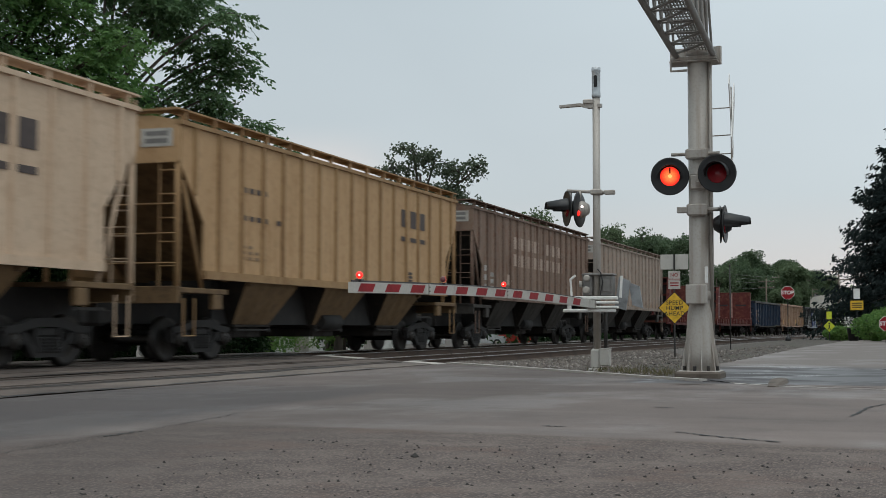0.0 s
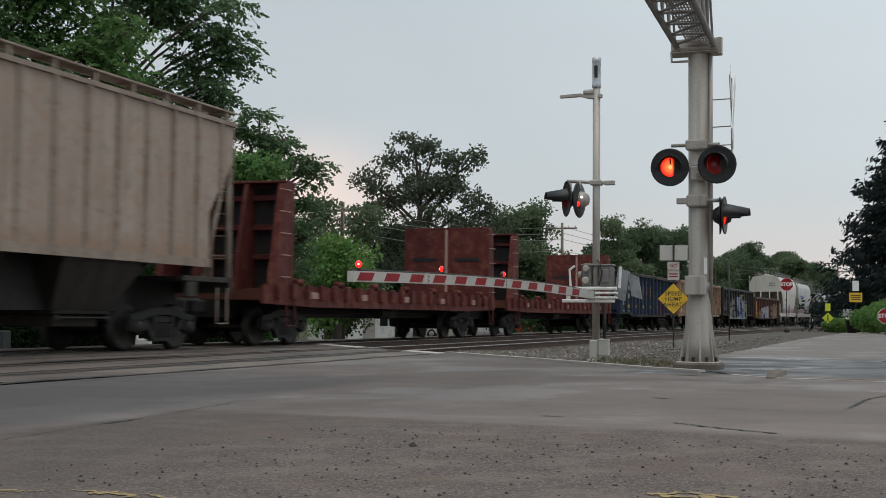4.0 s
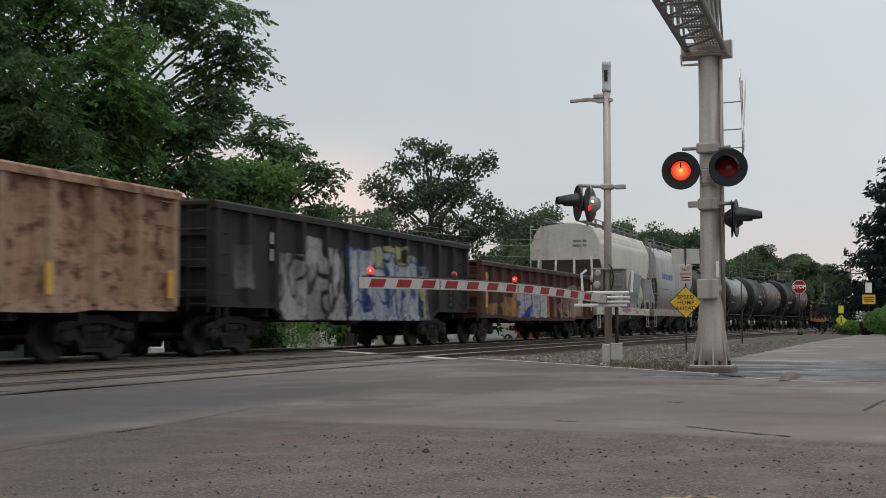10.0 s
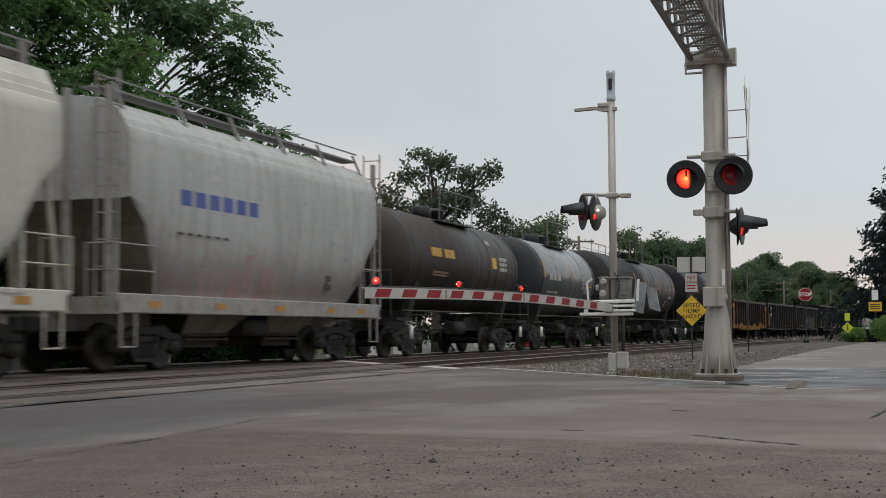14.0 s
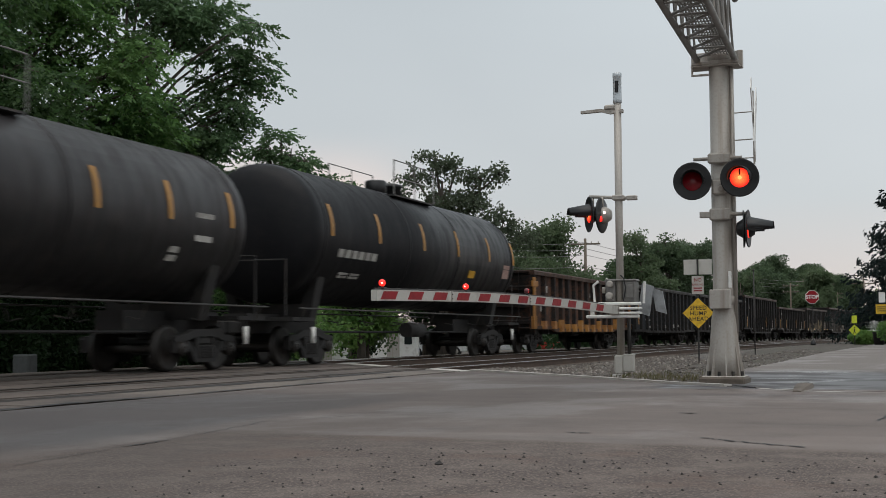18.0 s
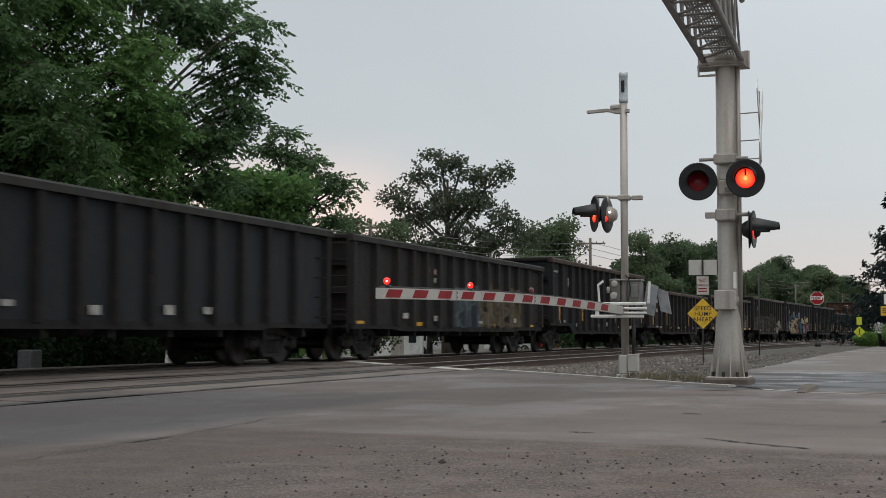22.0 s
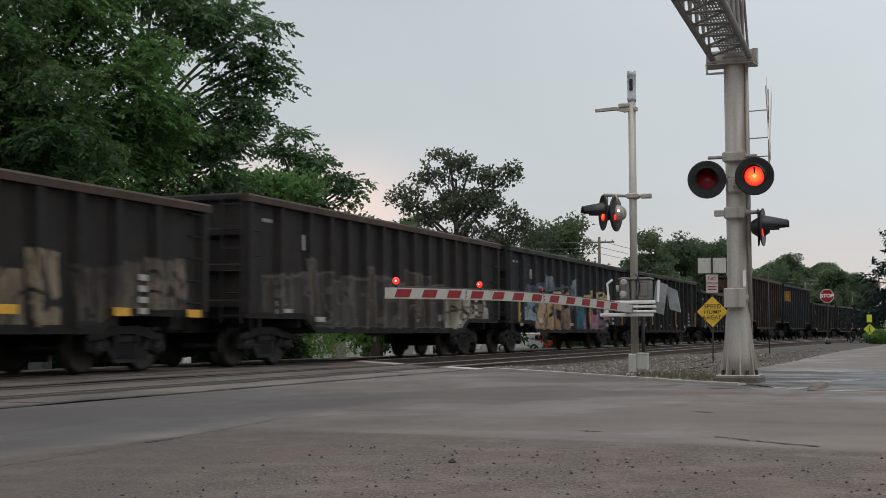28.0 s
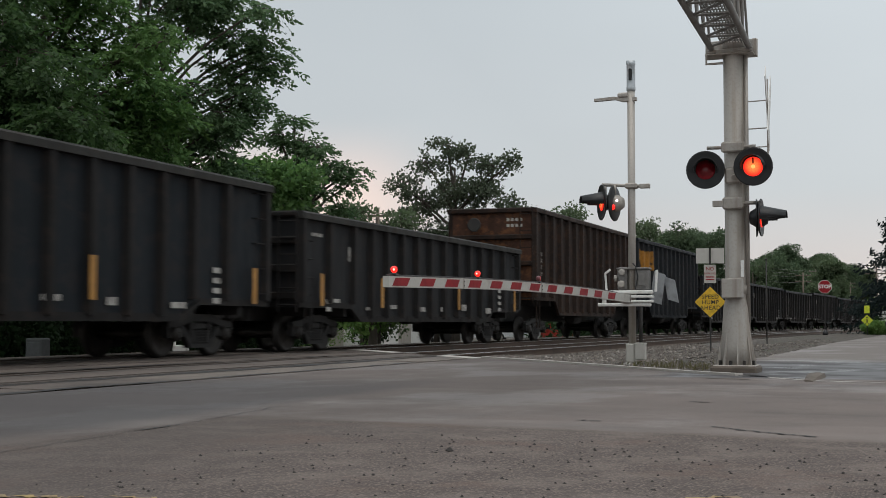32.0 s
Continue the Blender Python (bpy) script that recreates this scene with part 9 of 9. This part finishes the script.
# stub of kerb beside the street mouth: a broken wedge that falls towards the road
bm = B()
rk = random.Random(31)
ring = []
for y, w, hgt in ((15.15, 0.06, 0.015), (15.45, 0.08, 0.035), (15.8, 0.1, 0.055), (16.2, 0.11, 0.065), (16.5, 0.1, 0.06), (16.65, 0.08, 0.03)):
    q = [rk.uniform(0.9, 1.1) for _ in range(5)]
    ring.append([bm.verts.new(p) for p in ((-1.3 - w * q[0], y, -0.03), (-1.3 - w * 0.8 * q[1], y, hgt * 0.85), (-1.3, y, hgt * q[2]), (-1.3 + w * 0.7 * q[3], y, hgt * 0.8), (-1.3 + w * 1.1 * q[4], y, -0.03))])
for p, q in zip(ring, ring[1:]):
    for j in range(4):
        bm.faces.new((p[j], p[j + 1], q[j + 1], q[j]))
bm.faces.new(ring[0])
bm.faces.new(ring[-1][::-1])
tagged(part("kerb_stub", bm, M_DIRTCON), "broken concrete kerb end", "kerb", kind="structure")
# sunken grate bar beside the signal foundation
ribbon("drain_slot", [(-2.5, 15.52), (-2.2, 15.47), (-1.95, 15.42)], 0.12, M_DIRTCON, "dirty drain slot in the road edge", "drain", z=0.005, seed=41, ragged=0.3)


# ---- motion ----
TRAIN = [(0, 0.0), (1, 12.53), (2, 25.07), (3, 37.57), (5.5, 68.63), (7, 87.14), (9, 111.7), (11, 136.23), (13, 160.71), (15, 185.16), (17.5, 215.86),
         (20, 246.68), (22, 271.46), (24, 296.17), (25, 308.47), (27.5, 339.19), (29, 357.55), (30, 369.69), (31, 381.78), (32, 393.8)]


def flash_rows(base, phase, first):
    """Half a turn in a tenth of a second at every change, 0.625 s apart. phase 0 is lit from the start."""
    rows, turn = [], 0.0 if phase == 0 else 180.0
    rows.append((0.0, base @ pose(0, 0, 0, 0, 0, turn)))
    k = 0
    while True:
        t = first + 0.625 * k
        if t > 31.9:
            break
        for dt, a in ((-0.034, 0), (0.0, 60), (0.034, 120), (0.067, 180)):
            rows.append((t + dt, base @ pose(0, 0, 0, 0, 0, turn + a)))
        turn += 180
        k += 1
    rows.append((32.0, base @ pose(0, 0, 0, 0, 0, turn)))
    return rows


def motions():
    for car, mid in CARS:
        rows = []
        for t in range(33):
            y = mid - float(np.interp(t, [a for a, b in TRAIN], [b for a, b in TRAIN]))
            dx, slope = bend(y)
            rows.append((t, pose(FAR + dx, y, 0, 0, 0, -math.degrees(math.atan(slope)))))
        walk(car, rows)
    for bulb, phase in FLIPS:
        walk(bulb, flash_rows(bulb.matrix_basis.copy(), phase % 10, 0.2 if phase > 9 else 0.267))


motions()
